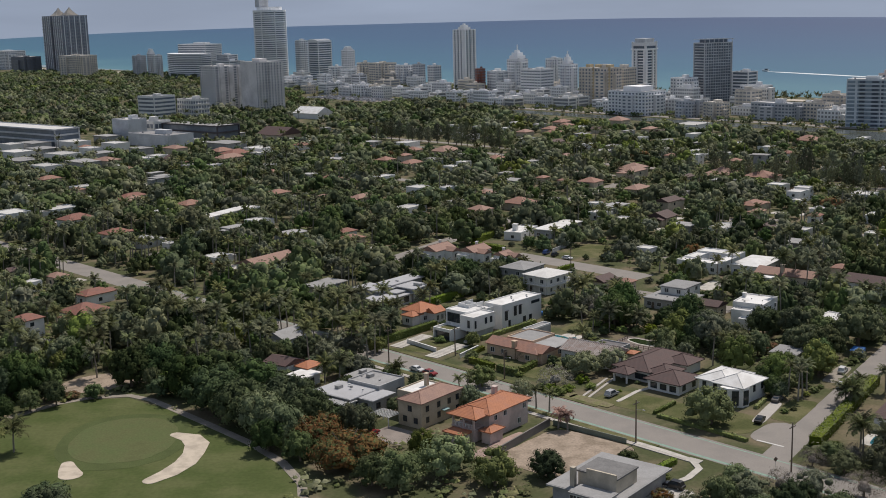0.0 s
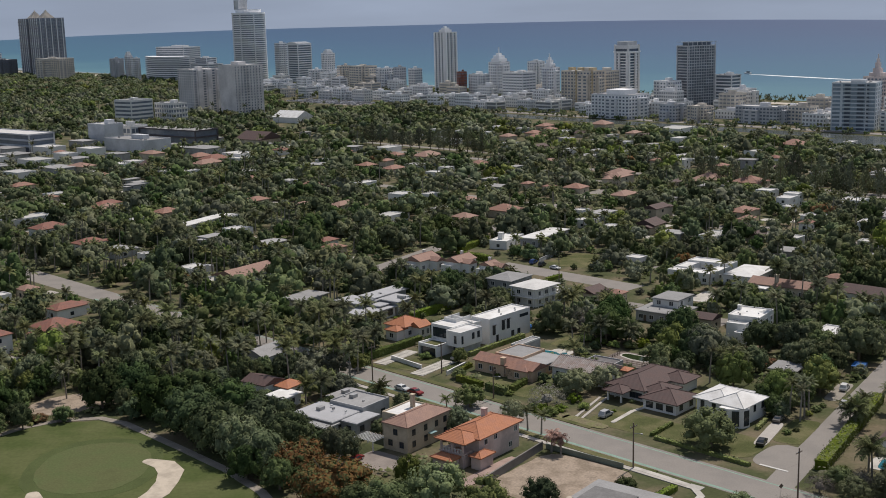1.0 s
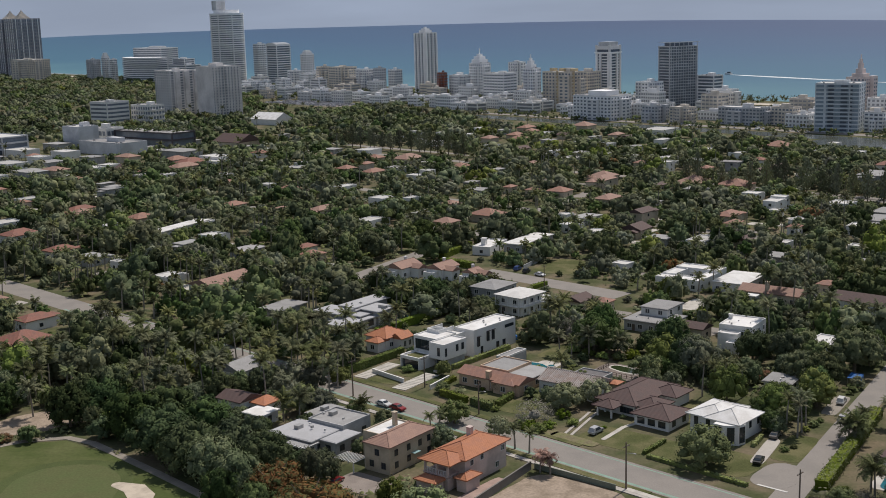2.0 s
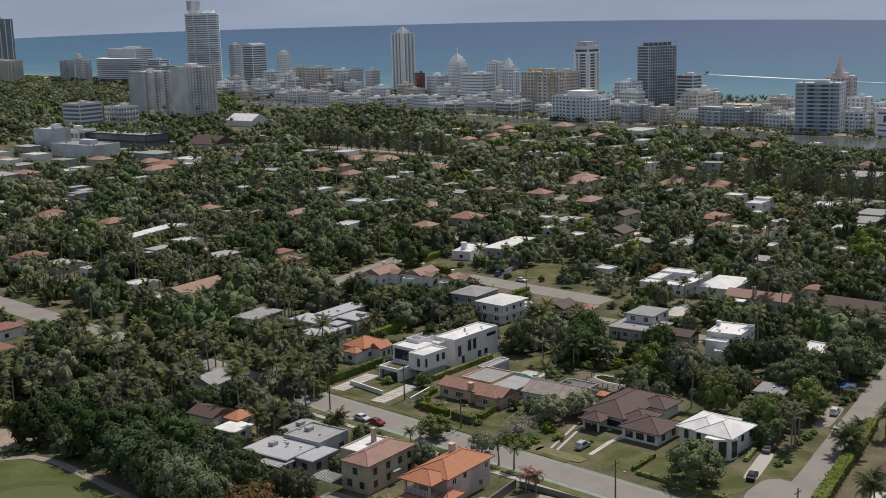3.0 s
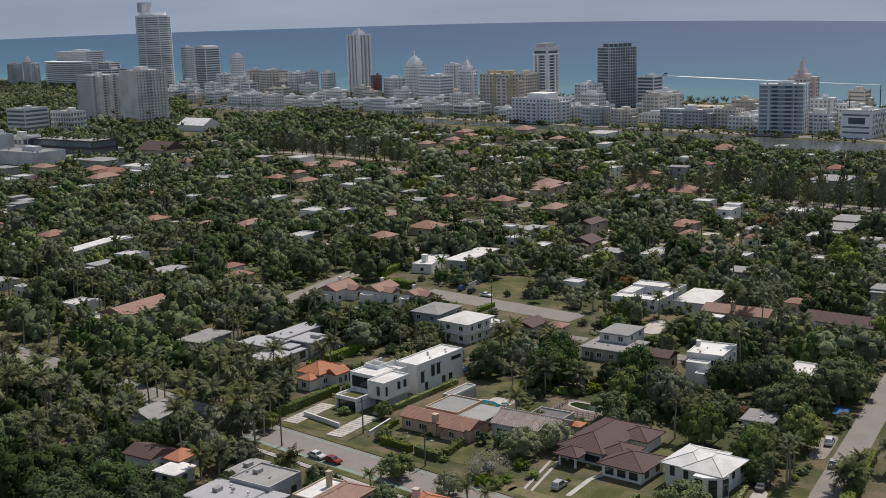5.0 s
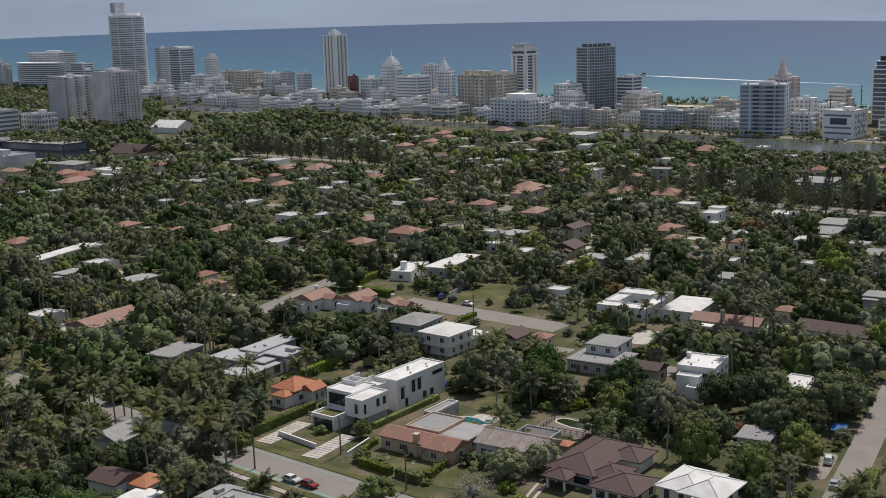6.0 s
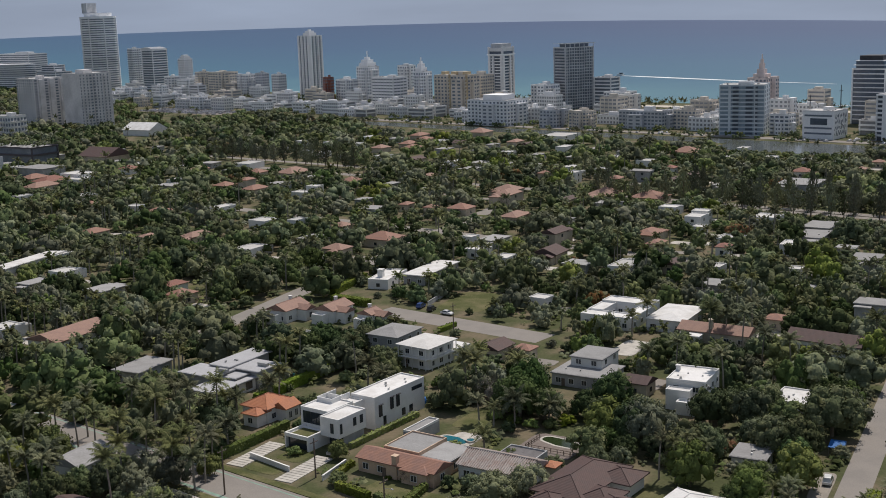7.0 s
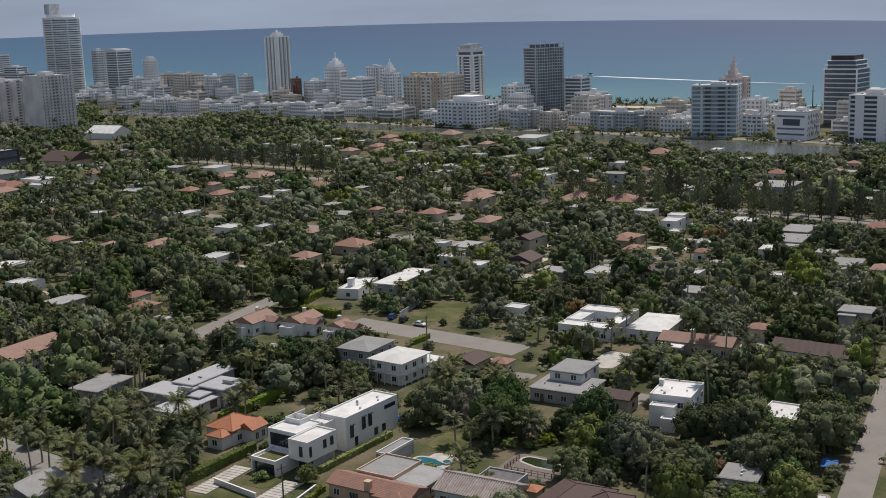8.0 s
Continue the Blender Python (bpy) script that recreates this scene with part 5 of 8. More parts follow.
def city_block(name, x, y, a, b, h, style, label, wall=None, rot=CITY, floor=3.4, bay=3.6, roof_box=True, glass=None, pier=True, rail=0.36, balcony=None):
    """A building of several storeys: 'bands' (a slab and parapet at each storey), 'grid' (single windows) or 'strips' (window bands)."""
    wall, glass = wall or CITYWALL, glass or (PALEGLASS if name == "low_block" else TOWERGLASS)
    rng = random.Random(int(x + 3 * y))
    if balcony is None:
        balcony = name != "low_block" and rng.random() < 0.55
    root = thing(name, x, y, rot, label, "building")
    n = max(1, round(h / floor))
    fh = h / n
    core = bmesh.new()
    if style == "bands":
        bm_box(core, -a / 2 + 1.0, a / 2 - 1.0, -b / 2 + 1.0, b / 2 - 1.0, -0.3, h)
        part("glazed_core", core, glass, root)
        me = box_mesh("balcony", -a / 2, a / 2, -b / 2, b / 2, -0.2, min(1.15, fh * rail), wall)
        for k in range(1, n):
            piece("balcony", me, root, pose(0, 0, k * fh))
        fin = box_mesh("pier", -0.5, 0.5, -0.5, 0.5, 0, h, wall)
        for sx in (-1, 1):
            for sy in (-1, 1):
                piece("pier", fin, root, pose(sx * (a / 2 - 0.6), sy * (b / 2 - 0.6), 0))
    else:
        bm_box(core, -a / 2, a / 2, -b / 2, b / 2, -0.3, h)
        part("wall", core, wall, root)
        if style == "strips":
            bm = bmesh.new()
            bm_box(bm, -a / 2 + 0.8, a / 2 - 0.8, -b / 2 - 0.06, b / 2 + 0.06, 1.0, fh * 0.72)
            bm_box(bm, -a / 2 - 0.06, a / 2 + 0.06, -b / 2 + 0.8, b / 2 - 0.8, 1.0, fh * 0.72)
            me = mesh_of("window_band", bm, glass)
            for k in range(n):
                piece("window_band", me, root, pose(0, 0, k * fh))
            # pale piers break the bands into bays
            if pier:
                for length, turn, out in ((b, 90, a), (a, 0, b)):
                    m = max(2, round(length / 5))
                    bm = bmesh.new()
                    rim = []
                    for k in range(m + 1):
                        q = (k / m - 0.5) * (length - 1.2)
                        rim += [(q - 0.45, h - 0.5), (q - 0.45, 0), (q + 0.45, 0), (q + 0.45, h - 0.5)]
                    rim[0] = (rim[0][0], h)
                    rim[-1] = (rim[-1][0], h)
                    face = bm.faces.new([bm.verts.new((px, -out / 2 - 0.15, pz)) for px, pz in rim])
                    back = bmesh.ops.extrude_face_region(bm, geom=[face])
                    for v in back["geom"]:
                        if isinstance(v, bmesh.types.BMVert):
                            v.co.y += 0.35
                    bmesh.ops.recalc_face_normals(bm, faces=bm.faces)
                    part("pier_frame", bm, wall, root).matrix_basis = pose(0, 0, 0, 0, 0, -turn)
        elif style == "grid":
            # small windows on the two sides towards the gardens, with balconies before some of them
            na, nb = max(2, round(a / bay)), max(2, round(b / bay))
            wide = rng.uniform(0.24, 0.34)
            rows, rails = bmesh.new(), bmesh.new()
            for k in range(n):
                z = k * fh
                for i in range(na):
                    q, w = (i + 0.5) / na * a - a / 2, a / na * wide
                    bm_box(rows, q - w, q + w, -b / 2 - 0.07, -b / 2 + 0.07, z + 0.8, z + fh * 0.76)
                    if balcony and k and i % 3 != 2:
                        bm_box(rails, q - w * 1.35, q + w * 1.35, -b / 2 - 1.1, -b / 2, z - 0.15, z + 0.95)
                for i in range(nb):
                    q, w = (i + 0.5) / nb * b - b / 2, b / nb * wide
                    bm_box(rows, -a / 2 - 0.07, -a / 2 + 0.07, q - w, q + w, z + 0.8, z + fh * 0.76)
                    if balcony and k and i % 3 != 1:
                        bm_box(rails, -a / 2 - 1.1, -a / 2, q - w * 1.35, q + w * 1.35, z - 0.15, z + 0.95)
            tagged(part("glazing", rows, glass, root), kind="stuff")
            if balcony:
                tagged(part("balcony_tier", rails, wall, root), kind="stuff")
            else:
                rails.free()
    if name in ("low_block", "hotel", "apartment_block") and style in ("grid", "strips") and h < 45 and rng.random() < 0.8:
        # lower or higher wings step forward of the fronts
        for turn, length, out in ((0, a, b), (-90, b, a))[:1 if name == "low_block" else 2]:
            w, d, q = length * rng.uniform(0.14, 0.24), rng.uniform(1.6, 4.0), length * rng.uniform(-0.24, 0.24)
            m = max(1, n + rng.choice((-2, -1, -1, 0)))
            top = m * fh + (0.5 if m < n else 1.6)
            bm = bmesh.new()
            bm_box(bm, q - w, q + w, -out / 2 - d, -out / 2 + 1.5, -0.2, top)
            wing = part("wing", bm, wall, root)
            bm = bmesh.new()
            for k in range(m):
                for i in (-1, 1):
                    bm_box(bm, q + i * w * 0.48 - w * 0.26, q + i * w * 0.48 + w * 0.26, -out / 2 - d - 0.07, -out / 2 - d + 0.07, k * fh + 0.9, k * fh + fh * 0.76)
            tagged(part("glazing", bm, glass, wing), kind="stuff")
            wing.matrix_basis = pose(0, 0, 0, 0, 0, turn)
    bm = bmesh.new()
    bm_box(bm, -a / 2 + 0.35, a / 2 - 0.35, -b / 2 + 0.35, b / 2 - 0.35, h, h + 0.25)
    part("roof", bm, ROOFGREY if rng.random() < 0.4 else ROOFDULL, root)
    bm = bmesh.new()
    for sx in (-1, 1):
        bm_box(bm, sx * (a / 2 - 0.17) - 0.18, sx * (a / 2 - 0.17) + 0.18, -b / 2 - 0.01, b / 2 + 0.01, h - 0.1, h + 0.9)
        bm_box(bm, -a / 2 + 0.34, a / 2 - 0.34, sx * (b / 2 - 0.17) - 0.18, sx * (b / 2 - 0.17) + 0.18, h - 0.1, h + 0.9)
    part("parapet", bm, wall, root)
    if roof_box:
        bm = bmesh.new()
        u = rng.uniform(-0.25, 0.1)
        bm_box(bm, a * u, a * (u + rng.uniform(0.15, 0.35)), -b * 0.2, b * rng.uniform(-0.05, 0.25), h + 0.25, h + 0.9 + rng.uniform(1.6, 3.2))
        part("roof_plant", bm, wall, root)
        for k in range(3):
            px, py, w = rng.uniform(-0.4, 0.36) * a, rng.choice((-0.42, -0.3, 0.28, 0.36)) * b, rng.uniform(0.7, 1.6)
            piece("roof_unit", ROOF_UNIT, root, pose(px, py, h + 0.25) @ Matrix.Diagonal((w, w * 1.3, rng.uniform(0.6, 1.5), 1)))
    keep(x, y, 0.5 * max(a, b), h * 0.35)
    return root


def window_columns(root, a, b, h, floor, glass, left=(), right=(), low=0.25, high=0.8):
    """Upright columns of windows on the two sides towards the gardens: pairs of place and half width."""
    bm = bmesh.new()
    n = round(h / floor)
    for k in range(n):
        z0, z1 = (k + low) * h / n, (k + high) * h / n
        for q, w in left:
            bm_box(bm, -a / 2 - 0.08, -a / 2 + 0.08, q - w, q + w, z0, z1)
        for q, w in right:
            bm_box(bm, q - w, q + w, -b / 2 - 0.08, -b / 2 + 0.08, z0, z1)
    tagged(part("glazing", bm, glass, root), kind="stuff")


def spire(root, x, y, z, steps, material):
    """A stepped top: pairs of half width and height."""
    bm = bmesh.new()
    for s, dz in steps:
        bm_box(bm, x - s, x + s, y - s, y + s, z, z + dz)
        z += dz
    part("spire", bm, material, root)


# round-fronted tower with continuous balconies
T = thing("tower", -264, 1964, CITY, "tall white tower with rounded front and stacked balconies", "building")
pts = []
for k in range(28):
    t = 2 * math.pi * k / 28
    q = 1 / (abs(math.cos(t)) ** 3.2 + abs(math.sin(t)) ** 3.2) ** (1 / 3.2)
    pts.append((24 * q * math.cos(t), 24 * q * math.sin(t)))
bm = bmesh.new()
bm_poly(bm, [(0.93 * x, 0.93 * y) for x, y in pts], -0.3, 112)
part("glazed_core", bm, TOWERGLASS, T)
bm = bmesh.new()
bm_poly(bm, pts, -0.2, 1.8)
ring = mesh_of("balcony", bm, CITYWALL)
for k in range(1, 33):
    piece("balcony", ring, T, pose(0, 0, k * 3.35))
bm = bmesh.new()
bm_poly(bm, pts, 110.5, 114)
bm_poly(bm, [(0.75 * x, 0.75 * y) for x, y in pts], 114, 119)
part("crown", bm, CITYWALL, T)
bm = bmesh.new()
bm_box(bm, -14, 2, 6, 20, 119, 134)
for k in range(9):
    bm_box(bm, -14.5 + 2 * k, -13.8 + 2 * k, 5.5, 6, 114, 134)
part("roof_plant", bm, CITYGREY, T)
pier = box_mesh("pier", -0.7, 0.7, -0.7, 0.7, 0, 112, CITYWALL)
for k in range(0, 28, 4):
    piece("pier", pier, T, pose(pts[k][0] * 0.98, pts[k][1] * 0.98, 0))

# curved hotel with ribbon balconies, wings behind
city_block("hotel", -554, 2262, 18, 22, 38, "grid", "grey hotel wing with window grid", CITYGREY)
T = city_block("hotel", -528, 2247, 11, 11, 42, "grid", "white hotel stair tower with pointed top")
spire(T, 0, 0, 42, ((5, 3), (4, 3), (3, 3)), CITYWALL)
city_block("hotel", -508, 2215, 12, 12, 39, "grid", "white hotel wing with small windows")
T = thing("hotel", -443, 2146, CITY, "long curved white hotel with ribbon balconies", "building")
outer = [(-16 + 14 * (k / 12 - 0.5) ** 2 * 4, -62 + 124 * k / 12) for k in range(13)]
inner = [(x + 18, y) for x, y in outer]
bm = bmesh.new()
bm_poly(bm, inner + outer[::-1], -0.3, 41)
bmesh.ops.recalc_face_normals(bm, faces=bm.faces)
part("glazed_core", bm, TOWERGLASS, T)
bm = bmesh.new()
bm_poly(bm, [(x + 1, y * 1.01) for x, y in inner] + [(x - 1.2, y * 1.01) for x, y in outer[::-1]], 0, 1.7)
bmesh.ops.recalc_face_normals(bm, faces=bm.faces)
me = mesh_of("balcony", bm, CITYWALL)
for k in range(13):
    piece("balcony", me, T, pose(0, 0, 2 + 3.3 * k))
city_block("hotel", -424, 2185, 34, 100, 58, "strips", "tall rear hotel wing with pale bands", pier=False)
city_block("hotel", -355, 2073, 30, 60, 30, "bands", "stepped hotel wing with balconies")
city_block("hotel", -358, 2085, 20, 40, 40, "bands", "stepped hotel wing with balconies")

T = city_block("twin_tower", -815, 2640, 58, 46, 118, "grid", "dark ribbed tower with pale pyramid top", mat("dark_tower_render", (0.3, 0.3, 0.33), 0.7, amount=0.2, big=0.05, small=0.5), bay=5, floor=6.8, roof_box=False)
spire(T, 0, 0, 118.9, ((13, 2), (11, 2), (9, 2), (7, 2.5), (5, 2.5), (3, 3), (1.2, 3)), CITYTAN)
T2 = copy_thing(T, pose(-775, 2585, 0, 0, 0, CITY))
fin = box_mesh("pier", -1.0, 1.0, -0.8, 0.8, 0, 118, CITYWALL)
for tw in (T, T2):
    for k in range(5):
        piece("pier", fin, tw, pose(-29, -20 + 10 * k, 0))
        piece("pier", fin, tw, pose(-24 + 12 * k, -23, 0, 0, 0, 90))
city_block("hotel", -902, 2661, 38, 76, 32, "grid", "dark hotel slab with vertical ribs", mat("dark_slab_render", (0.17, 0.18, 0.2), 0.7, amount=0.2))
city_block("hotel", -1011, 2854, 50, 100, 42, "strips", "pale hotel behind the towers")
city_block("apartment_block", -690, 2332, 45, 74, 40, "grid", "sand-coloured apartment block with balconies", CITYTAN)

# mid-beach hotels
T = city_block("hotel", -211, 1932, 15, 13, 64, "grid", "narrow white hotel fin")
T = city_block("hotel", -176, 1874, 26, 28, 62, "bands", "white hotel with curved roof and balconies")
bm = bmesh.new()
for k in range(8):
    bm_box(bm, -13, 13, -14 + 3.5 * k, -10.5 + 3.5 * k, 62.5, 63.5 + 3.5 * math.sin(math.pi * (k + 1) / 10))
part("curved_roof", bm, CITYWALL, T)
T = city_block("hotel", -127, 1800, 14, 15, 50, "grid", "white art deco hotel with stepped top")
spire(T, 0, 0, 51, ((5, 3), (3.5, 2)), CITYWALL)
city_block("hotel", -143, 1758, 15, 16, 28, "strips", "low white hotel with window bands")
city_block("apartment_block", -101, 1739, 14, 14, 33, "grid", "sand-coloured apartment block near the beach", CITYTAN)
city_block("apartment_block", -71, 1687, 22, 36, 34, "strips", "tan apartment block with long balconies", CITYTAN)
city_block("apartment_block", -39, 1634, 16, 17, 32, "grid", "pale apartment block with window grid")
city_block("apartment_block", -19, 1625, 12, 13, 33, "grid", "pale grey apartment block", CITYGREY)
city_block("apartment_block", 2, 1618, 13, 14, 31, "grid", "small white apartment block by the beach")
T = city_block("tower", 44, 1627, 22, 22, 78, "plain", "slender white tower with rows of balconies", roof_box=False)
window_columns(T, 22, 22, 78, 3.0, BLUEGLASS, ((-6.2, 1.5), (0, 1.5), (6.2, 1.5), (10.2, 0.5)), ((-6.2, 1.5), (0, 1.5), (6.2, 1.5)), 0.15, 0.85)
me = box_mesh("pier", -1.1, 1.1, -0.9, 0.9, 0, 78, CITYWALL)
for q in (-9, -3.4, 3.4, 9):
    piece("pier", me, T, pose(q, -11.4, 0))
    piece("pier", me, T, pose(-11.4, q, 0, 0, 0, 90))
spire(T, 0, 0, 79, ((6, 3), (4, 2.5), (1.5, 2)), CITYWALL)
city_block("hotel", 59, 1486, 9, 9, 31, "grid", "narrow dark red hotel wing", BRICKRED)
city_block("hotel", 80, 1476, 12, 25, 28, "grid", "long white hotel with roof terrace")
T = city_block("hotel", 105, 1477, 17, 20, 42, "grid", "white art deco hotel with stepped top and mast")
spire(T, 0, 0, 43, ((7, 4), (5, 3.5), (2.5, 3), (0.4, 7)), CITYWALL)
city_block("hotel", 122, 1394, 22, 33, 33, "strips", "white hotel with dark balcony bands")
city_block("hotel", 150, 1470, 15, 15, 42, "grid", "white hotel with plain side wall")
T = city_block("hotel", 158, 1383, 14, 15, 38, "grid", "white art deco hotel with finned spire")
spire(T, 0, 2, 39, ((4.5, 4), (3, 4), (1.4, 3), (0.4, 4)), CITYWALL)
OCHRE = mat("faded_ochre_render", (0.6, 0.48, 0.31), 0.85, amount=0.15, big=0.1, small=1)
T = city_block("apartment_block", 180, 1280, 19, 45, 38, "grid", "cream apartment block with ochre piers", CITYTAN, bay=4.5)
me = box_mesh("pier", -0.4, 0.4, -1.2, 1.2, 0, 39.5, OCHRE)
for q in (-21.5, 1):
    piece("pier", me, T, pose(-9.6, q, 0))
bm = bmesh.new()
for q in (-14, 2, 15):
    bm_box(bm, -3, 3, q - 3, q + 3, 38.9, 42)
part("roof_plant", bm, OCHRE, T)
city_block("apartment_block", 208, 1307, 22, 22, 36, "grid", "ochre and cream apartment block wing", CITYTAN)
T = city_block("tower", 249, 1400, 21, 21, 52, "bands", "white tower with dark blue glass strips between pale piers", floor=3.3, glass=BLUEGLASS, rail=0.26, roof_box=False)
me = box_mesh("pier", -1.3, 1.3, -0.9, 0.9, 0, 52, CITYWALL)
for q in (-8.6, 3.2, 8.6):
    piece("pier", me, T, pose(q, -10.2, 0))
    piece("pier", me, T, pose(-10.2, q, 0, 0, 0, 90))
spire(T, 0, 0, 52.9, ((11.3, 1.2),), CITYWALL)
bm = bmesh.new()
bm_box(bm, -9.6, 9.6, -9.6, 9.6, 54.1, 57)
part("glazed_storey", bm, BLUEGLASS, T)
bm = bmesh.new()
bm_box(bm, -10.2, 10.2, -10.2, 10.2, 57, 61)
for sx, sy in ((-1, -1), (-1, 1), (1, -1), (1, 1)):
    bm_box(bm, sx * 9.6 - 1, sx * 9.6 + 1, sy * 9.6 - 1, sy * 9.6 + 1, 54.1, 62)
part("crown", bm, CITYWALL, T)
bm = bmesh.new()
bm_box(bm, -8, 8, -8, 8, 61, 65.5)
part("roof_plant", bm, CITYGREY, T)
SLABEDGE = mat("slab_edge_grey", (0.58, 0.6, 0.63), 0.7, amount=0.15, big=0.1, small=0.6)
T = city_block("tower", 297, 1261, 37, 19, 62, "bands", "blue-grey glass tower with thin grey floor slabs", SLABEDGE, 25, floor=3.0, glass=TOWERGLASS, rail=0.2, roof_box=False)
me = box_mesh("mullion", -0.18, 0.18, -0.3, 0.3, 0, 62, SLABEDGE)
for k in range(11):
    piece("mullion", me, T, pose(-16 + 3.2 * k, -9.3, 0))
me = box_mesh("balcony", -2.2, 0.2, -8.5, 4.0, 0, 1.0, SLABEDGE)
for k in range(1, 20):
    piece("balcony", me, T, pose(-18.3, 0, 62 / 21 * k))
bm = bmesh.new()
bm_box(bm, -13, 14, -6, 6, 62.2, 66)
part("roof_plant", bm, BLUEGLASS, T)
bm = bmesh.new()
for q in range(7):
    bm_box(bm, -18 + 6 * q, -17.6 + 6 * q, -10, 10, 66.2, 66.6)
    bm_box(bm, -18 + 6 * q, -17.6 + 6 * q, -9.4, -9.0, 62.2, 66.2)
bm_box(bm, -19.5, 21, -9.5, -9.1, 66.2, 66.7)
part("roof_pergola", bm, SLABEDGE, T)
T = city_block("apartment_block", 195, 1136, 30, 46, 22, "grid", "cream terraced apartment block with balconies", CITYWALL, floor=3.2, bay=4.2, balcony=True)
walls(T, 2, 0, 18, 22, 27, CITYWALL)
city_block("hotel", 263, 1242, 18, 22, 27, "grid", "white low hotel with tiled gable")
city_block("apartment_block", 330, 1256, 17, 21, 31, "bands", "white apartment block with dark balconies")
city_block("hotel", 327, 1198, 17, 27, 20, "grid", "white hotel near the beach")
city_block("apartment_block", 302, 1040, 16, 42, 14.5, "grid", "five-storey grey and white apartment block", CITYGREY, floor=2.9)
city_block("apartment_block", 333, 1021, 14, 21, 15, "grid", "five-storey cream apartment block", CITYTAN, floor=3)
city_block("apartment_block", 235, 1089, 15, 18, 14.5, "grid", "pale blue-grey apartment block", CITYGREY, floor=2.9)
city_block("apartment_block", 255, 1066, 15, 18, 14, "grid", "tan low apartment block near the canal", CITYTAN, floor=2.9)
PINKWALL = mat("faded_pink_render", (0.74, 0.64, 0.61), 0.85, amount=0.15, big=0.08, small=0.8)
PALEBLUE = mat("pale_blue_render", (0.66, 0.7, 0.73), 0.6, amount=0.15, big=0.08, small=0.8)
T = city_block("tower", 356, 960, 25, 34, 38, "plain", "pale blue apartment tower with glass balconies", PALEBLUE, 58)
window_columns(T, 25, 34, 38, 3.1, mat("blue_balcony_glass", (0.27, 0.34, 0.4), 0.2, amount=0.2, big=0.1, small=0.6, bump=0, spec=0.6), ((-14, 2.6), (-0.5, 8.8), (13.2, 3.0)), ((-9, 2), (0, 2), (9, 2)), 0.22, 0.85)
window_columns(T, 25.4, 34, 38, 3.1, BLUEGLASS, ((4.6, 2.2), (-5.5, 2.6), (-11, 0.9)), (), 0.3, 0.8)
me = box_mesh("balcony", -1.6, 0, -2.4, 2.4, 0, 0.9, PALEBLUE)
for k in range(1, 12):
    piece("balcony", me, T, pose(-12.5, 4.6, 38 / 12 * k))
T = city_block("hotel", 413, 1063, 18, 18, 36, "grid", "pale pink art deco tower with lattice spire", PINKWALL)
spire(T, 0, 0, 36.9, ((5.5, 3), (3.2, 4), (1.9, 5), (1.1, 3.5), (0.4, 4)), PINKWALL)
city_block("apartment_block", 381, 946, 11, 16, 15, "grid", "white low block beside the canal", floor=3)
T = city_block("cultural_building", 398, 910, 24, 24, 20, "plain", "white cube with irregular slanted window cuts")
rng = random.Random(4)
for k in range(40):
    bm = bmesh.new()
    w, hh = rng.uniform(0.25, 0.6), rng.uniform(1.6, 4.2)
    bm_box(bm, -w, w, -0.08, 0.08, -hh / 2, hh / 2)
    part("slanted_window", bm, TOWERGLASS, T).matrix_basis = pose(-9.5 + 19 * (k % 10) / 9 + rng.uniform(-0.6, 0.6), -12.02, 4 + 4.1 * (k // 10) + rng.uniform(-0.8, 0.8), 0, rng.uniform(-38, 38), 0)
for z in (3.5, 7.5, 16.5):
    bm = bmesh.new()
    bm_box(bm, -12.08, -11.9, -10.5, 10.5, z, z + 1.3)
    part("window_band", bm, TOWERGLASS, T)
bm = bmesh.new()
bm_box(bm, -12.1, -11.9, -7, 6, 10.5, 15.2)
part("loggia_glazing", bm, BLUEGLASS, T)
T = city_block("tower", 482, 997, 28, 28, 44, "bands", "dark glass tower with thin white balcony edges", floor=3.6, roof_box=False, glass=BLUEGLASS, rail=0.16)
bm = bmesh.new()
bm_box(bm, -11.5, 11.5, -11.5, 11.5, 44.1, 51)
part("glazed_storey", bm, BLUEGLASS, T)
bm = bmesh.new()
bm_box(bm, -13, 13, -13, 13, 47.2, 47.8)
bm_box(bm, -12, 12, -12, 12, 50.7, 51.2)
part("balcony", bm, CITYWALL, T)
bm = bmesh.new()
bm_box(bm, -9.5, 9.5, -9.5, 9.5, 51.2, 55)
part("roof_plant", bm, DARKMETAL, T)
T = city_block("apartment_block", 440, 876, 28, 28, 32, "bands", "white apartment block with stacked balconies", floor=3.1, glass=BLUEGLASS, rail=0.36)
me = box_mesh("wall_panel", -0.3, 0.3, -3.2, 3.2, 0, 32.6, CITYWALL)
for q in (-9.5, 6.0):
    piece("wall_panel", me, T, pose(-14, q, 0))
me = box_mesh("wall_panel", -3, 3, -0.3, 0.3, 0, 32.6, CITYWALL)
piece("wall_panel", me, T, pose(4, -14, 0))
for x, y, h in ((428, 1000, 25), (447, 985, 33)):
    m = thing("mast", x, y, 0, "tall thin dark mast near the beach", "mast")
    bm = bmesh.new()
    bm_tube(bm, (0, 0, 0), (0, 0, h), 0.6, 0.3)
    part("pole", bm, DARKMETAL, m)
    bm = bmesh.new()
    bm_box(bm, -1.4, 1.4, -0.2, 0.2, h - 5, h - 4.6)
    part("crossarm", bm, DARKMETAL, m)

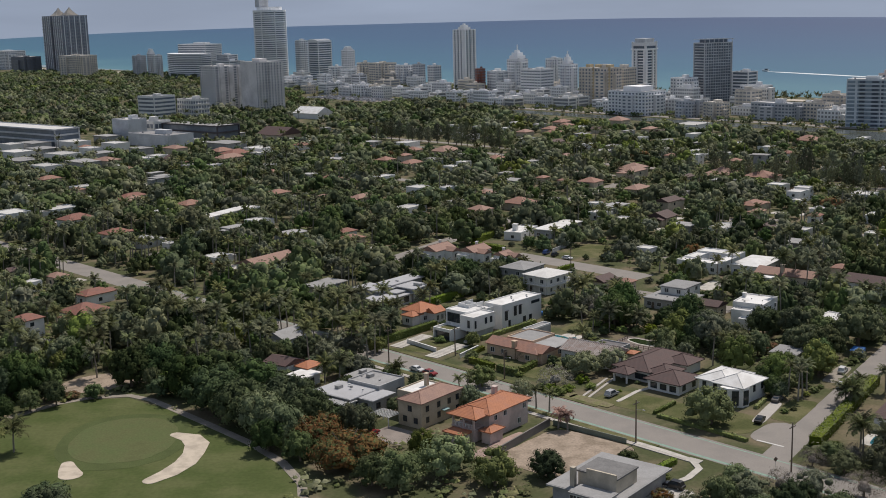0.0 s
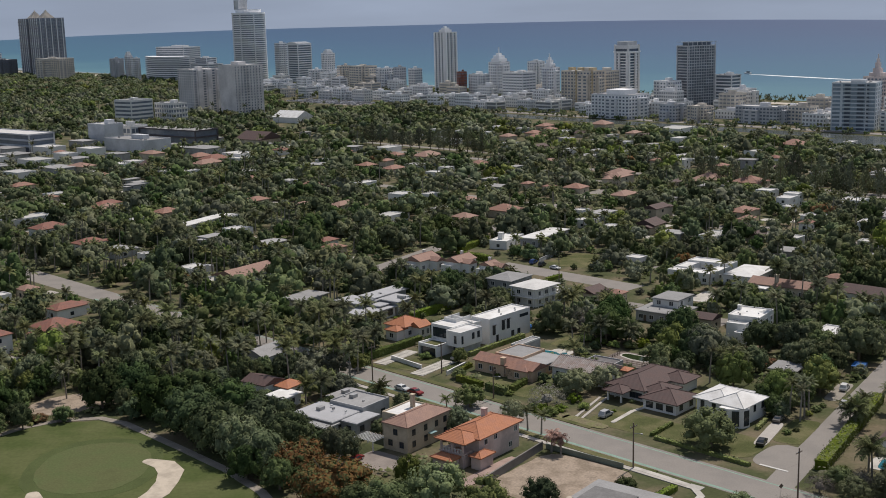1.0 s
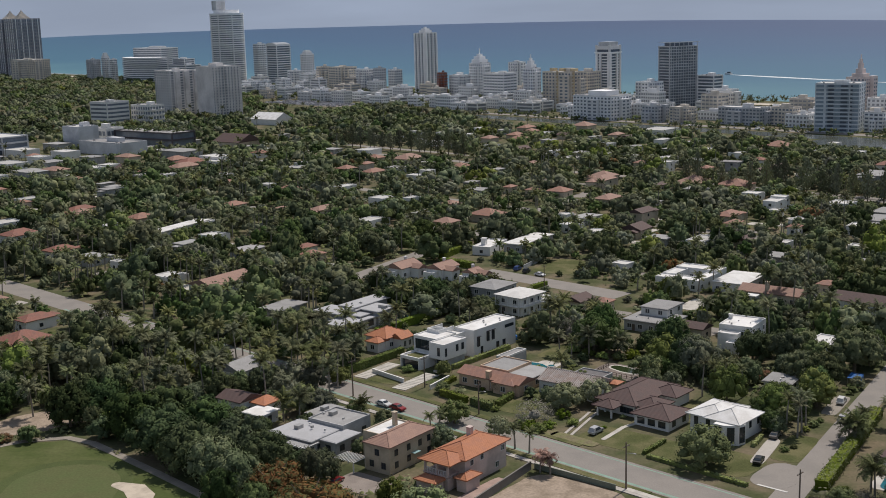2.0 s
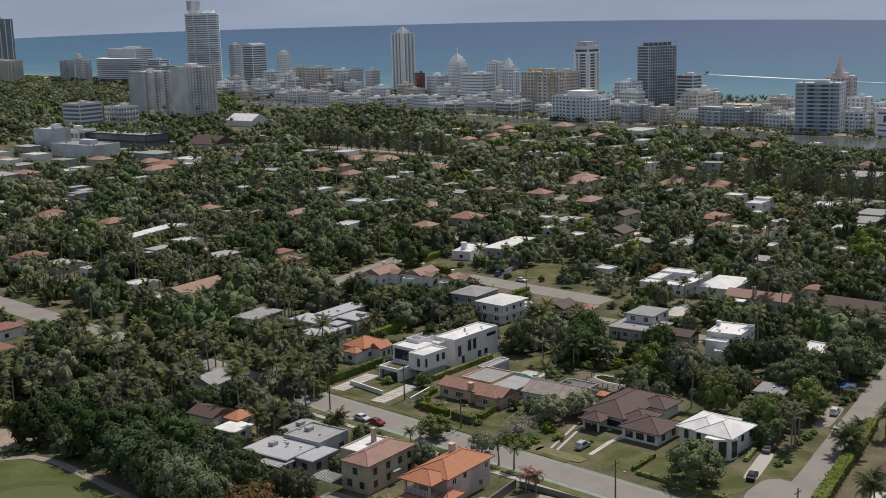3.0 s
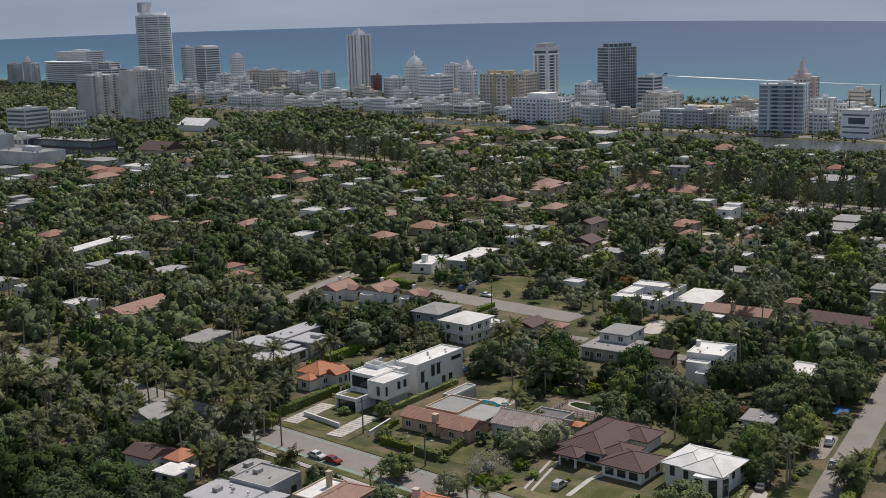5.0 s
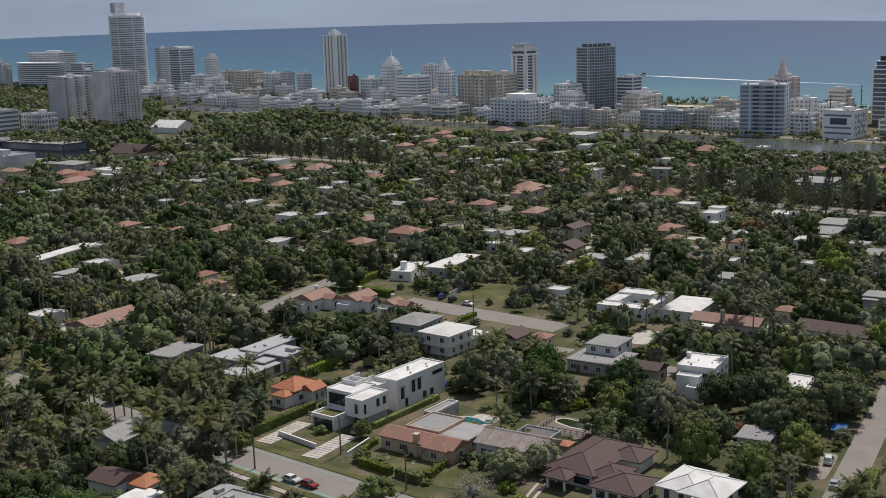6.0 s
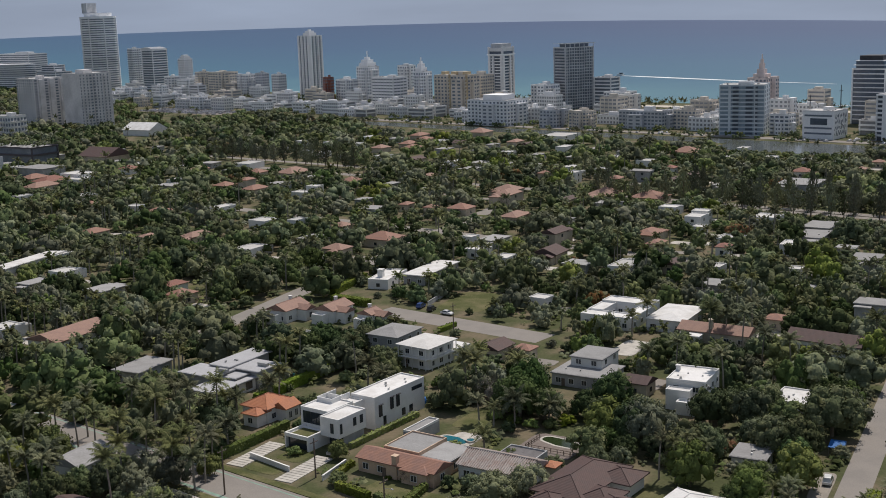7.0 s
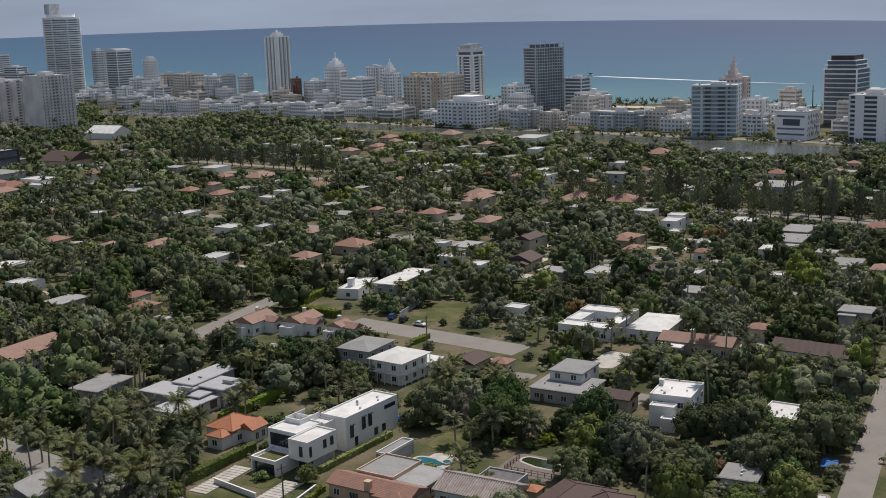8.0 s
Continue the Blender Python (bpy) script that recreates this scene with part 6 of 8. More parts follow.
# blocks inland on the left
SLABWALL = mat("grey_beige_render", (0.74, 0.71, 0.7), 0.85, amount=0.2, big=0.06, small=0.6)
T = city_block("apartment_slab", -241, 1356, 36, 34, 48, "plain", "pale grey high apartment block with stepped front", SLABWALL)
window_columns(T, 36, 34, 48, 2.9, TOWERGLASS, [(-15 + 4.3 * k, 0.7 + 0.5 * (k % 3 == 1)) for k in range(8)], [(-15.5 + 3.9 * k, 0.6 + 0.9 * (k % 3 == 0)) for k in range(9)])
me = box_mesh("bay", -2.6, 2.6, -0.9, 0.9, 0, 47.5, SLABWALL)
for q in (-9.6, 2.1, 13.8):
    piece("bay", me, T, pose(q, -17.8, 0))
T = city_block("apartment_slab", -188, 1309, 33, 36, 53, "plain", "pale slab block with blank end wall and balconies", SLABWALL)
window_columns(T, 33, 36, 53, 2.9, TOWERGLASS, ((-16.2, 0.8),), [(-14 + 3.8 * k, 0.62 + 0.5 * (k in (2, 3))) for k in range(8)])
me = box_mesh("balcony", -1.5, 1.5, -1.2, 0.1, -0.15, 1.05, SLABWALL)
for k in range(1, 18):
    for q in (-14.0, -2.6, 8.8):
        piece("balcony", me, T, pose(q, -18, 2.944 * k))
T = city_block("office_block", -286, 1224, 27, 27, 24, "strips", "white office block with dark window bands", WHITE, 50, 4.0, pier=False)
city_block("office_block", -251, 1236, 18, 30, 19, "grid", "white low office block with square windows", WHITE, 50, 4.5)
T = city_block("parking_garage", -352, 1012, 24, 130, 14, "bands", "long white parking garage with open decks", CITYGREY, 50, 4.4, roof_box=False, pier=False)
city_block("commercial_building", -263, 1018, 19, 23, 17, "plain", "grey windowless commercial block", CITYGREY, 50, 17)
city_block("commercial_building", -247, 1043, 18, 21, 13, "strips", "pale commercial block with one window band", WHITE, 50, 6.5)
city_block("commercial_building", -224, 962, 25, 53, 9, "plain", "long pale windowless commercial building", CITYGREY, 50, 10)
city_block("commercial_building", -203, 1021, 25, 75, 11, "bands", "dark low building with roof parking", mat("dark_fascia", (0.1, 0.09, 0.1), 0.8), 50, 5.5, roof_box=False)
# low and middling blocks between the canal and the beach
rng = random.Random(11)
LOW_LABEL = {"grid": "pale low-rise apartment block with rows of windows", "strips": "pale low-rise apartment block with window bands", "bands": "low-rise apartment block with open balcony decks"}
CITYFEET = [q for q in FOOTPRINTS if q[0] * 0.766 + q[1] * 0.643 > 850]
for s in range(-420, 1500, 26):
    for n in (898, 924, 952, 982, 1014, 1044):
        if rng.random() < 0.22 or (n > 990 and (540 < s < 800 or rng.random() < 0.3)):
            continue
        x, y = land_point(n + rng.uniform(-8, 8), s + rng.uniform(-8, 8))
        if any((x - q[0]) ** 2 + (y - q[1]) ** 2 < (q[2] + 9) ** 2 for q in CITYFEET):
            continue
        hh = rng.choice((7, 7, 10.2, 10.2, 13.6)) if n < 940 else rng.choice((7, 10.2, 10.2, 13.6, 17, 20.4)) if n < 1000 else rng.choice((10.2, 13.6, 17, 20.4, 24))
        a, b = rng.uniform(10, 17), rng.uniform(13, 24)
        style, wall = rng.choice(("grid", "grid", "grid", "strips", "bands")), rng.choice((CITYWALL, CITYWALL, CITYWALL, CITYTAN, CITYWALL, WHITE))
        city_block("low_block", x, y, a, b, hh, style, LOW_LABEL[style], wall, CITY + rng.uniform(-3, 3), 3.4, rng.uniform(2.8, 3.8), pier=rng.random() < 0.4)
        CITYFEET.append((x, y, 0.5 * max(a, b), 0))

# car park inland of the low blocks, with its cars
PX, PY = land_point(862, 1186)
patch("car_park", PX, PY, CITY, 40, 152, 0.06, ASPHALT, "grey asphalt car park before the beach hotels", "car park", power=8)
keep_rect(PX, PY, CITY, 36, 148, 0)
rng = random.Random(21)
bm = bmesh.new()
for row in range(5):
    for k in range(46):
        if rng.random() < 0.28:
            continue
        q, w = -72 + 3.15 * k + rng.uniform(-0.2, 0.2), -16 + 8 * row + rng.uniform(-0.4, 0.4)
        tall = rng.uniform(0, 0.4)
        bm_poly(bm, [(w - 2.2, q - 0.88), (w + 2.2, q - 0.88), (w + 2.2, q + 0.88), (w - 2.2, q + 0.88)], 0.3, 0.95)
        bm_poly(bm, [(w - 1.4, q - 0.75), (w + 1.1, q - 0.75), (w + 1.1, q + 0.75), (w - 1.4, q + 0.75)], 0.95, 1.4 + tall)
cars = new("parked_cars", mesh_of("parked_cars", bm, mat("assorted_car_paint", (0.42, 0.42, 0.44), 0.35, amount=0.1, island=0.9, bump=0, spec=0.5)))
cars.matrix_world = pose(PX, PY, 0, 0, 0, CITY)
tagged(cars, "rows of parked cars in white, grey and dark paint", "cars", "", "stuff")

# motor boat with its wake
B = thing("motor_boat", 519, 1850, 120, "small white motor boat at speed", "boat", z=0.6)
bm = bmesh.new()
bm_poly(bm, [(-6, -2), (4, -2), (8, 0), (4, 2), (-6, 2)], -0.6, 1.6)
part("hull", bm, WHITE, B)
bm = bmesh.new()
bm_box(bm, -3, 2, -1.3, 1.3, 1.6, 3.4)
part("cabin", bm, GLASS, B)
blob("boat_wake", [(520, 1842, 2), (532, 1812, 5), (560, 1740, 7.5), (600, 1640, 5.5), (640, 1550, 3), (680, 1470, 1.4)], -0.2, FOAM, "long white wake of foam on the sea", "wake")

# broken lines of surf along the beach
rng = random.Random(8)
for k in range(26):
    s = rng.uniform(150, 1500)
    n = rng.choice((1149, 1156, 1164)) + rng.uniform(-1, 1)
    length = rng.uniform(20, 60)
    blob("surf", [(*land_point(n + rng.uniform(-1.5, 1.5), s + length * i / 4), rng.uniform(0.8, 2.0)) for i in range(5)], 0.12, FOAM, "broken line of white surf at the beach", "surf")

# ---- trees ----
def ball(seed):
    """A lumpy ball of 24 faces."""
    rng = np.random.default_rng(seed)
    verts, faces, index = [], [], {}
    for ax in range(3):
        for s in (-1, 1):
            for i in (-1, 0):
                for j in (-1, 0):
                    q = []
                    for di, dj in ((0, 0), (1, 0), (1, 1), (0, 1)):
                        p = [0, 0, 0]
                        p[ax], p[(ax + 1) % 3], p[(ax + 2) % 3] = s, i + di, j + dj
                        p = tuple(p)
                        if p not in index:
                            index[p] = len(verts)
                            verts.append(np.array(p) / np.linalg.norm(p) * rng.uniform(0.82, 1.14))
                        q.append(index[p])
                    faces.append(q if s > 0 else q[::-1])
    return np.array(verts), np.array(faces)


BALLS = [ball(k) for k in range(8)]


def knob(seed, low=0.8, high=1.2):
    """A lump of nine faces, open below: a ring, a shoulder and a top."""
    rng = np.random.default_rng(seed)
    ring = [(math.cos(t), math.sin(t)) for t in (0, 1.57, 3.14, 4.71)]
    v = [(x * 0.95, y * 0.95, -0.5) for x, y in ring] + [(x, y, 0.25) for x, y in ring] + [(x * 0.5, y * 0.5, 0.9) for x, y in ring]
    v = np.array(v) * rng.uniform(low, high, (12, 1))
    f = [(4 * i + k, 4 * i + (k + 1) % 4, 4 * i + 4 + (k + 1) % 4, 4 * i + 4 + k) for i in (0, 1) for k in range(4)] + [(8, 9, 10, 11)]
    return v, np.array(f)


KNOBS = [knob(k) for k in range(8)]
ROUGH = [knob(50 + k, 0.55, 1.3) for k in range(8)]
# simpler lumps for the far woods: four sides and a top
CAPS = [(v[4:] * (1.05, 1.05, 1.0) - (0, 0, 0.25), np.array([(0, 1, 5, 4), (1, 2, 6, 5), (2, 3, 7, 6), (3, 0, 4, 7), (4, 5, 6, 7)])) for v, f in KNOBS]


def leaves_at(rng, pos, out, size, loose_by=0.4):
    """Diamond-shaped leaf clumps at the places pos, roughly facing out."""
    n = len(pos)
    nor = out + rng.normal(0, loose_by, (n, 3))
    nor /= np.linalg.norm(nor, axis=1)[:, None]
    a = np.cross(nor, rng.normal(0, 1, (n, 3)))
    a /= np.linalg.norm(a, axis=1)[:, None]
    b = np.cross(nor, a)
    s = size * rng.uniform(0.55, 1.25, (n, 1))
    k = rng.uniform(0.5, 0.9, (n, 1))
    v = np.stack([pos - a * s, pos - b * s * k + nor * s * 0.12, pos + a * s, pos + b * s * k + nor * s * 0.12], 1)
    return loose(v)


def crown(seed, lobes, per, leaf, flat=0.85, size=0.34, fill=KNOBS, ragged=0.1, airy=0.0, core=True, thick=0.85, toss=0.32):
    """A crown one metre in radius, its base at z = 0: lobes heaped over a dome, each a lump covered in leaf clumps, with gaps and an uneven outline."""
    rng = np.random.default_rng(seed)
    out = []
    mid = np.array([0, 0, 0.5 * flat])
    reach = np.array([0.72, 0.72, 0.64 * flat])
    skew = rng.uniform(0.84, 1.14, 8)
    for k in range(lobes):
        z = 1 - 1.42 * (k + 0.5) / lobes
        t = 2.4 * k + rng.uniform(-0.45, 0.45)
        q = math.sqrt(1 - z * z) if abs(z) < 1 else 0
        d0 = np.array([q * math.cos(t), q * math.sin(t), z])
        c = mid + d0 * reach * skew[int(t / 0.7854) % 8] * rng.uniform(0.88, 1.07)
        r = size * rng.uniform(0.72, 1.3)
        d = rng.normal(0, 1, (per, 3))
        d /= np.linalg.norm(d, axis=1)[:, None]
        d += d0 * 0.8 + np.array([0, 0, 0.3])
        d /= np.linalg.norm(d, axis=1)[:, None]
        pos = c + d * r * np.array([1, 1, 0.85]) * (1.0 + rng.normal(0, ragged, (per, 1)))
        out.append(leaves_at(rng, pos, d + d0 * 0.4, leaf * rng.uniform(0.85, 1.15), toss))
        if fill and rng.random() >= airy:
            bv, bf = fill[int(rng.integers(8))]
            w = rng.uniform(0, 6)
            turn = np.array([[math.cos(w), -math.sin(w), 0], [math.sin(w), math.cos(w), 0], [0, 0, 1]])
            out.append((c + bv @ turn.T * r * thick * np.array([1, 1, 0.78]), bf))
    if fill and core:
        bv, bf = fill[int(rng.integers(8))]
        out.append((mid + bv * reach * (0.8 - 0.3 * airy), bf))
    return together(out)


def palm_crown(seed, fronds, steps, length=1.0, width=0.4, droop=1.0):
    """Arching fronds of paired leaflets, for a frond length of about one metre."""
    rng = np.random.default_rng(seed)
    out = []
    for k in range(fronds):
        az = 2.4 * k + rng.uniform(-0.3, 0.3)
        el = 1.3 - 1.6 * (k / fronds) + rng.uniform(-0.15, 0.15)
        L = length * rng.uniform(0.85, 1.12)
        d = np.array([math.cos(az), math.sin(az), 0])
        side = np.array([-math.sin(az), math.cos(az), 0])
        p, a, pts = np.zeros(3), el, []
        for i in range(steps + 1):
            pts.append((p.copy(), a))
            p = p + (d * math.cos(a) + np.array([0, 0, math.sin(a)])) * L / steps
            a -= droop * (0.55 + 1.3 * i / steps) / steps * 1.5
        for i in range(steps):
            (p0, a0), (p1, a1) = pts[i], pts[i + 1]
            reach = L * 0.24 * math.sin(math.pi * (0.18 + 0.78 * (i + 0.5) / steps))
            for s in (-1, 1):
                tip = (p0 + p1) / 2 + side * s * reach + d * reach * 0.5 - np.array([0, 0, reach * rng.uniform(0.25, 0.8)])
                mid0, mid1 = p0, p1
                out.append(np.stack([mid0, mid1, tip + (p1 - p0) * width, tip - (p1 - p0) * 0.2]))
    return loose(np.concatenate(out))


def trunk_quads(h, r, lean=0.0, sides=6, steps=3, seed=0):
    out = []
    ring = lambda z: np.array([[lean * (z / h) ** 2 * h + r * (1.25 - 0.5 * z / h) * math.cos(2 * math.pi * k / sides), r * (1.25 - 0.5 * z / h) * math.sin(2 * math.pi * k / sides), z] for k in range(sides)])
    for i in range(steps):
        a, b = ring(h * i / steps - (0.3 if i == 0 else 0)), ring(h * (i + 1) / steps)
        for k in range(sides):
            out.append(np.stack([a[k], a[(k + 1) % sides], b[(k + 1) % sides], b[k]]))
    return loose(np.concatenate(out))


def limb_quads(seed, h, r):
    """A forked trunk: a stem and four limbs that lean out under the crown."""
    rng = np.random.default_rng(seed)
    out = [trunk_quads(h * 0.6, r, 0.03)[0]]
    for k in range(4):
        az = 1.57 * k + rng.uniform(-0.5, 0.5)
        p0 = np.array([0, 0, h * rng.uniform(0.35, 0.55)])
        p1 = p0 + np.array([math.cos(az) * h * 0.42, math.sin(az) * h * 0.42, h * 0.5])
        s = np.array([-math.sin(az), math.cos(az), 0])
        u = np.array([math.cos(az), math.sin(az), -0.8])
        u /= np.linalg.norm(u)
        cs = [s, u, -s, -u]
        for i in range(4):
            out.append(np.stack([p0 + cs[i] * r * 0.5, p0 + cs[(i + 1) % 4] * r * 0.5, p1 + cs[(i + 1) % 4] * r * 0.2, p1 + cs[i] * r * 0.2]))
    return loose(np.concatenate(out))


TREE_LABEL = {
    "ficus": ("tree", "broad dark green shade tree with dense crown"),
    "oak": ("tree", "rounded mid-green tree with uneven crown"),
    "lime": ("tree", "bright yellow-green leafy garden tree"),
    "olive": ("tree", "olive-grey tree with loose airy crown"),
    "flame": ("tree", "spreading flame tree with orange flowers"),
    "bare": ("tree", "grey twiggy tree with sparse leaves"),
    "bush": ("bush", "dense low green garden bush"),
    "casuarina": ("tree", "tall thin wispy tree with bare lower trunk"),
    "palm": ("palm", "coconut palm with arching green fronds"),
    "tall_palm": ("palm", "tall slender palm with small green crown"),
    "dead": ("palm", "palm with dry brown hanging fronds"),
}
PROTO = {}


def proto(species, variant, fine=False):
    """The meshes of a tree of unit size, made once for each variant."""
    key = (species, variant, fine)
    if key not in PROTO:
        sd = variant * 17 + len(species)
        if species in ("palm", "tall_palm", "dead"):
            c = palm_crown(sd, 19 if species != "tall_palm" else 15, 11, 1.15, 0.12, droop=0.72 if species != "dead" else 1.5)
            PROTO[key] = quads_mesh("crown", c, LEAF["dead" if species == "dead" else "palm"]), None
        elif species == "casuarina":
            rg = np.random.default_rng(sd)
            bits = []
            for k in range(13):
                z = 0.25 + 0.75 * k / 12
                w = 0.62 * math.sin(math.pi * (0.2 + 0.74 * (z - 0.25) / 0.75)) + 0.1
                d = rg.normal(0, 1, (42, 3))
                d /= np.linalg.norm(d, axis=1)[:, None]
                t = rg.uniform(0, 6.28)
                c = np.array([0.3 * w * math.cos(t), 0.3 * w * math.sin(t), z * 1.5])
                bits.append(leaves_at(rg, c + d * np.array([w, w, 0.16]) * rg.uniform(0.4, 1.35, (42, 1)), d, 0.085))
            PROTO[key] = quads_mesh("crown", together(bits), LEAF["olive"]), quads_mesh("trunk", trunk_quads(1.3, 0.05, 0.0, 6, 3), BARK)
        else:
            # lobes, leaves on each, leaf size, height, lobe size, raggedness, airiness
            shape = {"ficus": (36, 31, 0.05, 1.0, 0.25, 0.1, 0.0), "oak": (34, 32, 0.05, 1.05, 0.26, 0.11, 0.1), "lime": (30, 33, 0.054, 1.12, 0.27, 0.12, 0.1), "olive": (34, 36, 0.042, 1.0, 0.25, 0.18, 0.35), "flame": (36, 31, 0.05, 0.72, 0.25, 0.11, 0.1), "bare": (28, 50, 0.034, 0.85, 0.28, 0.24, 1.0), "bush": (10, 34, 0.1, 0.8, 0.4, 0.12, 0.0)}[species]
            per, leaf = (int(shape[1] * 1.6), shape[2] * 0.82) if fine else shape[1:3]
            c = crown(sd, shape[0], per, leaf, shape[3], shape[4], KNOBS, shape[5], shape[6], True, 0.72 if fine else 0.78)
            PROTO[key] = quads_mesh("crown", c, LEAF["hedge" if species == "bush" else species]), quads_mesh("trunk", limb_quads(sd, 1.0, 0.055), BARK)
    return PROTO[key]


PALM_TRUNKS = {}


def tree(x, y, species, height, radius, turn, variant, z=0.0):
    name, label = TREE_LABEL[species]
    root = thing("palm_tree" if name == "palm" else name, x, y, turn, label, name, "garden palms" if name == "palm" else "garden bushes" if name == "bush" else "garden trees", z)
    cm, tm = proto(species, variant, fine=y < 292 and species not in ("palm", "tall_palm", "dead", "casuarina", "bush"))
    if name == "palm":
        ht = round(height)
        if ht not in PALM_TRUNKS:
            PALM_TRUNKS[ht] = quads_mesh("trunk", trunk_quads(ht, 0.2, 0.06, 7, 6), PALEBARK)
        piece("trunk", PALM_TRUNKS[ht], root, Matrix.Identity(4))
        piece("crown", cm, root, pose(0.06 * ht, 0, ht) @ Matrix.Scale(radius, 4))
    elif species == "casuarina":
        piece("trunk", tm, root, Matrix.Diagonal((radius, radius, height * 0.7, 1)))
        piece("crown", cm, root, Matrix.Diagonal((radius, radius, height / 1.5, 1)))
    else:
        top = min(height * 0.95, 1.9 * radius)
        piece("trunk", tm, root, Matrix.Diagonal((radius, radius, height * 0.7, 1)))
        piece("crown", cm, root, pose(0, 0, height - top) @ Matrix.Diagonal((radius, radius, top / 1.5, 1)))
    return root


def clipped_hedge(x0, y0, x1, y1, width, height, label="clipped green garden hedge", key="hedge"):
    dx, dy = x1 - x0, y1 - y0
    n = math.hypot(dx, dy)
    rng = np.random.default_rng(int(x0 * 3 + y0))
    root = thing("hedge", x0, y0, math.degrees(math.atan2(dy, dx)), label, "hedge", "garden hedges")
    k = int(n * (width + 2 * height) * 7)
    f = rng.uniform(0, 1, (k, 3))
    side = rng.uniform(0, width + 2 * height, k)
    pos, out = np.zeros((k, 3)), np.zeros((k, 3))
    pos[:, 0] = f[:, 0] * n
    lo, hi = side < height, side > height + width
    mid = ~(lo | hi)
    pos[lo, 1], pos[lo, 2], out[lo, 1] = -width / 2, side[lo], -1
    pos[hi, 1], pos[hi, 2], out[hi, 1] = width / 2, side[hi] - height - width, 1
    pos[mid, 1], pos[mid, 2], out[mid, 2] = side[mid] - height - width / 2, height, 1
    pos += rng.normal(0, 0.07 * min(width, 2.6), (k, 3))
    bm = bmesh.new()
    bm_box(bm, 0.05, n - 0.05, -width / 2 + 0.08, width / 2 - 0.08, -0.1, height - 0.06)
    part("core", bm, LEAF[key], root)
    ob = new("foliage", quads_mesh("foliage", leaves_at(rng, pos, out, 0.26), LEAF[key]))
    ob.parent = root


# single trees that stand out
def lone_tree(x, y, sp, ht, rad):
    tree(x, y, sp, ht, rad, (x * 37 + y * 11) % 360, int(abs(x + y)) % 6)
    FOOTPRINTS.append((x, y, rad * 0.75, -1))


lone_tree(63.5, 264, "lime", 9.5, 6.6)
lone_tree(21.5, 234, "ficus", 7, 4.3)
lone_tree(-22, 243, "flame", 11.5, 9.0)
lone_tree(-30, 256, "flame", 11, 7.5)
lone_tree(0, 236, "lime", 9.5, 6.5)
lone_tree(-10, 230, "oak", 9, 6.5)
lone_tree(10, 230, "lime", 8, 5.5)
lone_tree(-16, 232, "oak", 8, 5)
lone_tree(-6, 249, "lime", 6.5, 3.2)
lone_tree(29.5, 296, "bare", 6.5, 5.5)
lone_tree(38.5, 306.5, "olive", 7.5, 5.2)
lone_tree(46.3, 309, "olive", 7.5, 4.8)
lone_tree(10, 298, "lime", 6, 4.0)
lone_tree(20, 287, "olive", 6, 3.5)
lone_tree(60.5, 218.5, "olive", 6.5, 5.2)
lone_tree(43.5, 220.5, "flame", 3, 2.6)
lone_tree(68, 222, "bare", 6, 4.0)
lone_tree(74, 219, "olive", 7, 4.5)
lone_tree(84.5, 232, "olive", 5.5, 4.0)
lone_tree(84, 219, "bare", 6.5, 4.5)
lone_tree(79, 236, "bare", 4.5, 3.2)
lone_tree(89, 238, "bare", 5, 3.4)
lone_tree(92, 230, "olive", 8, 4.6)
lone_tree(97, 241, "ficus", 6, 3.6)
lone_tree(100, 228, "oak", 8, 5)
lone_tree(95, 220, "olive", 8, 5)
lone_tree(117, 281, "lime", 6, 3.4)
lone_tree(106, 247, "oak", 6, 3.5)
lone_tree(-83, 226, "ficus", 5.5, 6.0)
lone_tree(-32.1, 334.7, "olive", 8, 5.5)
lone_tree(-26.6, 329.9, "olive", 7.5, 4.5)
lone_tree(-34.4, 326.1, "olive", 7, 4)
lone_tree(-19.3, 333.8, "lime", 5, 2.8)
lone_tree(79, 331.5, "olive", 12, 7)
lone_tree(76.7, 352.5, "ficus", 12, 5.5)
lone_tree(100.8, 299.4, "lime", 9.5, 5.4)
lone_tree(82.9, 318, "lime", 9.5, 5)
lone_tree(105, 335.4, "oak", 11, 5.2)
lone_tree(108, 315.8, "oak", 10, 6)
lone_tree(80, 306, "lime", 10, 5.0)
lone_tree(64, 327, "oak", 8, 4.8)
lone_tree(76, 334, "ficus", 11, 5.5)
lone_tree(54.5, 356, "ficus", 13, 6.2)
lone_tree(58, 362, "ficus", 14, 6.5)
lone_tree(59.5, 368.5, "olive", 12, 5.5)
lone_tree(49, 366, "bare", 9, 4.0)
lone_tree(70, 352, "ficus", 8, 4.5)
lone_tree(60, 353, "ficus", 9, 5.0)
lone_tree(52, 360, "ficus", 10, 4.5)
lone_tree(9, 338, "lime", 4.5, 2.4)
lone_tree(23, 321, "bare", 4, 1.8)
lone_tree(104, 318, "oak", 10, 6)
lone_tree(97, 340, "ficus", 10, 6)
lone_tree(112, 330, "oak", 9, 5.5)
lone_tree(-50, 274, "ficus", 13, 8.5)
lone_tree(-58, 284, "ficus", 13.5, 9)
lone_tree(-40, 276, "ficus", 13, 8)
lone_tree(-49, 289, "ficus", 13, 8)
lone_tree(-60, 301, "ficus", 13, 8)
lone_tree(-78, 311, "ficus", 12, 7)
lone_tree(-33, 270, "oak", 11, 6.5)
lone_tree(-44, 266, "oak", 12, 7)
lone_tree(-68, 297, "ficus", 13, 8)
lone_tree(-38, 258, "oak", 11, 6.5)
lone_tree(-41, 254, "ficus", 9, 4.6)
lone_tree(-33, 247.5, "ficus", 8, 4.6)
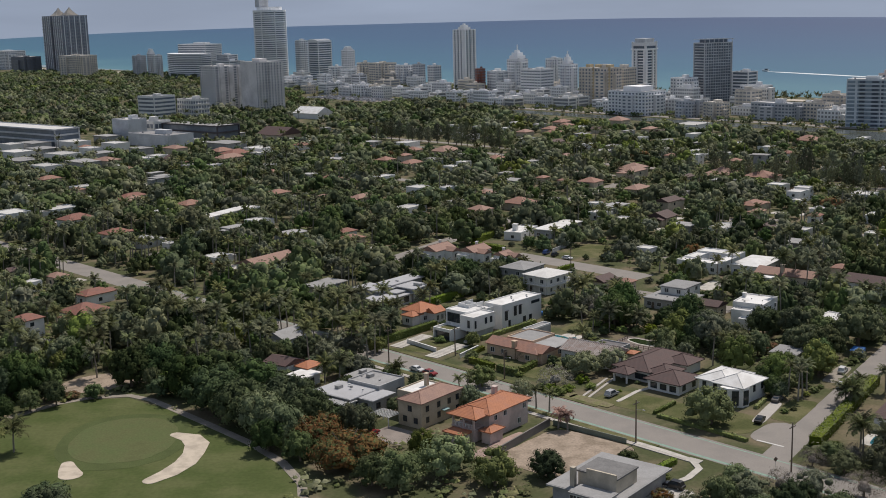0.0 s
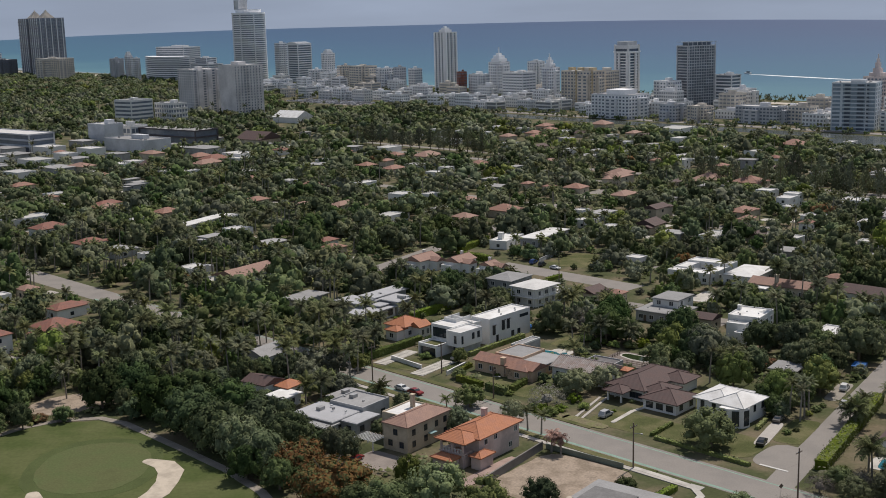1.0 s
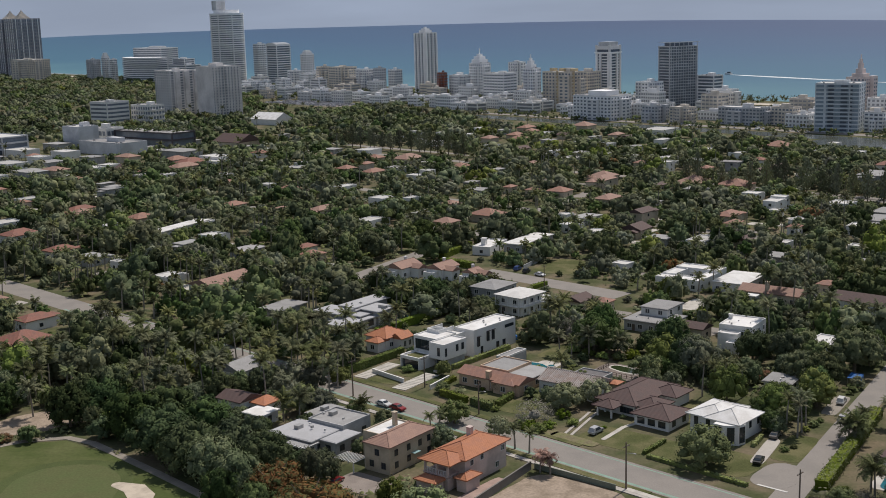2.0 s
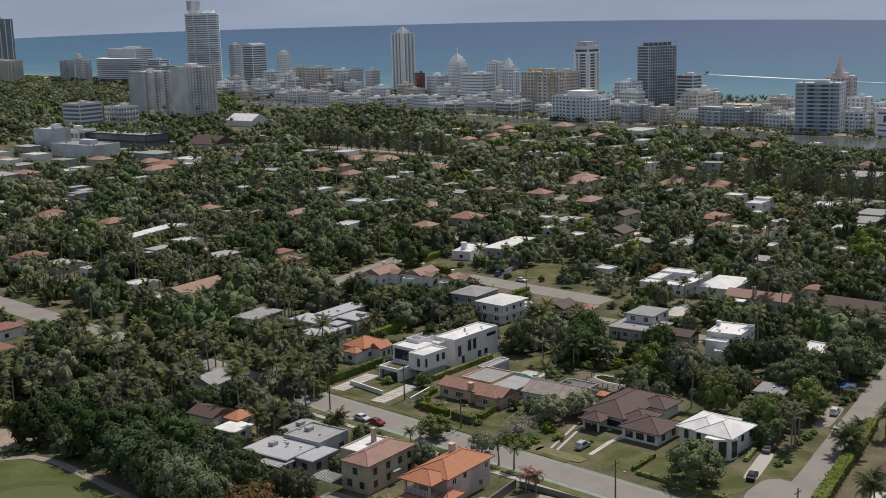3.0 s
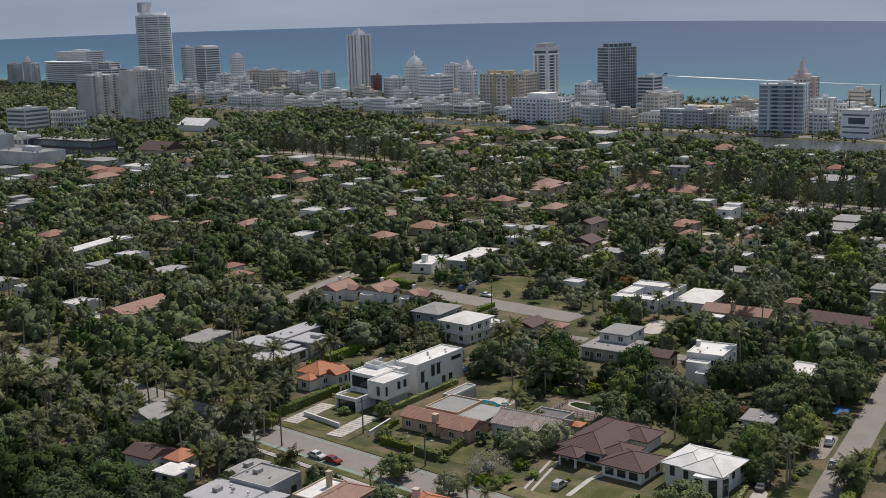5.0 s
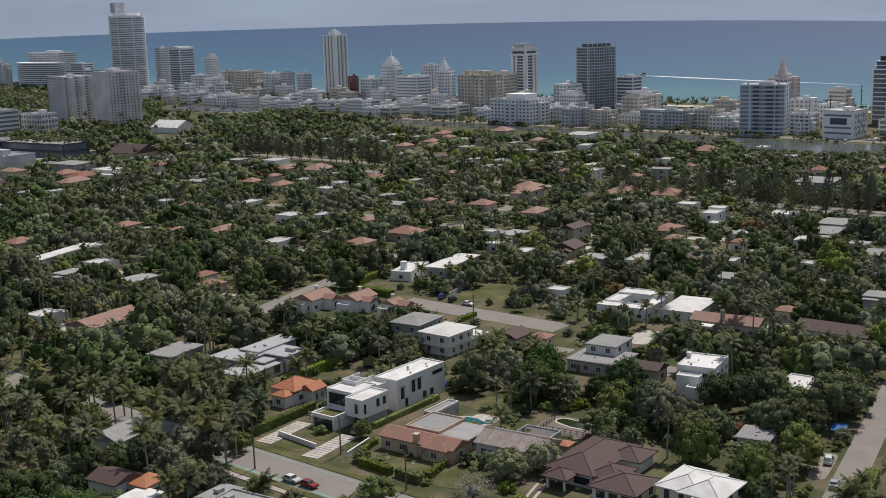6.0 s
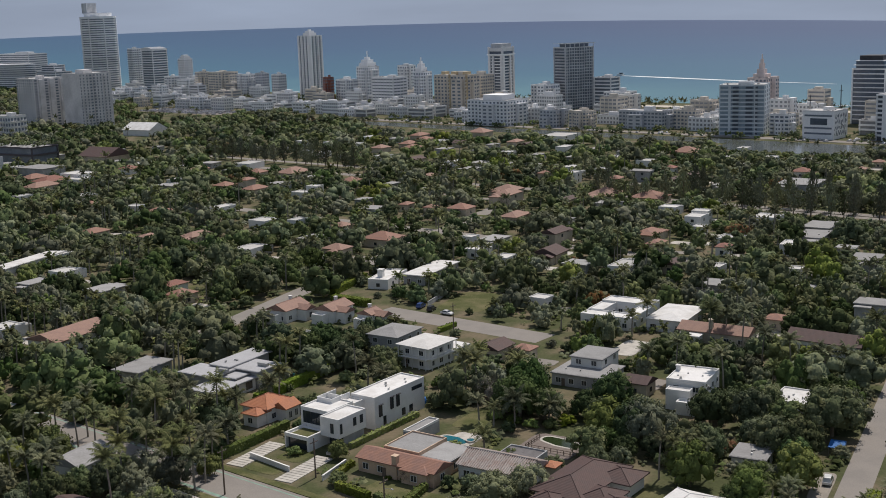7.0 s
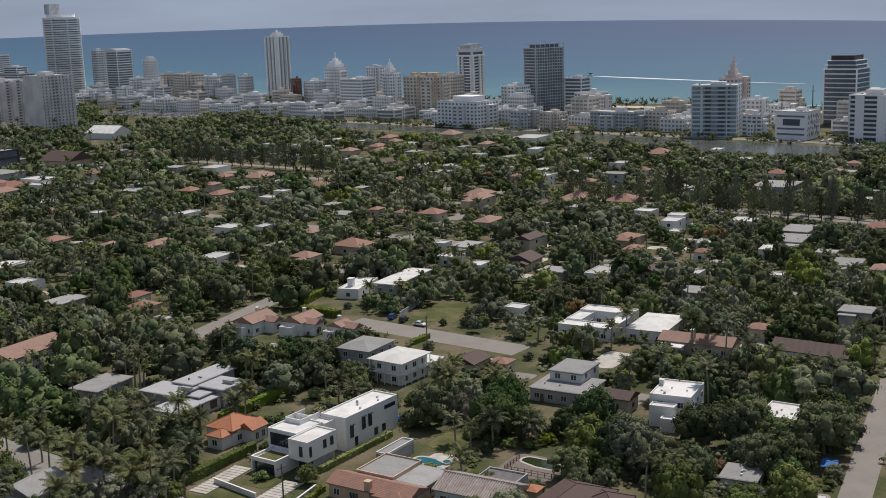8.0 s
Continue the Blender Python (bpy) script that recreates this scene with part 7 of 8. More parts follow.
lone_tree(-107, 287.5, "oak", 7, 3.4)
lone_tree(-101.5, 291.5, "ficus", 7.5, 3.4)
lone_tree(-112, 282, "ficus", 7, 3.6)


for x, y, ht, rad, sp in ((-7, 529, 11, 7, "ficus"), (1, 537, 10.5, 6.5, "oak"), (9, 545.5, 11, 7, "ficus"), (-15, 520, 11, 7, "oak"), (9.5, 426, 10, 6, "ficus"), (15.5, 416, 9.5, 6, "ficus"), (21.4, 424.5, 9, 5, "oak"), (3.5, 420, 10, 6, "ficus"), (25, 403, 8, 4.5, "oak"), (-4, 430, 10, 6, "ficus")):
    lone_tree(x, y, sp, ht, rad)


def lone_palm(x, y, ht, rad):
    tree(x, y, "palm" if rad > 2.3 else "tall_palm", ht, rad, (x * 53) % 360, int(abs(x)) % 3)
    FOOTPRINTS.append((x, y, 2.0, -1))


lone_palm(-101, 258, 6, 3.8)
lone_palm(-104, 255, 6.5, 3.6)
lone_palm(-38, 318, 12, 3.6)
lone_palm(-28, 300, 8, 3.4)
lone_palm(44, 354, 6, 2.6)
lone_palm(47, 351, 5, 2.4)
lone_palm(52, 350, 7, 4.0)
lone_palm(89, 279, 8, 2.2)
lone_palm(91, 282, 9, 2.2)
lone_palm(93, 285, 8, 2.2)
lone_palm(88, 284, 8, 2.2)
lone_palm(104, 277, 6, 2.4)
lone_palm(92, 241.6, 7, 3.8)
lone_palm(94.5, 237, 7, 3.8)
lone_palm(93, 246, 6, 3.4)
lone_palm(113, 284, 6, 2.6)
lone_palm(110, 262, 6, 3)
lone_palm(-97.6, 315.8, 8, 3.6)
lone_palm(60.3, 349.7, 5, 3.8)
lone_palm(127, 407, 9, 3)
lone_palm(137, 412, 10, 3)
lone_palm(23, 279, 5, 2.0)
lone_palm(26, 276, 5, 2.0)
lone_palm(4, 287, 6, 1.8)
lone_palm(6, 289, 6, 1.8)
lone_palm(75, 311, 9, 2.0)
lone_palm(78, 309, 9, 2.0)
lone_palm(81, 312, 9, 2.0)
lone_palm(85, 309, 8, 2.0)
lone_palm(-20, 330, 11, 3.2)
lone_palm(-24, 335, 10, 3.2)
lone_palm(-27, 331, 9, 3.4)
lone_palm(-33, 338, 10, 3.6)
lone_palm(-40, 345, 11, 3.4)
lone_palm(-30, 341, 8, 3.4)
lone_palm(-22, 326, 8, 3.2)
lone_palm(-46, 352, 10, 3.6)
lone_palm(-38, 335, 9, 3.4)
lone_palm(-56, 360, 11, 3.6)
lone_palm(-50, 366, 9, 3.4)
lone_palm(-25, 362, 12, 3.4)
lone_palm(-33, 358, 12, 3.6)
lone_palm(-19, 368, 11, 3.4)
lone_palm(-62, 372, 10, 3.4)
lone_palm(-40, 372, 10, 3.2)


def bush(x, y, r):
    tree(x, y, "bush", 1.35 * r, r, (x * 31) % 360, int(x) % 3)
    FOOTPRINTS.append((x, y, 0.7 * r, -1))


bush(26.4, 293.7, 2)
bush(28.2, 291.3, 2.2)
bush(30.2, 289.7, 2)
bush(32.5, 292.1, 1.8)
bush(83.1, 270.5, 1.1)
bush(85.9, 272.2, 0.9)
bush(45.7, 290.3, 0.6)
bush(32, 335.1, 1.8)
bush(35.7, 339.2, 1.6)
bush(33.3, 330.2, 1.4)
bush(19, 323.5, 0.8)
bush(22, 322.6, 0.8)
bush(24.9, 320.4, 0.8)
bush(51.7, 297.1, 0.8)
bush(55.4, 295.7, 0.8)
bush(58.7, 290.6, 0.9)
bush(37.1, 299.1, 2)
bush(38.7, 293.4, 1.6)
bush(26.5, 321.2, 1.4)
bush(20.9, 306.5, 1.3)
bush(37.7, 222.4, 1.4)
bush(39.6, 224, 1.4)
bush(41.7, 226.2, 1.3)
bush(44, 228.8, 1.3)
bush(46, 230.9, 1.2)
bush(95.2, 285.8, 1.4)
bush(92.3, 283.1, 1.1)
bush(97.9, 288.7, 1)
bush(-0.9, 342.6, 1.8)
bush(32.5, 374.1, 1.6)
bush(13.5, 381.5, 1.5)
bush(71.4, 348.8, 1.8)
bush(76.3, 336.4, 2.2)
bush(45.3, 331.4, 1.6)
bush(43, 328.8, 1.4)
bush(52, 351.5, 2.2)
bush(55.5, 348.5, 2.0)
bush(60, 346.5, 2.2)
bush(64.5, 348.5, 2.4)
bush(48.5, 356, 2.2)
for x, y, ht in ((121, 404.9, 11), (128.2, 397.7, 12), (109.5, 428.3, 8), (128.4, 383.8, 9), (99.6, 275.1, 4), (100.7, 274, 5), (101.6, 277.7, 4)):
    tree(x, y, "palm", ht, 3.6, (x * 53) % 360, int(x) % 3)
    keep(x, y, 2, 3.0)
tree(27, 264, "dead", 4, 2.6, 20, 1)
tree(29, 262.5, "dead", 4, 2.4, 120, 2)



def garden_hedge(x0, y0, x1, y1, *rest):
    clipped_hedge(x0, y0, x1, y1, *rest)
    keep((x0 + x1) / 2, (y0 + y1) / 2, 2.0, 1.0)


garden_hedge(7.8, 320.5, 14, 313, 1.6, 1.8)
garden_hedge(15.2, 312.6, 20, 307, 1.6, 1.8)
garden_hedge(21.5, 309, 26, 316, 1.6, 1.6)
garden_hedge(7.5, 326.5, 12, 333.5, 1.4, 1.2)
garden_hedge(-18, 343, -2, 361, 1.8, 2.2)
garden_hedge(12, 343.5, 30, 362.5, 1.2, 1.4)
garden_hedge(-10, 382, 12, 408, 2.0, 2.6)
garden_hedge(51.5, 272, 58, 279.4, 1.0, 0.9, "yellowish clipped hedge at the street corner", "lime")
garden_hedge(52, 270.5, 69, 251.5, 1.2, 0.8, "yellowish clipped hedge at the street corner", "lime")
garden_hedge(77, 274, 81, 280, 1.0, 0.9)
garden_hedge(83.2, 247.6, 113, 291.5, 2.8, 2.3)
garden_hedge(-30, 350, -17, 338, 1.6, 2.2)
garden_hedge(46, 440, 52, 446, 1.6, 1.4)
garden_hedge(42, 232, 50, 240, 1.6, 1.2)
garden_hedge(15.4, 491.2, 27, 479.7, 3.0, 2.4)
garden_hedge(15.3, 500, 28.6, 524, 3.0, 2.6)
garden_hedge(32, 532, 41, 541, 2.6, 2.4)
garden_hedge(-18, 503, -11, 513, 2.4, 2.2)

# tall thin trees in rows along two far streets
rng = random.Random(77)
for c, s0, s1, gap in ((587, -390, -195, 7.5), (603, -340, -200, 11), (624, -740, -590, 9)):
    s = s0
    while s < s1:
        x, y = along(c + rng.uniform(-2, 2), MAIN, s)
        tree(x, y, "casuarina", rng.uniform(10, 18), rng.uniform(4.0, 6.5), rng.uniform(0, 360), rng.randrange(3))
        FOOTPRINTS.append((x, y, 2.0, -1))
        s += gap * rng.uniform(0.6, 1.5)

# ---- the gardens between: trees scattered over the blocks ----
CELL = {}
for i, q in enumerate(FOOTPRINTS):
    reach = q[2] + (0 if q[3] < 0 else 110 if q[3] == 0 and q[1] > 700 else 40)
    for cx in range(int((q[0] - reach) // 20), int((q[0] + reach) // 20) + 1):
        for cy in range(int((q[1] - reach) // 20), int((q[1] + q[2]) // 20) + 1):
            CELL.setdefault((cx, cy), []).append(i)


def free_height(x, y, r):
    """How tall a plant may grow here: 0 inside a house, street or lawn; low where it would stand before an open view of one."""
    best = 30.0
    for i in CELL.get((int(x // 20), int(y // 20)), ()):
        qx, qy, qr, qh = FOOTPRINTS[i]
        dx, dy = qx - x, qy - y
        d = math.hypot(dx, dy)
        if d < qr + r * 0.55:
            return 0.0
        if qh < 0:
            continue
        far = math.hypot(qx, qy - 45)
        ux, uy = qx / far, (qy - 45) / far
        ahead, side = dx * ux + dy * uy, abs(dx * uy - dy * ux)
        if ahead > 0 and side < qr * 0.75 + r * 0.4:
            best = min(best, (0.3 if qy < 430 or qh == 0 else 0.8) * qh + max(0, ahead - 0.35 * qr) * 97 / far + 0.8)
    return best


rng = random.Random(5)
SPECIES = (("ficus", 0.34), ("oak", 0.3), ("lime", 0.07), ("olive", 0.13), ("flame", 0.015), ("palm", 0.12))
# more pale oak and olive: haze over the far trees put into the mix
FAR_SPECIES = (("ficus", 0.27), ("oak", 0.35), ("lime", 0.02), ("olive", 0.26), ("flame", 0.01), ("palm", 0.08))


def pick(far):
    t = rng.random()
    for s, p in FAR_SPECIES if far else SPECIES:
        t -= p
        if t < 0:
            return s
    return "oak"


def front_yard(px, py):
    """The open strip of lawns along the near street."""
    c, s = px * 0.731 + py * 0.682, px * 0.682 - py * 0.731
    return (200 < c < 226 and -262 < s < -126) or (192 < c < 240 and -192 < s < -126)


near_trees, far_trees = [], []
BIG = {}            # large crowns by cells of 20 m


def shaded(px, py, r):
    """True where a large crown already spreads."""
    cx, cy = int(px // 20), int(py // 20)
    return any((px - q[0]) ** 2 + (py - q[1]) ** 2 < (q[2] + 0.6 * r) ** 2 for i in (-1, 0, 1) for j in (-1, 0, 1) for q in BIG.get((cx + i, cy + j), ()))


def plant(px, py, large):
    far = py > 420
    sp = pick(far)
    grove = noise.noise(Vector((px / 45, py / 45, 9)))
    if px < 0 and 325 < py < 520 and rng.random() < (0.26 if not large else 0.14):
        sp = "palm"
    elif grove > 0.2 and py > 330 and rng.random() < (0.34 if py < 560 else 0.1):
        sp = "palm"
    elif sp == "palm" and py < 300 and px > -60:
        sp = "oak"
    if px > 60 and sp == "ficus" and rng.random() < 0.45:
        sp = rng.choice(("olive", "oak", "lime"))
    if px < -5 and py < 300 and sp in ("olive", "lime"):
        sp = "ficus"
    if large and sp == "palm":
        ht, rad = rng.uniform(9, 14), rng.uniform(3.0, 4.0)
    elif sp == "palm":
        ht, rad = rng.uniform(6, 11), rng.uniform(2.6, 3.6)
    elif large:
        ht = rng.choice((8, 9, 10, 11, 12, 13.5))
        rad = rng.uniform(0.42, 0.62) * ht * (1.0 if py < 380 else 1.15 if py < 850 else 1.3)
    else:
        ht = rng.choice((3.0, 4, 5, 6, 7, 8))
        rad = (0.36 * ht + 1.0) * rng.uniform(0.85, 1.2) * (1.0 if py < 560 else 1.25)
    lim = free_height(px, py, rad * 0.8)
    if large and lim < 7:
        return
    if lim < 1.6:
        return
    if sp == "palm" and lim < ht + 1:
        ht = lim - 1
        if ht < 2.5:
            sp, ht = "oak", min(lim, 3)
            rad = 0.6 * ht
    if sp != "palm" and ht > lim:
        ht = lim
        rad = min(rad, 0.62 * ht + 0.3)
    if sp != "palm" and rad > 3.5:
        BIG.setdefault((int(px // 20), int(py // 20)), []).append((px, py, 0.72 * rad))
    (near_trees if py < 405 else far_trees).append((px, py, sp, ht, rad))


# first the large trees, then smaller ones in the gaps between them
for large in (True, False):
    y = 205.0
    while y < (2100 if large else 850):
        if large:
            step = 10.0 if y < 380 else 11.5 if y < 560 else 13.0 if y < 850 else 15.0 if y < 1300 else 19.0
        else:
            step = 5.4 if y < 380 else 6.4 if y < 480 else 7.4 if y < 700 else 9.4
        x0, x1 = -0.4 * y - 22, 0.585 * (y - 80) + 14
        x = x0
        while x < x1:
            px, py = x + rng.uniform(-0.5, 0.5) * step, y + rng.uniform(-0.5, 0.5) * step
            x += step
            if px * 0.766 + py * 0.643 > (822 if py < 1150 else 850) or rng.random() < 0.1 or front_yard(px, py) or (py < 258 and -42 < px < 32):
                continue
            if large or not shaded(px, py, 2.5):
                plant(px, py, large)
        y += step

count = {}
near_trees.sort(key=lambda q: math.hypot(q[0] - 20, q[1] - 60))
rest = []
for px, py, sp, ht, rad in near_trees:
    kind = "palm" if sp == "palm" else "tree"
    if count.get(kind, 0) >= (232 if kind == "tree" else 110) or ht < 3:
        rest.append((px, py, sp, ht, rad))
        continue
    count[kind] = count.get(kind, 0) + 1
    tree(px, py, sp, ht, rad, rng.uniform(0, 360), rng.randrange(6))
far_trees += rest

# beyond them the woods are one mesh for each kind
STUFF = {}
CR = {}
for sp, (flat, airy) in {"ficus": (1.0, 0.0), "oak": (1.05, 0.0), "lime": (1.1, 0.0), "olive": (1.0, 0.15), "flame": (0.72, 0.0)}.items():
    CR[sp + "_mid"] = [crown(200 + k, 13, 14, 0.09, flat, 0.32, KNOBS, 0.09, airy, True, 0.86, 0.26) for k in range(6)]
    CR[sp] = [crown(100 + k, 8, 9, 0.13, flat * 0.92, 0.4, ROUGH, 0.1, airy, False, 0.86, 0.28) for k in range(6)]
    CR[sp + "_far"] = [crown(150 + k, 5, 6, 0.18, flat * 0.68, 0.44, ROUGH, 0.13, 0.0, False, 0.84, 0.3) for k in range(6)]
CR["palm"] = [palm_crown(300 + k, 10, 3) for k in range(3)]
CR["palm_far"] = [palm_crown(300 + k, 8, 2, 1.0, 0.4) for k in range(3)]
CR["palm_mid"] = [palm_crown(300 + k, 12, 4) for k in range(3)]
TRUNK = trunk_quads(1.0, 0.025, 0.04, 4, 2)
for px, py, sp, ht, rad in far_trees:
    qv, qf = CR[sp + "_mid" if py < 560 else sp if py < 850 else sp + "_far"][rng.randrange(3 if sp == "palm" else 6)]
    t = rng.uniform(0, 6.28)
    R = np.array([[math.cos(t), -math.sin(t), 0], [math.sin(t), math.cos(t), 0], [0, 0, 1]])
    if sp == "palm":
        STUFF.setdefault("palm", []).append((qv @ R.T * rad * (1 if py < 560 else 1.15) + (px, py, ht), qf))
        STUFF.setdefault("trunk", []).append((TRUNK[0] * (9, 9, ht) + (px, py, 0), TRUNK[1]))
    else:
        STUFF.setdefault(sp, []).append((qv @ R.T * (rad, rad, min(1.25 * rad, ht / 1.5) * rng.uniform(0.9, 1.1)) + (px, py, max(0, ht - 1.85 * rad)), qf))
# low shrubs under and between the trees
SHRUB = [crown(400 + k, 3, 4, 0.17, 0.7, 0.5, CAPS, 0.12, 0.0, False) for k in range(4)]
for k in range(4000):
    py = rng.uniform(215, 640)
    px = rng.uniform(-0.4 * py - 12, 0.5 * py)
    lim = free_height(px, py, 2.0)
    if lim < 1.2 or front_yard(px, py):
        continue
    r = min(rng.uniform(1.0, 2.4), lim * 0.8)
    qv, qf = SHRUB[k % 4]
    STUFF.setdefault("shrub", []).append((qv * (r, r, r * 0.9) + (px, py, -0.1), qf))
for sp, arr in STUFF.items():
    ob = new("far_palms" if sp in ("palm",) else "far_palm_trunks" if sp == "trunk" else "shrubbery" if sp == "shrub" else "far_woods", quads_mesh("far_woods", wood(arr), PALEBARK if sp == "trunk" else LEAF[sp]))
    tagged(ob, "distant garden palms in great number" if sp == "palm" else "trunks of the distant garden palms" if sp == "trunk" else "low garden shrubs under the trees" if sp == "shrub" else "distant dense garden trees in great number", "palms" if sp in ("palm", "trunk") else "woods", "", "stuff")
# palms behind the beach
arr = []
for k in range(170):
    px, py = land_point(rng.uniform(1052, 1088), rng.uniform(440, 900))
    if free_height(px, py, 2) < 4:
        continue
    q = CR["palm_far"][rng.randrange(3)]
    arr.append((q[0] * rng.uniform(2.8, 4) + (px, py, rng.uniform(6, 10)), q[1]))
tagged(new("beach_palms", quads_mesh("beach_palms", wood(arr), LEAF["palm"])), "many palms along the back of the beach", "palms", "", "stuff")
# woods on the shore and inland beyond the canal
arr = []
for k in range(800):
    n, s = rng.choice((rng.uniform(800, 1080), rng.uniform(860, 1085), rng.uniform(1040, 1090))), rng.uniform(-550, 2600)
    px, py = land_point(n, s)
    lim = free_height(px, py, 2)
    if lim < 2:
        continue
    q = CR[rng.choice(("oak_far", "ficus_far", "palm_far"))][rng.randrange(3)]
    r = min(rng.uniform(2.5, 5), 0.7 * lim)
    arr.append((q[0] * r + (px, py, rng.uniform(0, 0.8) * r), q[1]))
for k in range(800):
    px, py = land_point(rng.choice((rng.uniform(852, 861), rng.uniform(876, 890), rng.uniform(880, 990))), rng.uniform(-560, 900))
    if free_height(px, py, 1.0) == 0:
        continue
    q = CR[rng.choice(("oak_far", "ficus_far", "palm_far"))][rng.randrange(3)]
    arr.append((q[0] * rng.uniform(2.0, 3.6) + (px, py, rng.uniform(0, 2.5)), q[1]))
for k in range(800):
    px, py = land_point(rng.uniform(790, 1075), rng.uniform(980, 2500))
    lim = free_height(px, py, 3)
    if lim < 2:
        continue
    q = CR[rng.choice(("oak_far", "ficus_far", "olive_far"))][rng.randrange(6)]
    r = min(rng.uniform(5, 8.5), 0.8 * lim)
    arr.append((q[0] * (r, r, 0.8 * r) + (px, py, rng.uniform(0, 0.35) * r), q[1]))
tagged(new("shore_woods", quads_mesh("shore_woods", wood(arr), LEAF["oak"])), "trees and palms between the beach hotels", "woods", "", "stuff")

# shrubs and small palms planted on the dark building's roof
arr = []
for k in range(46):
    t, w = rng.uniform(-34, 34), rng.uniform(-10, 10)
    c, d = math.cos(radians(50)), math.sin(radians(50))
    q = CR[rng.choice(("oak_far", "palm_far"))][rng.randrange(3)]
    arr.append((q[0] * rng.uniform(1.6, 2.8) + (-203 + c * w - d * t, 1021 + d * w + c * t, 12.2), q[1]))
tagged(new("roof_garden", quads_mesh("roof_garden", wood(arr), LEAF["oak"])), "shrubs and palms planted on a flat roof", "roof garden", "", "stuff")

# ---- vehicles, poles, walls ----
CARPAINT = {}


def car(x, y, rot, rgb, label, tall=False, z=0.12):
    key = rgb
    if key not in CARPAINT:
        CARPAINT[key] = mat("car_paint", rgb, 0.3, amount=0.05, bump=0, spec=0.5)
    root = thing("car", x, y, rot, label, "car", "parked cars", z)
    h = 1.75 if tall else 1.45
    prof = [(-2.3, 0.35), (-2.3, 0.85), (-2.1, 0.95), (-1.75, h - 0.08), (-1.4, h), (0.35, h), (1.05, 0.98), (2.15, 0.82), (2.3, 0.6), (2.3, 0.35)]
    if not tall:
        prof[2:5] = [(-1.9, 0.98), (-1.25, h - 0.05), (-0.9, h)]
    bm = bmesh.new()
    L = [bm.verts.new((px, -0.88 if pz < 1.0 else -0.7, pz)) for px, pz in prof]
    R = [bm.verts.new((px, 0.88 if pz < 1.0 else 0.7, pz)) for px, pz in prof]
    bm.faces.new(L)
    bm.faces.new(R[::-1])
    for i in range(len(prof)):
        j = (i + 1) % len(prof)
        bm.faces.new((L[j], L[i], R[i], R[j]))
    bmesh.ops.recalc_face_normals(bm, faces=bm.faces)
    part("body", bm, CARPAINT[key], root)
    for s in (-1, 1):
        bm = bmesh.new()
        a = [(-1.55, 1.02), (-1.3, h - 0.12), (0.25, h - 0.12), (0.85, 1.02)]
        v = [bm.verts.new((px, s * ((0.885 if pz < 1.1 else 0.75)), pz)) for px, pz in a]
        w = [bm.verts.new((px, s * ((0.8 if pz < 1.1 else 0.68)), pz)) for px, pz in a]
        bm.faces.new(v)
        bm.faces.new(w[::-1])
        for i in range(4):
            bm.faces.new((v[i], w[i], w[(i + 1) % 4], v[(i + 1) % 4]))
        part("side_window", bm, GLASS, root)
    for px, pz, qx, qz, nm in ((0.42, h - 0.02, 1.02, 1.03, "windscreen"), (-1.95 if tall else -1.75, 1.08, -1.72 if tall else -1.3, h - 0.1, "rear_window")):
        bm = bmesh.new()
        o = 0.03 if nm == "windscreen" else -0.03
        v = [bm.verts.new(p) for p in ((px + o, -0.66, pz + 0.03), (px + o, 0.66, pz + 0.03), (qx + o, 0.74, qz + 0.03), (qx + o, -0.74, qz + 0.03))]
        w = [bm.verts.new(q.co - Vector((o, 0, 0.04))) for q in v]
        bm.faces.new(v)
        bm.faces.new(w[::-1])
        for i in range(4):
            bm.faces.new((v[i], w[i], w[(i + 1) % 4], v[(i + 1) % 4]))
        bmesh.ops.recalc_face_normals(bm, faces=bm.faces)
        part(nm, bm, GLASS, root)
    for px in (-1.4, 1.4):
        for s in (-1, 1):
            bm = bmesh.new()
            bm_tube(bm, (px, s * 0.7, 0.33), (px, s * 0.92, 0.33), 0.33, 0.33, 12)
            wh = part("wheel", bm, RUBBER, root)
            bm = bmesh.new()
            bm_tube(bm, (px, s * 0.9, 0.33), (px, s * 0.94, 0.33), 0.2, 0.18, 10)
            part("rim", bm, GALV, wh)
    return root


SILVER, BLACK, WHITEPAINT, REDPAINT, BLUEPAINT = (0.4, 0.4, 0.41), (0.02, 0.02, 0.022), (0.7, 0.7, 0.69), (0.22, 0.02, 0.02), (0.03, 0.06, 0.18)
car(43.2, 287, 48, SILVER, "silver people carrier parked on a grass drive", True)
car(75.4, 264.5, 60, BLACK, "black saloon car on the concrete drive")
car(84.0, 279.5, 55, (0.12, 0.11, 0.1), "dark grey car on the concrete drive")
car(103.5, 289, 57, SILVER, "silver car parked beside the side street")
car(108, 301.5, 57, WHITEPAINT, "white pickup parked beside the side street", True)
car(47.0, 226, 140, BLACK, "black car on a paved forecourt", True)
car(44.5, 221, 60, WHITEPAINT, "white car on a paved forecourt")
car(-7.4, 313.4, MAIN, WHITEPAINT, "white car parked at the kerb")
car(-3.8, 309.8, MAIN, REDPAINT, "dark red car parked at the kerb")
car(8.6, 341, 46, (0.25, 0.26, 0.27), "grey car under the overhang of the modern house")
car(44.2, 472.8, 58, BLUEPAINT, "dark blue car parked by the street", True)
car(47.2, 468, 58, BLACK, "black car parked by the street", True)
car(51.5, 461, MAIN, WHITEPAINT, "white car parked by the street")
car(134, 401, 10, WHITEPAINT, "white car on a drive between trees")
car(88, 390, 50, (0.1, 0.1, 0.1), "dark car beside the grey house")
car(114, 520, MAIN, BLACK, "black car parked before a house", True)
car(120, 518, MAIN, WHITEPAINT, "white car parked before a house", True)
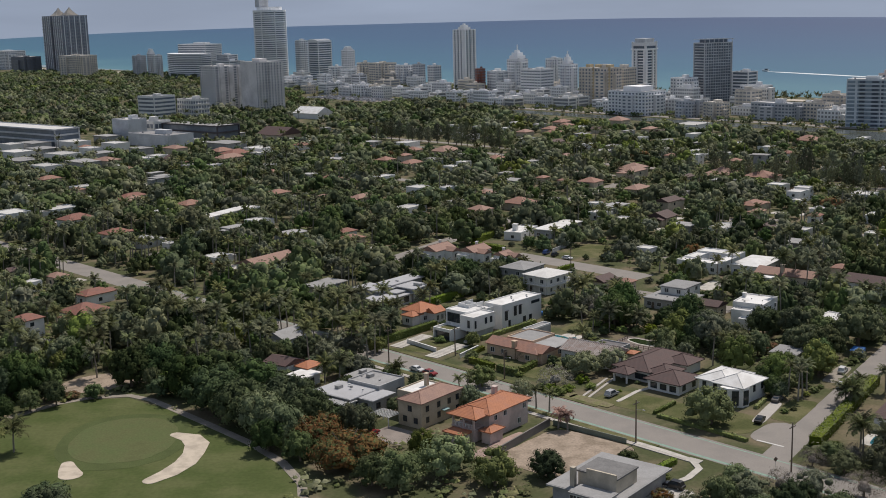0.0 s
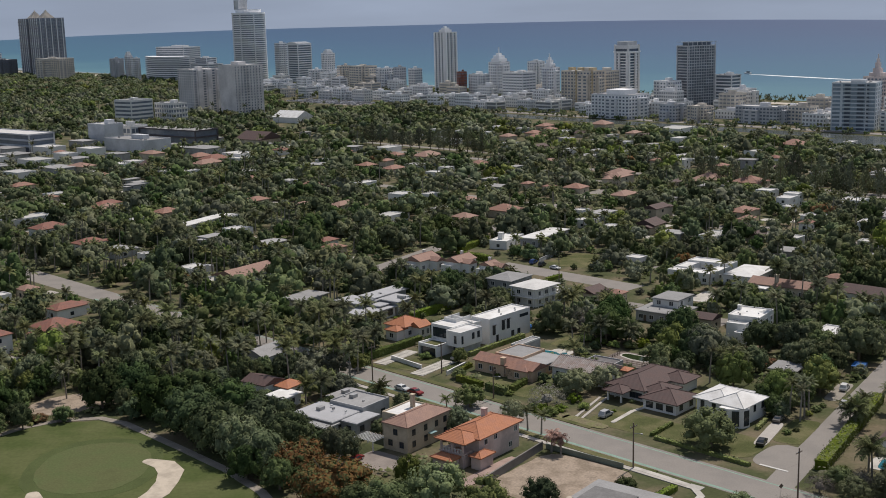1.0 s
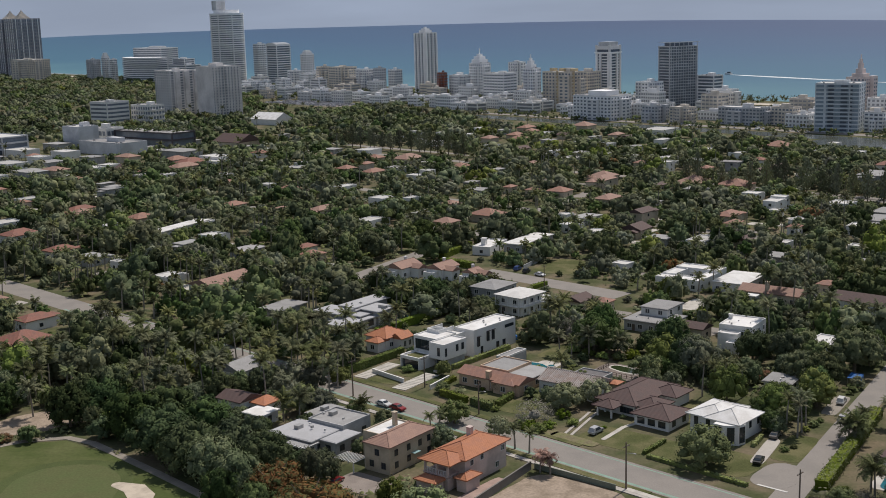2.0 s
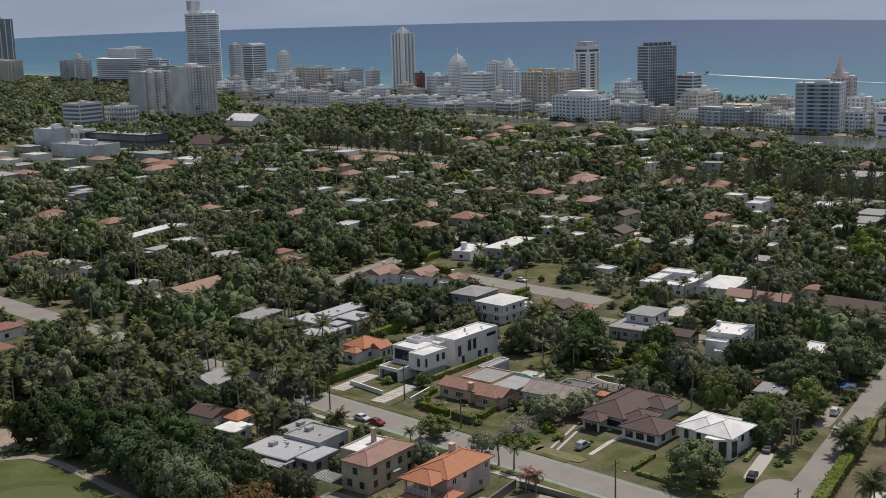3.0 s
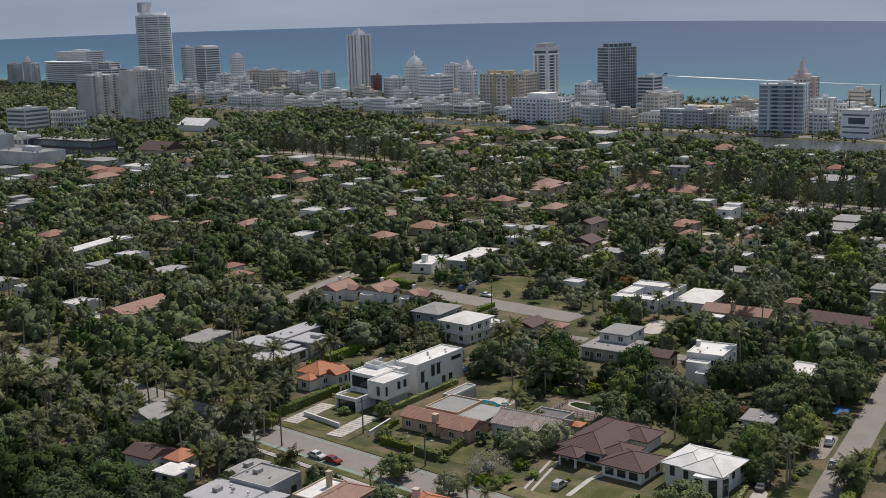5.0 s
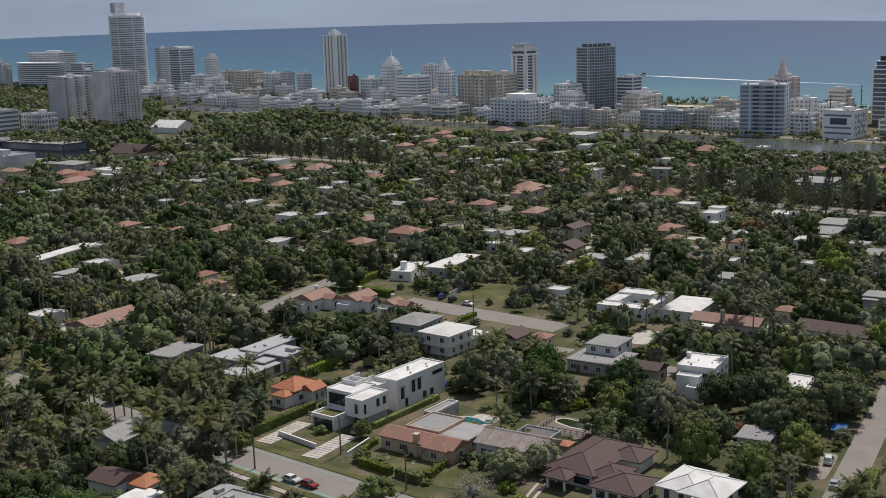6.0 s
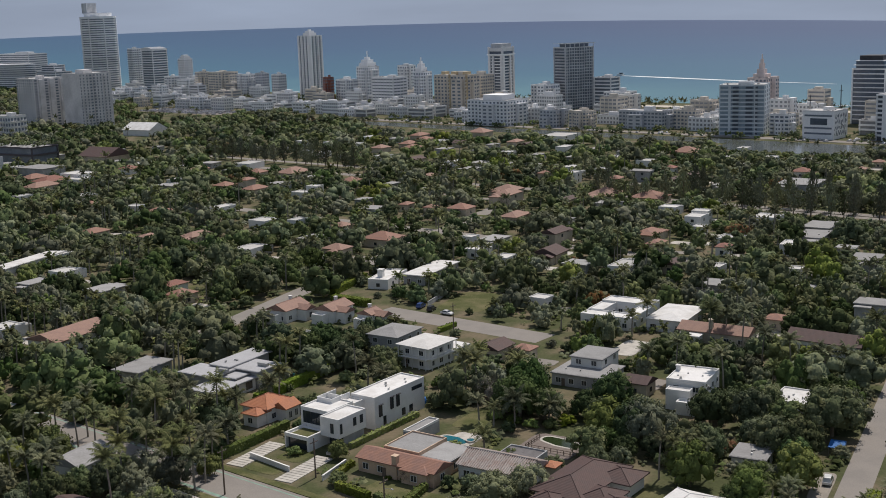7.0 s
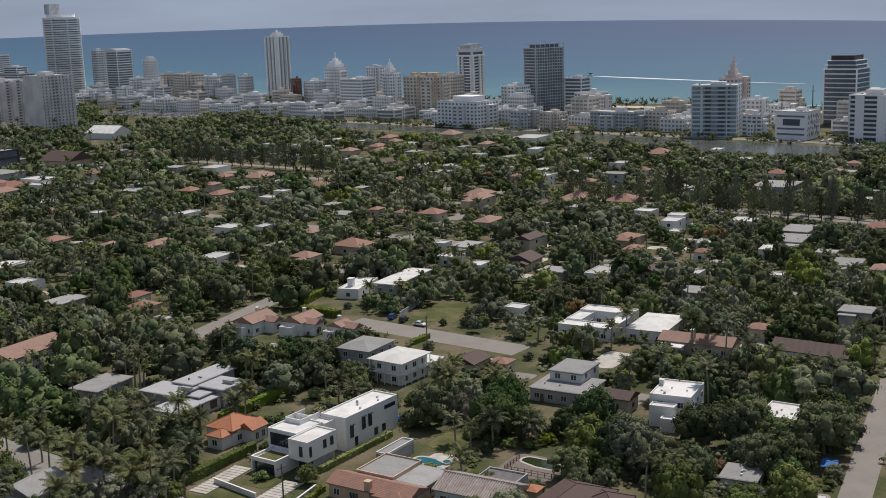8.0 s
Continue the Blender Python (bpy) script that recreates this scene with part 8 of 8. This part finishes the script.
car(160, 396, 50, BLACK, "dark car beside the brown-roofed house")
bm = bmesh.new()
bm_box(bm, -2.6, 2.6, -1.6, 1.6, 1.9, 2.05)
bm_box(bm, -2.6, 2.6, -1.7, -1.6, 1.1, 2.05)
T = thing("blue_canopy", 117.5, 317, 57, "bright blue tarpaulin over a parked vehicle", "canopy")
part("cover", bm, BLUETARP, T)
post = box_mesh("post", -0.05, 0.05, -0.05, 0.05, 0, 1.95, GALV)
for px in (-2.4, 2.4):
    for py in (-1.4, 1.4):
        piece("post", post, T, pose(px, py, 0))


def utility_pole(x, y, h, rot, lamp=False):
    root = thing("utility_pole", x, y, rot, "weathered wooden utility pole with crossarm", "pole", "street poles")
    bm = bmesh.new()
    bm_tube(bm, (0, 0, -0.3), (0, 0, h), 0.2, 0.13, 8)
    part("pole", bm, WOOD, root)
    bm = bmesh.new()
    bm_box(bm, -1.2, 1.2, -0.08, 0.08, h - 1.0, h - 0.85)
    part("crossarm", bm, WOOD, root)
    for q in (-1.05, -0.45, 0.45, 1.05):
        bm = bmesh.new()
        bm_tube(bm, (q, 0, h - 0.85), (q, 0, h - 0.62), 0.05, 0.04, 6)
        part("insulator", bm, GALV, root)
    if lamp:
        bm = bmesh.new()
        bm_tube(bm, (0, 0, h - 2.4), (0, -2.0, h - 2.0), 0.05, 0.04, 6)
        part("lamp_arm", bm, GALV, root)
        bm = bmesh.new()
        bm_box(bm, -0.15, 0.15, -2.5, -1.9, h - 2.1, h - 1.95)
        part("lamp_head", bm, GALV, root)
    return root


utility_pole(43.6, 252.6, 10.5, 43, True)
utility_pole(73.5, 233, 11, 43)
utility_pole(-15.6, 322.6, 10.5, 43)
utility_pole(3.6, 327.8, 9, 43)
utility_pole(16.5, 303.8, 8.5, 43, True)
utility_pole(50, 436, 10, 43)
utility_pole(120, 296, 10, 55)
T = thing("road_sign", 70.5, 234.5, 20, "brown diamond-shaped road sign seen from behind", "sign")
bm = bmesh.new()
bm_tube(bm, (0, 0, 0), (0, 0, 2.2), 0.04, 0.04, 6)
part("post", bm, GALV, T)
bm = bmesh.new()
bm_box(bm, -0.4, 0.4, -0.02, 0.02, -0.4, 0.4)
part("plate", bm, WOOD, T).matrix_basis = pose(0, -0.06, 2.4, 0, 45, 0)


def wall_run(name, pts, h, t, material, label, z0=-0.1):
    for (x0, y0), (x1, y1) in zip(pts, pts[1:]):
        n = math.hypot(x1 - x0, y1 - y0)
        w = thing(name, x0, y0, math.degrees(math.atan2(y1 - y0, x1 - x0)), label, "wall")
        bm = bmesh.new()
        bm_box(bm, 0, n - t, -t / 2, t / 2, z0, h)
        part("wall", bm, material, w)
        bm = bmesh.new()
        bm_box(bm, 0, n - t, -t / 2 - 0.05, t / 2 + 0.05, h, h + 0.08)
        part("coping", bm, material, w)


wall_run("garden_wall", ((10, 245), (25.3, 266.2)), 1.9, 0.25, mat("dark_render", (0.2, 0.185, 0.17), 0.9), "dark grey rendered boundary wall along the dirt lot")
wall_run("lot_fence", ((26, 266.5), (41.5, 252.5)), 1.2, 0.1, mat("green_mesh_screen", (0.22, 0.25, 0.2), 0.8, amount=0.4), "green screened fence between lot and street")
wall_run("garden_wall", ((46.8, 474.5), (62, 501)), 1.6, 0.2, GREYWALL, "low grey wall along an open lawn")
wall_run("timber_fence", ((74, 366), (84, 377)), 1.7, 0.12, WOOD, "timber fence below the grey house")
wall_run("timber_fence", ((44, 372), (60, 358)), 1.7, 0.12, WOOD, "dark timber fence at the back of a garden")
# cars along the waterside road and the lots by the canal, too many to tell apart
arr = []
rng = random.Random(21)
for k in range(240):
    n, s = (868 + rng.choice((-4, 4)) + rng.uniform(-0.5, 0.5), rng.uniform(-560, 900)) if k < 150 else (rng.uniform(876, 892), rng.uniform(250, 420))
    px, py = land_point(n, s)
    a, b, h = 2.3, 0.9, 1.4
    if rng.random() < 0.5:
        a, b = b, a
    bv, bf = BALLS[k % 6]
    arr.append((bv * (a, b, h) + (px, py, 0.2), bf))
tagged(new("parked_cars", quads_mesh("parked_cars", together(arr), mat("mixed_car_paint", (0.4, 0.4, 0.41), 0.3, island=0.6, bump=0, spec=0.5))), "rows of distant parked cars by the canal", "cars", "", "stuff")

# dark railing round the old pool, and a timber deck
R = thing("pool_railing", 56.2, 330.6, 50, "dark timber railing round an old pool patio", "railing")
post = box_mesh("post", -0.07, 0.07, -0.07, 0.07, 0, 1.15, WOOD)
for k in range(9):
    piece("post", post, R, pose(0.2, -6.4 + 1.6 * k, 0))
for k in range(5):
    piece("post", post, R, pose(1.6 + 1.4 * k, 6.4, 0))
for z in (0.5, 1.05):
    bm = bmesh.new()
    bm_box(bm, 0.15, 0.25, -6.5, 6.5, z, z + 0.1)
    part("rail", bm, WOOD, R)
    bm = bmesh.new()
    bm_box(bm, 0.25, 7.4, 6.35, 6.45, z, z + 0.1)
    part("rail", bm, WOOD, R)
car(-17.5, 262.5, 60, REDPAINT, "red car on the paved yard below pergola")

# blue covers behind the modern house
T = thing("blue_cover", 32.8, 372.8, 40, "blue plastic cover over garden furniture", "cover")
bm = bmesh.new()
bm_box(bm, -1.6, 1.6, -1.0, 1.0, 0, 0.9)
bm_box(bm, -1.1, 1.1, -0.7, 0.7, 0.9, 1.25)
bmesh.ops.bevel(bm, geom=bm.edges[:], offset=0.12, segments=2)
part("cover", bm, BLUETARP, T)
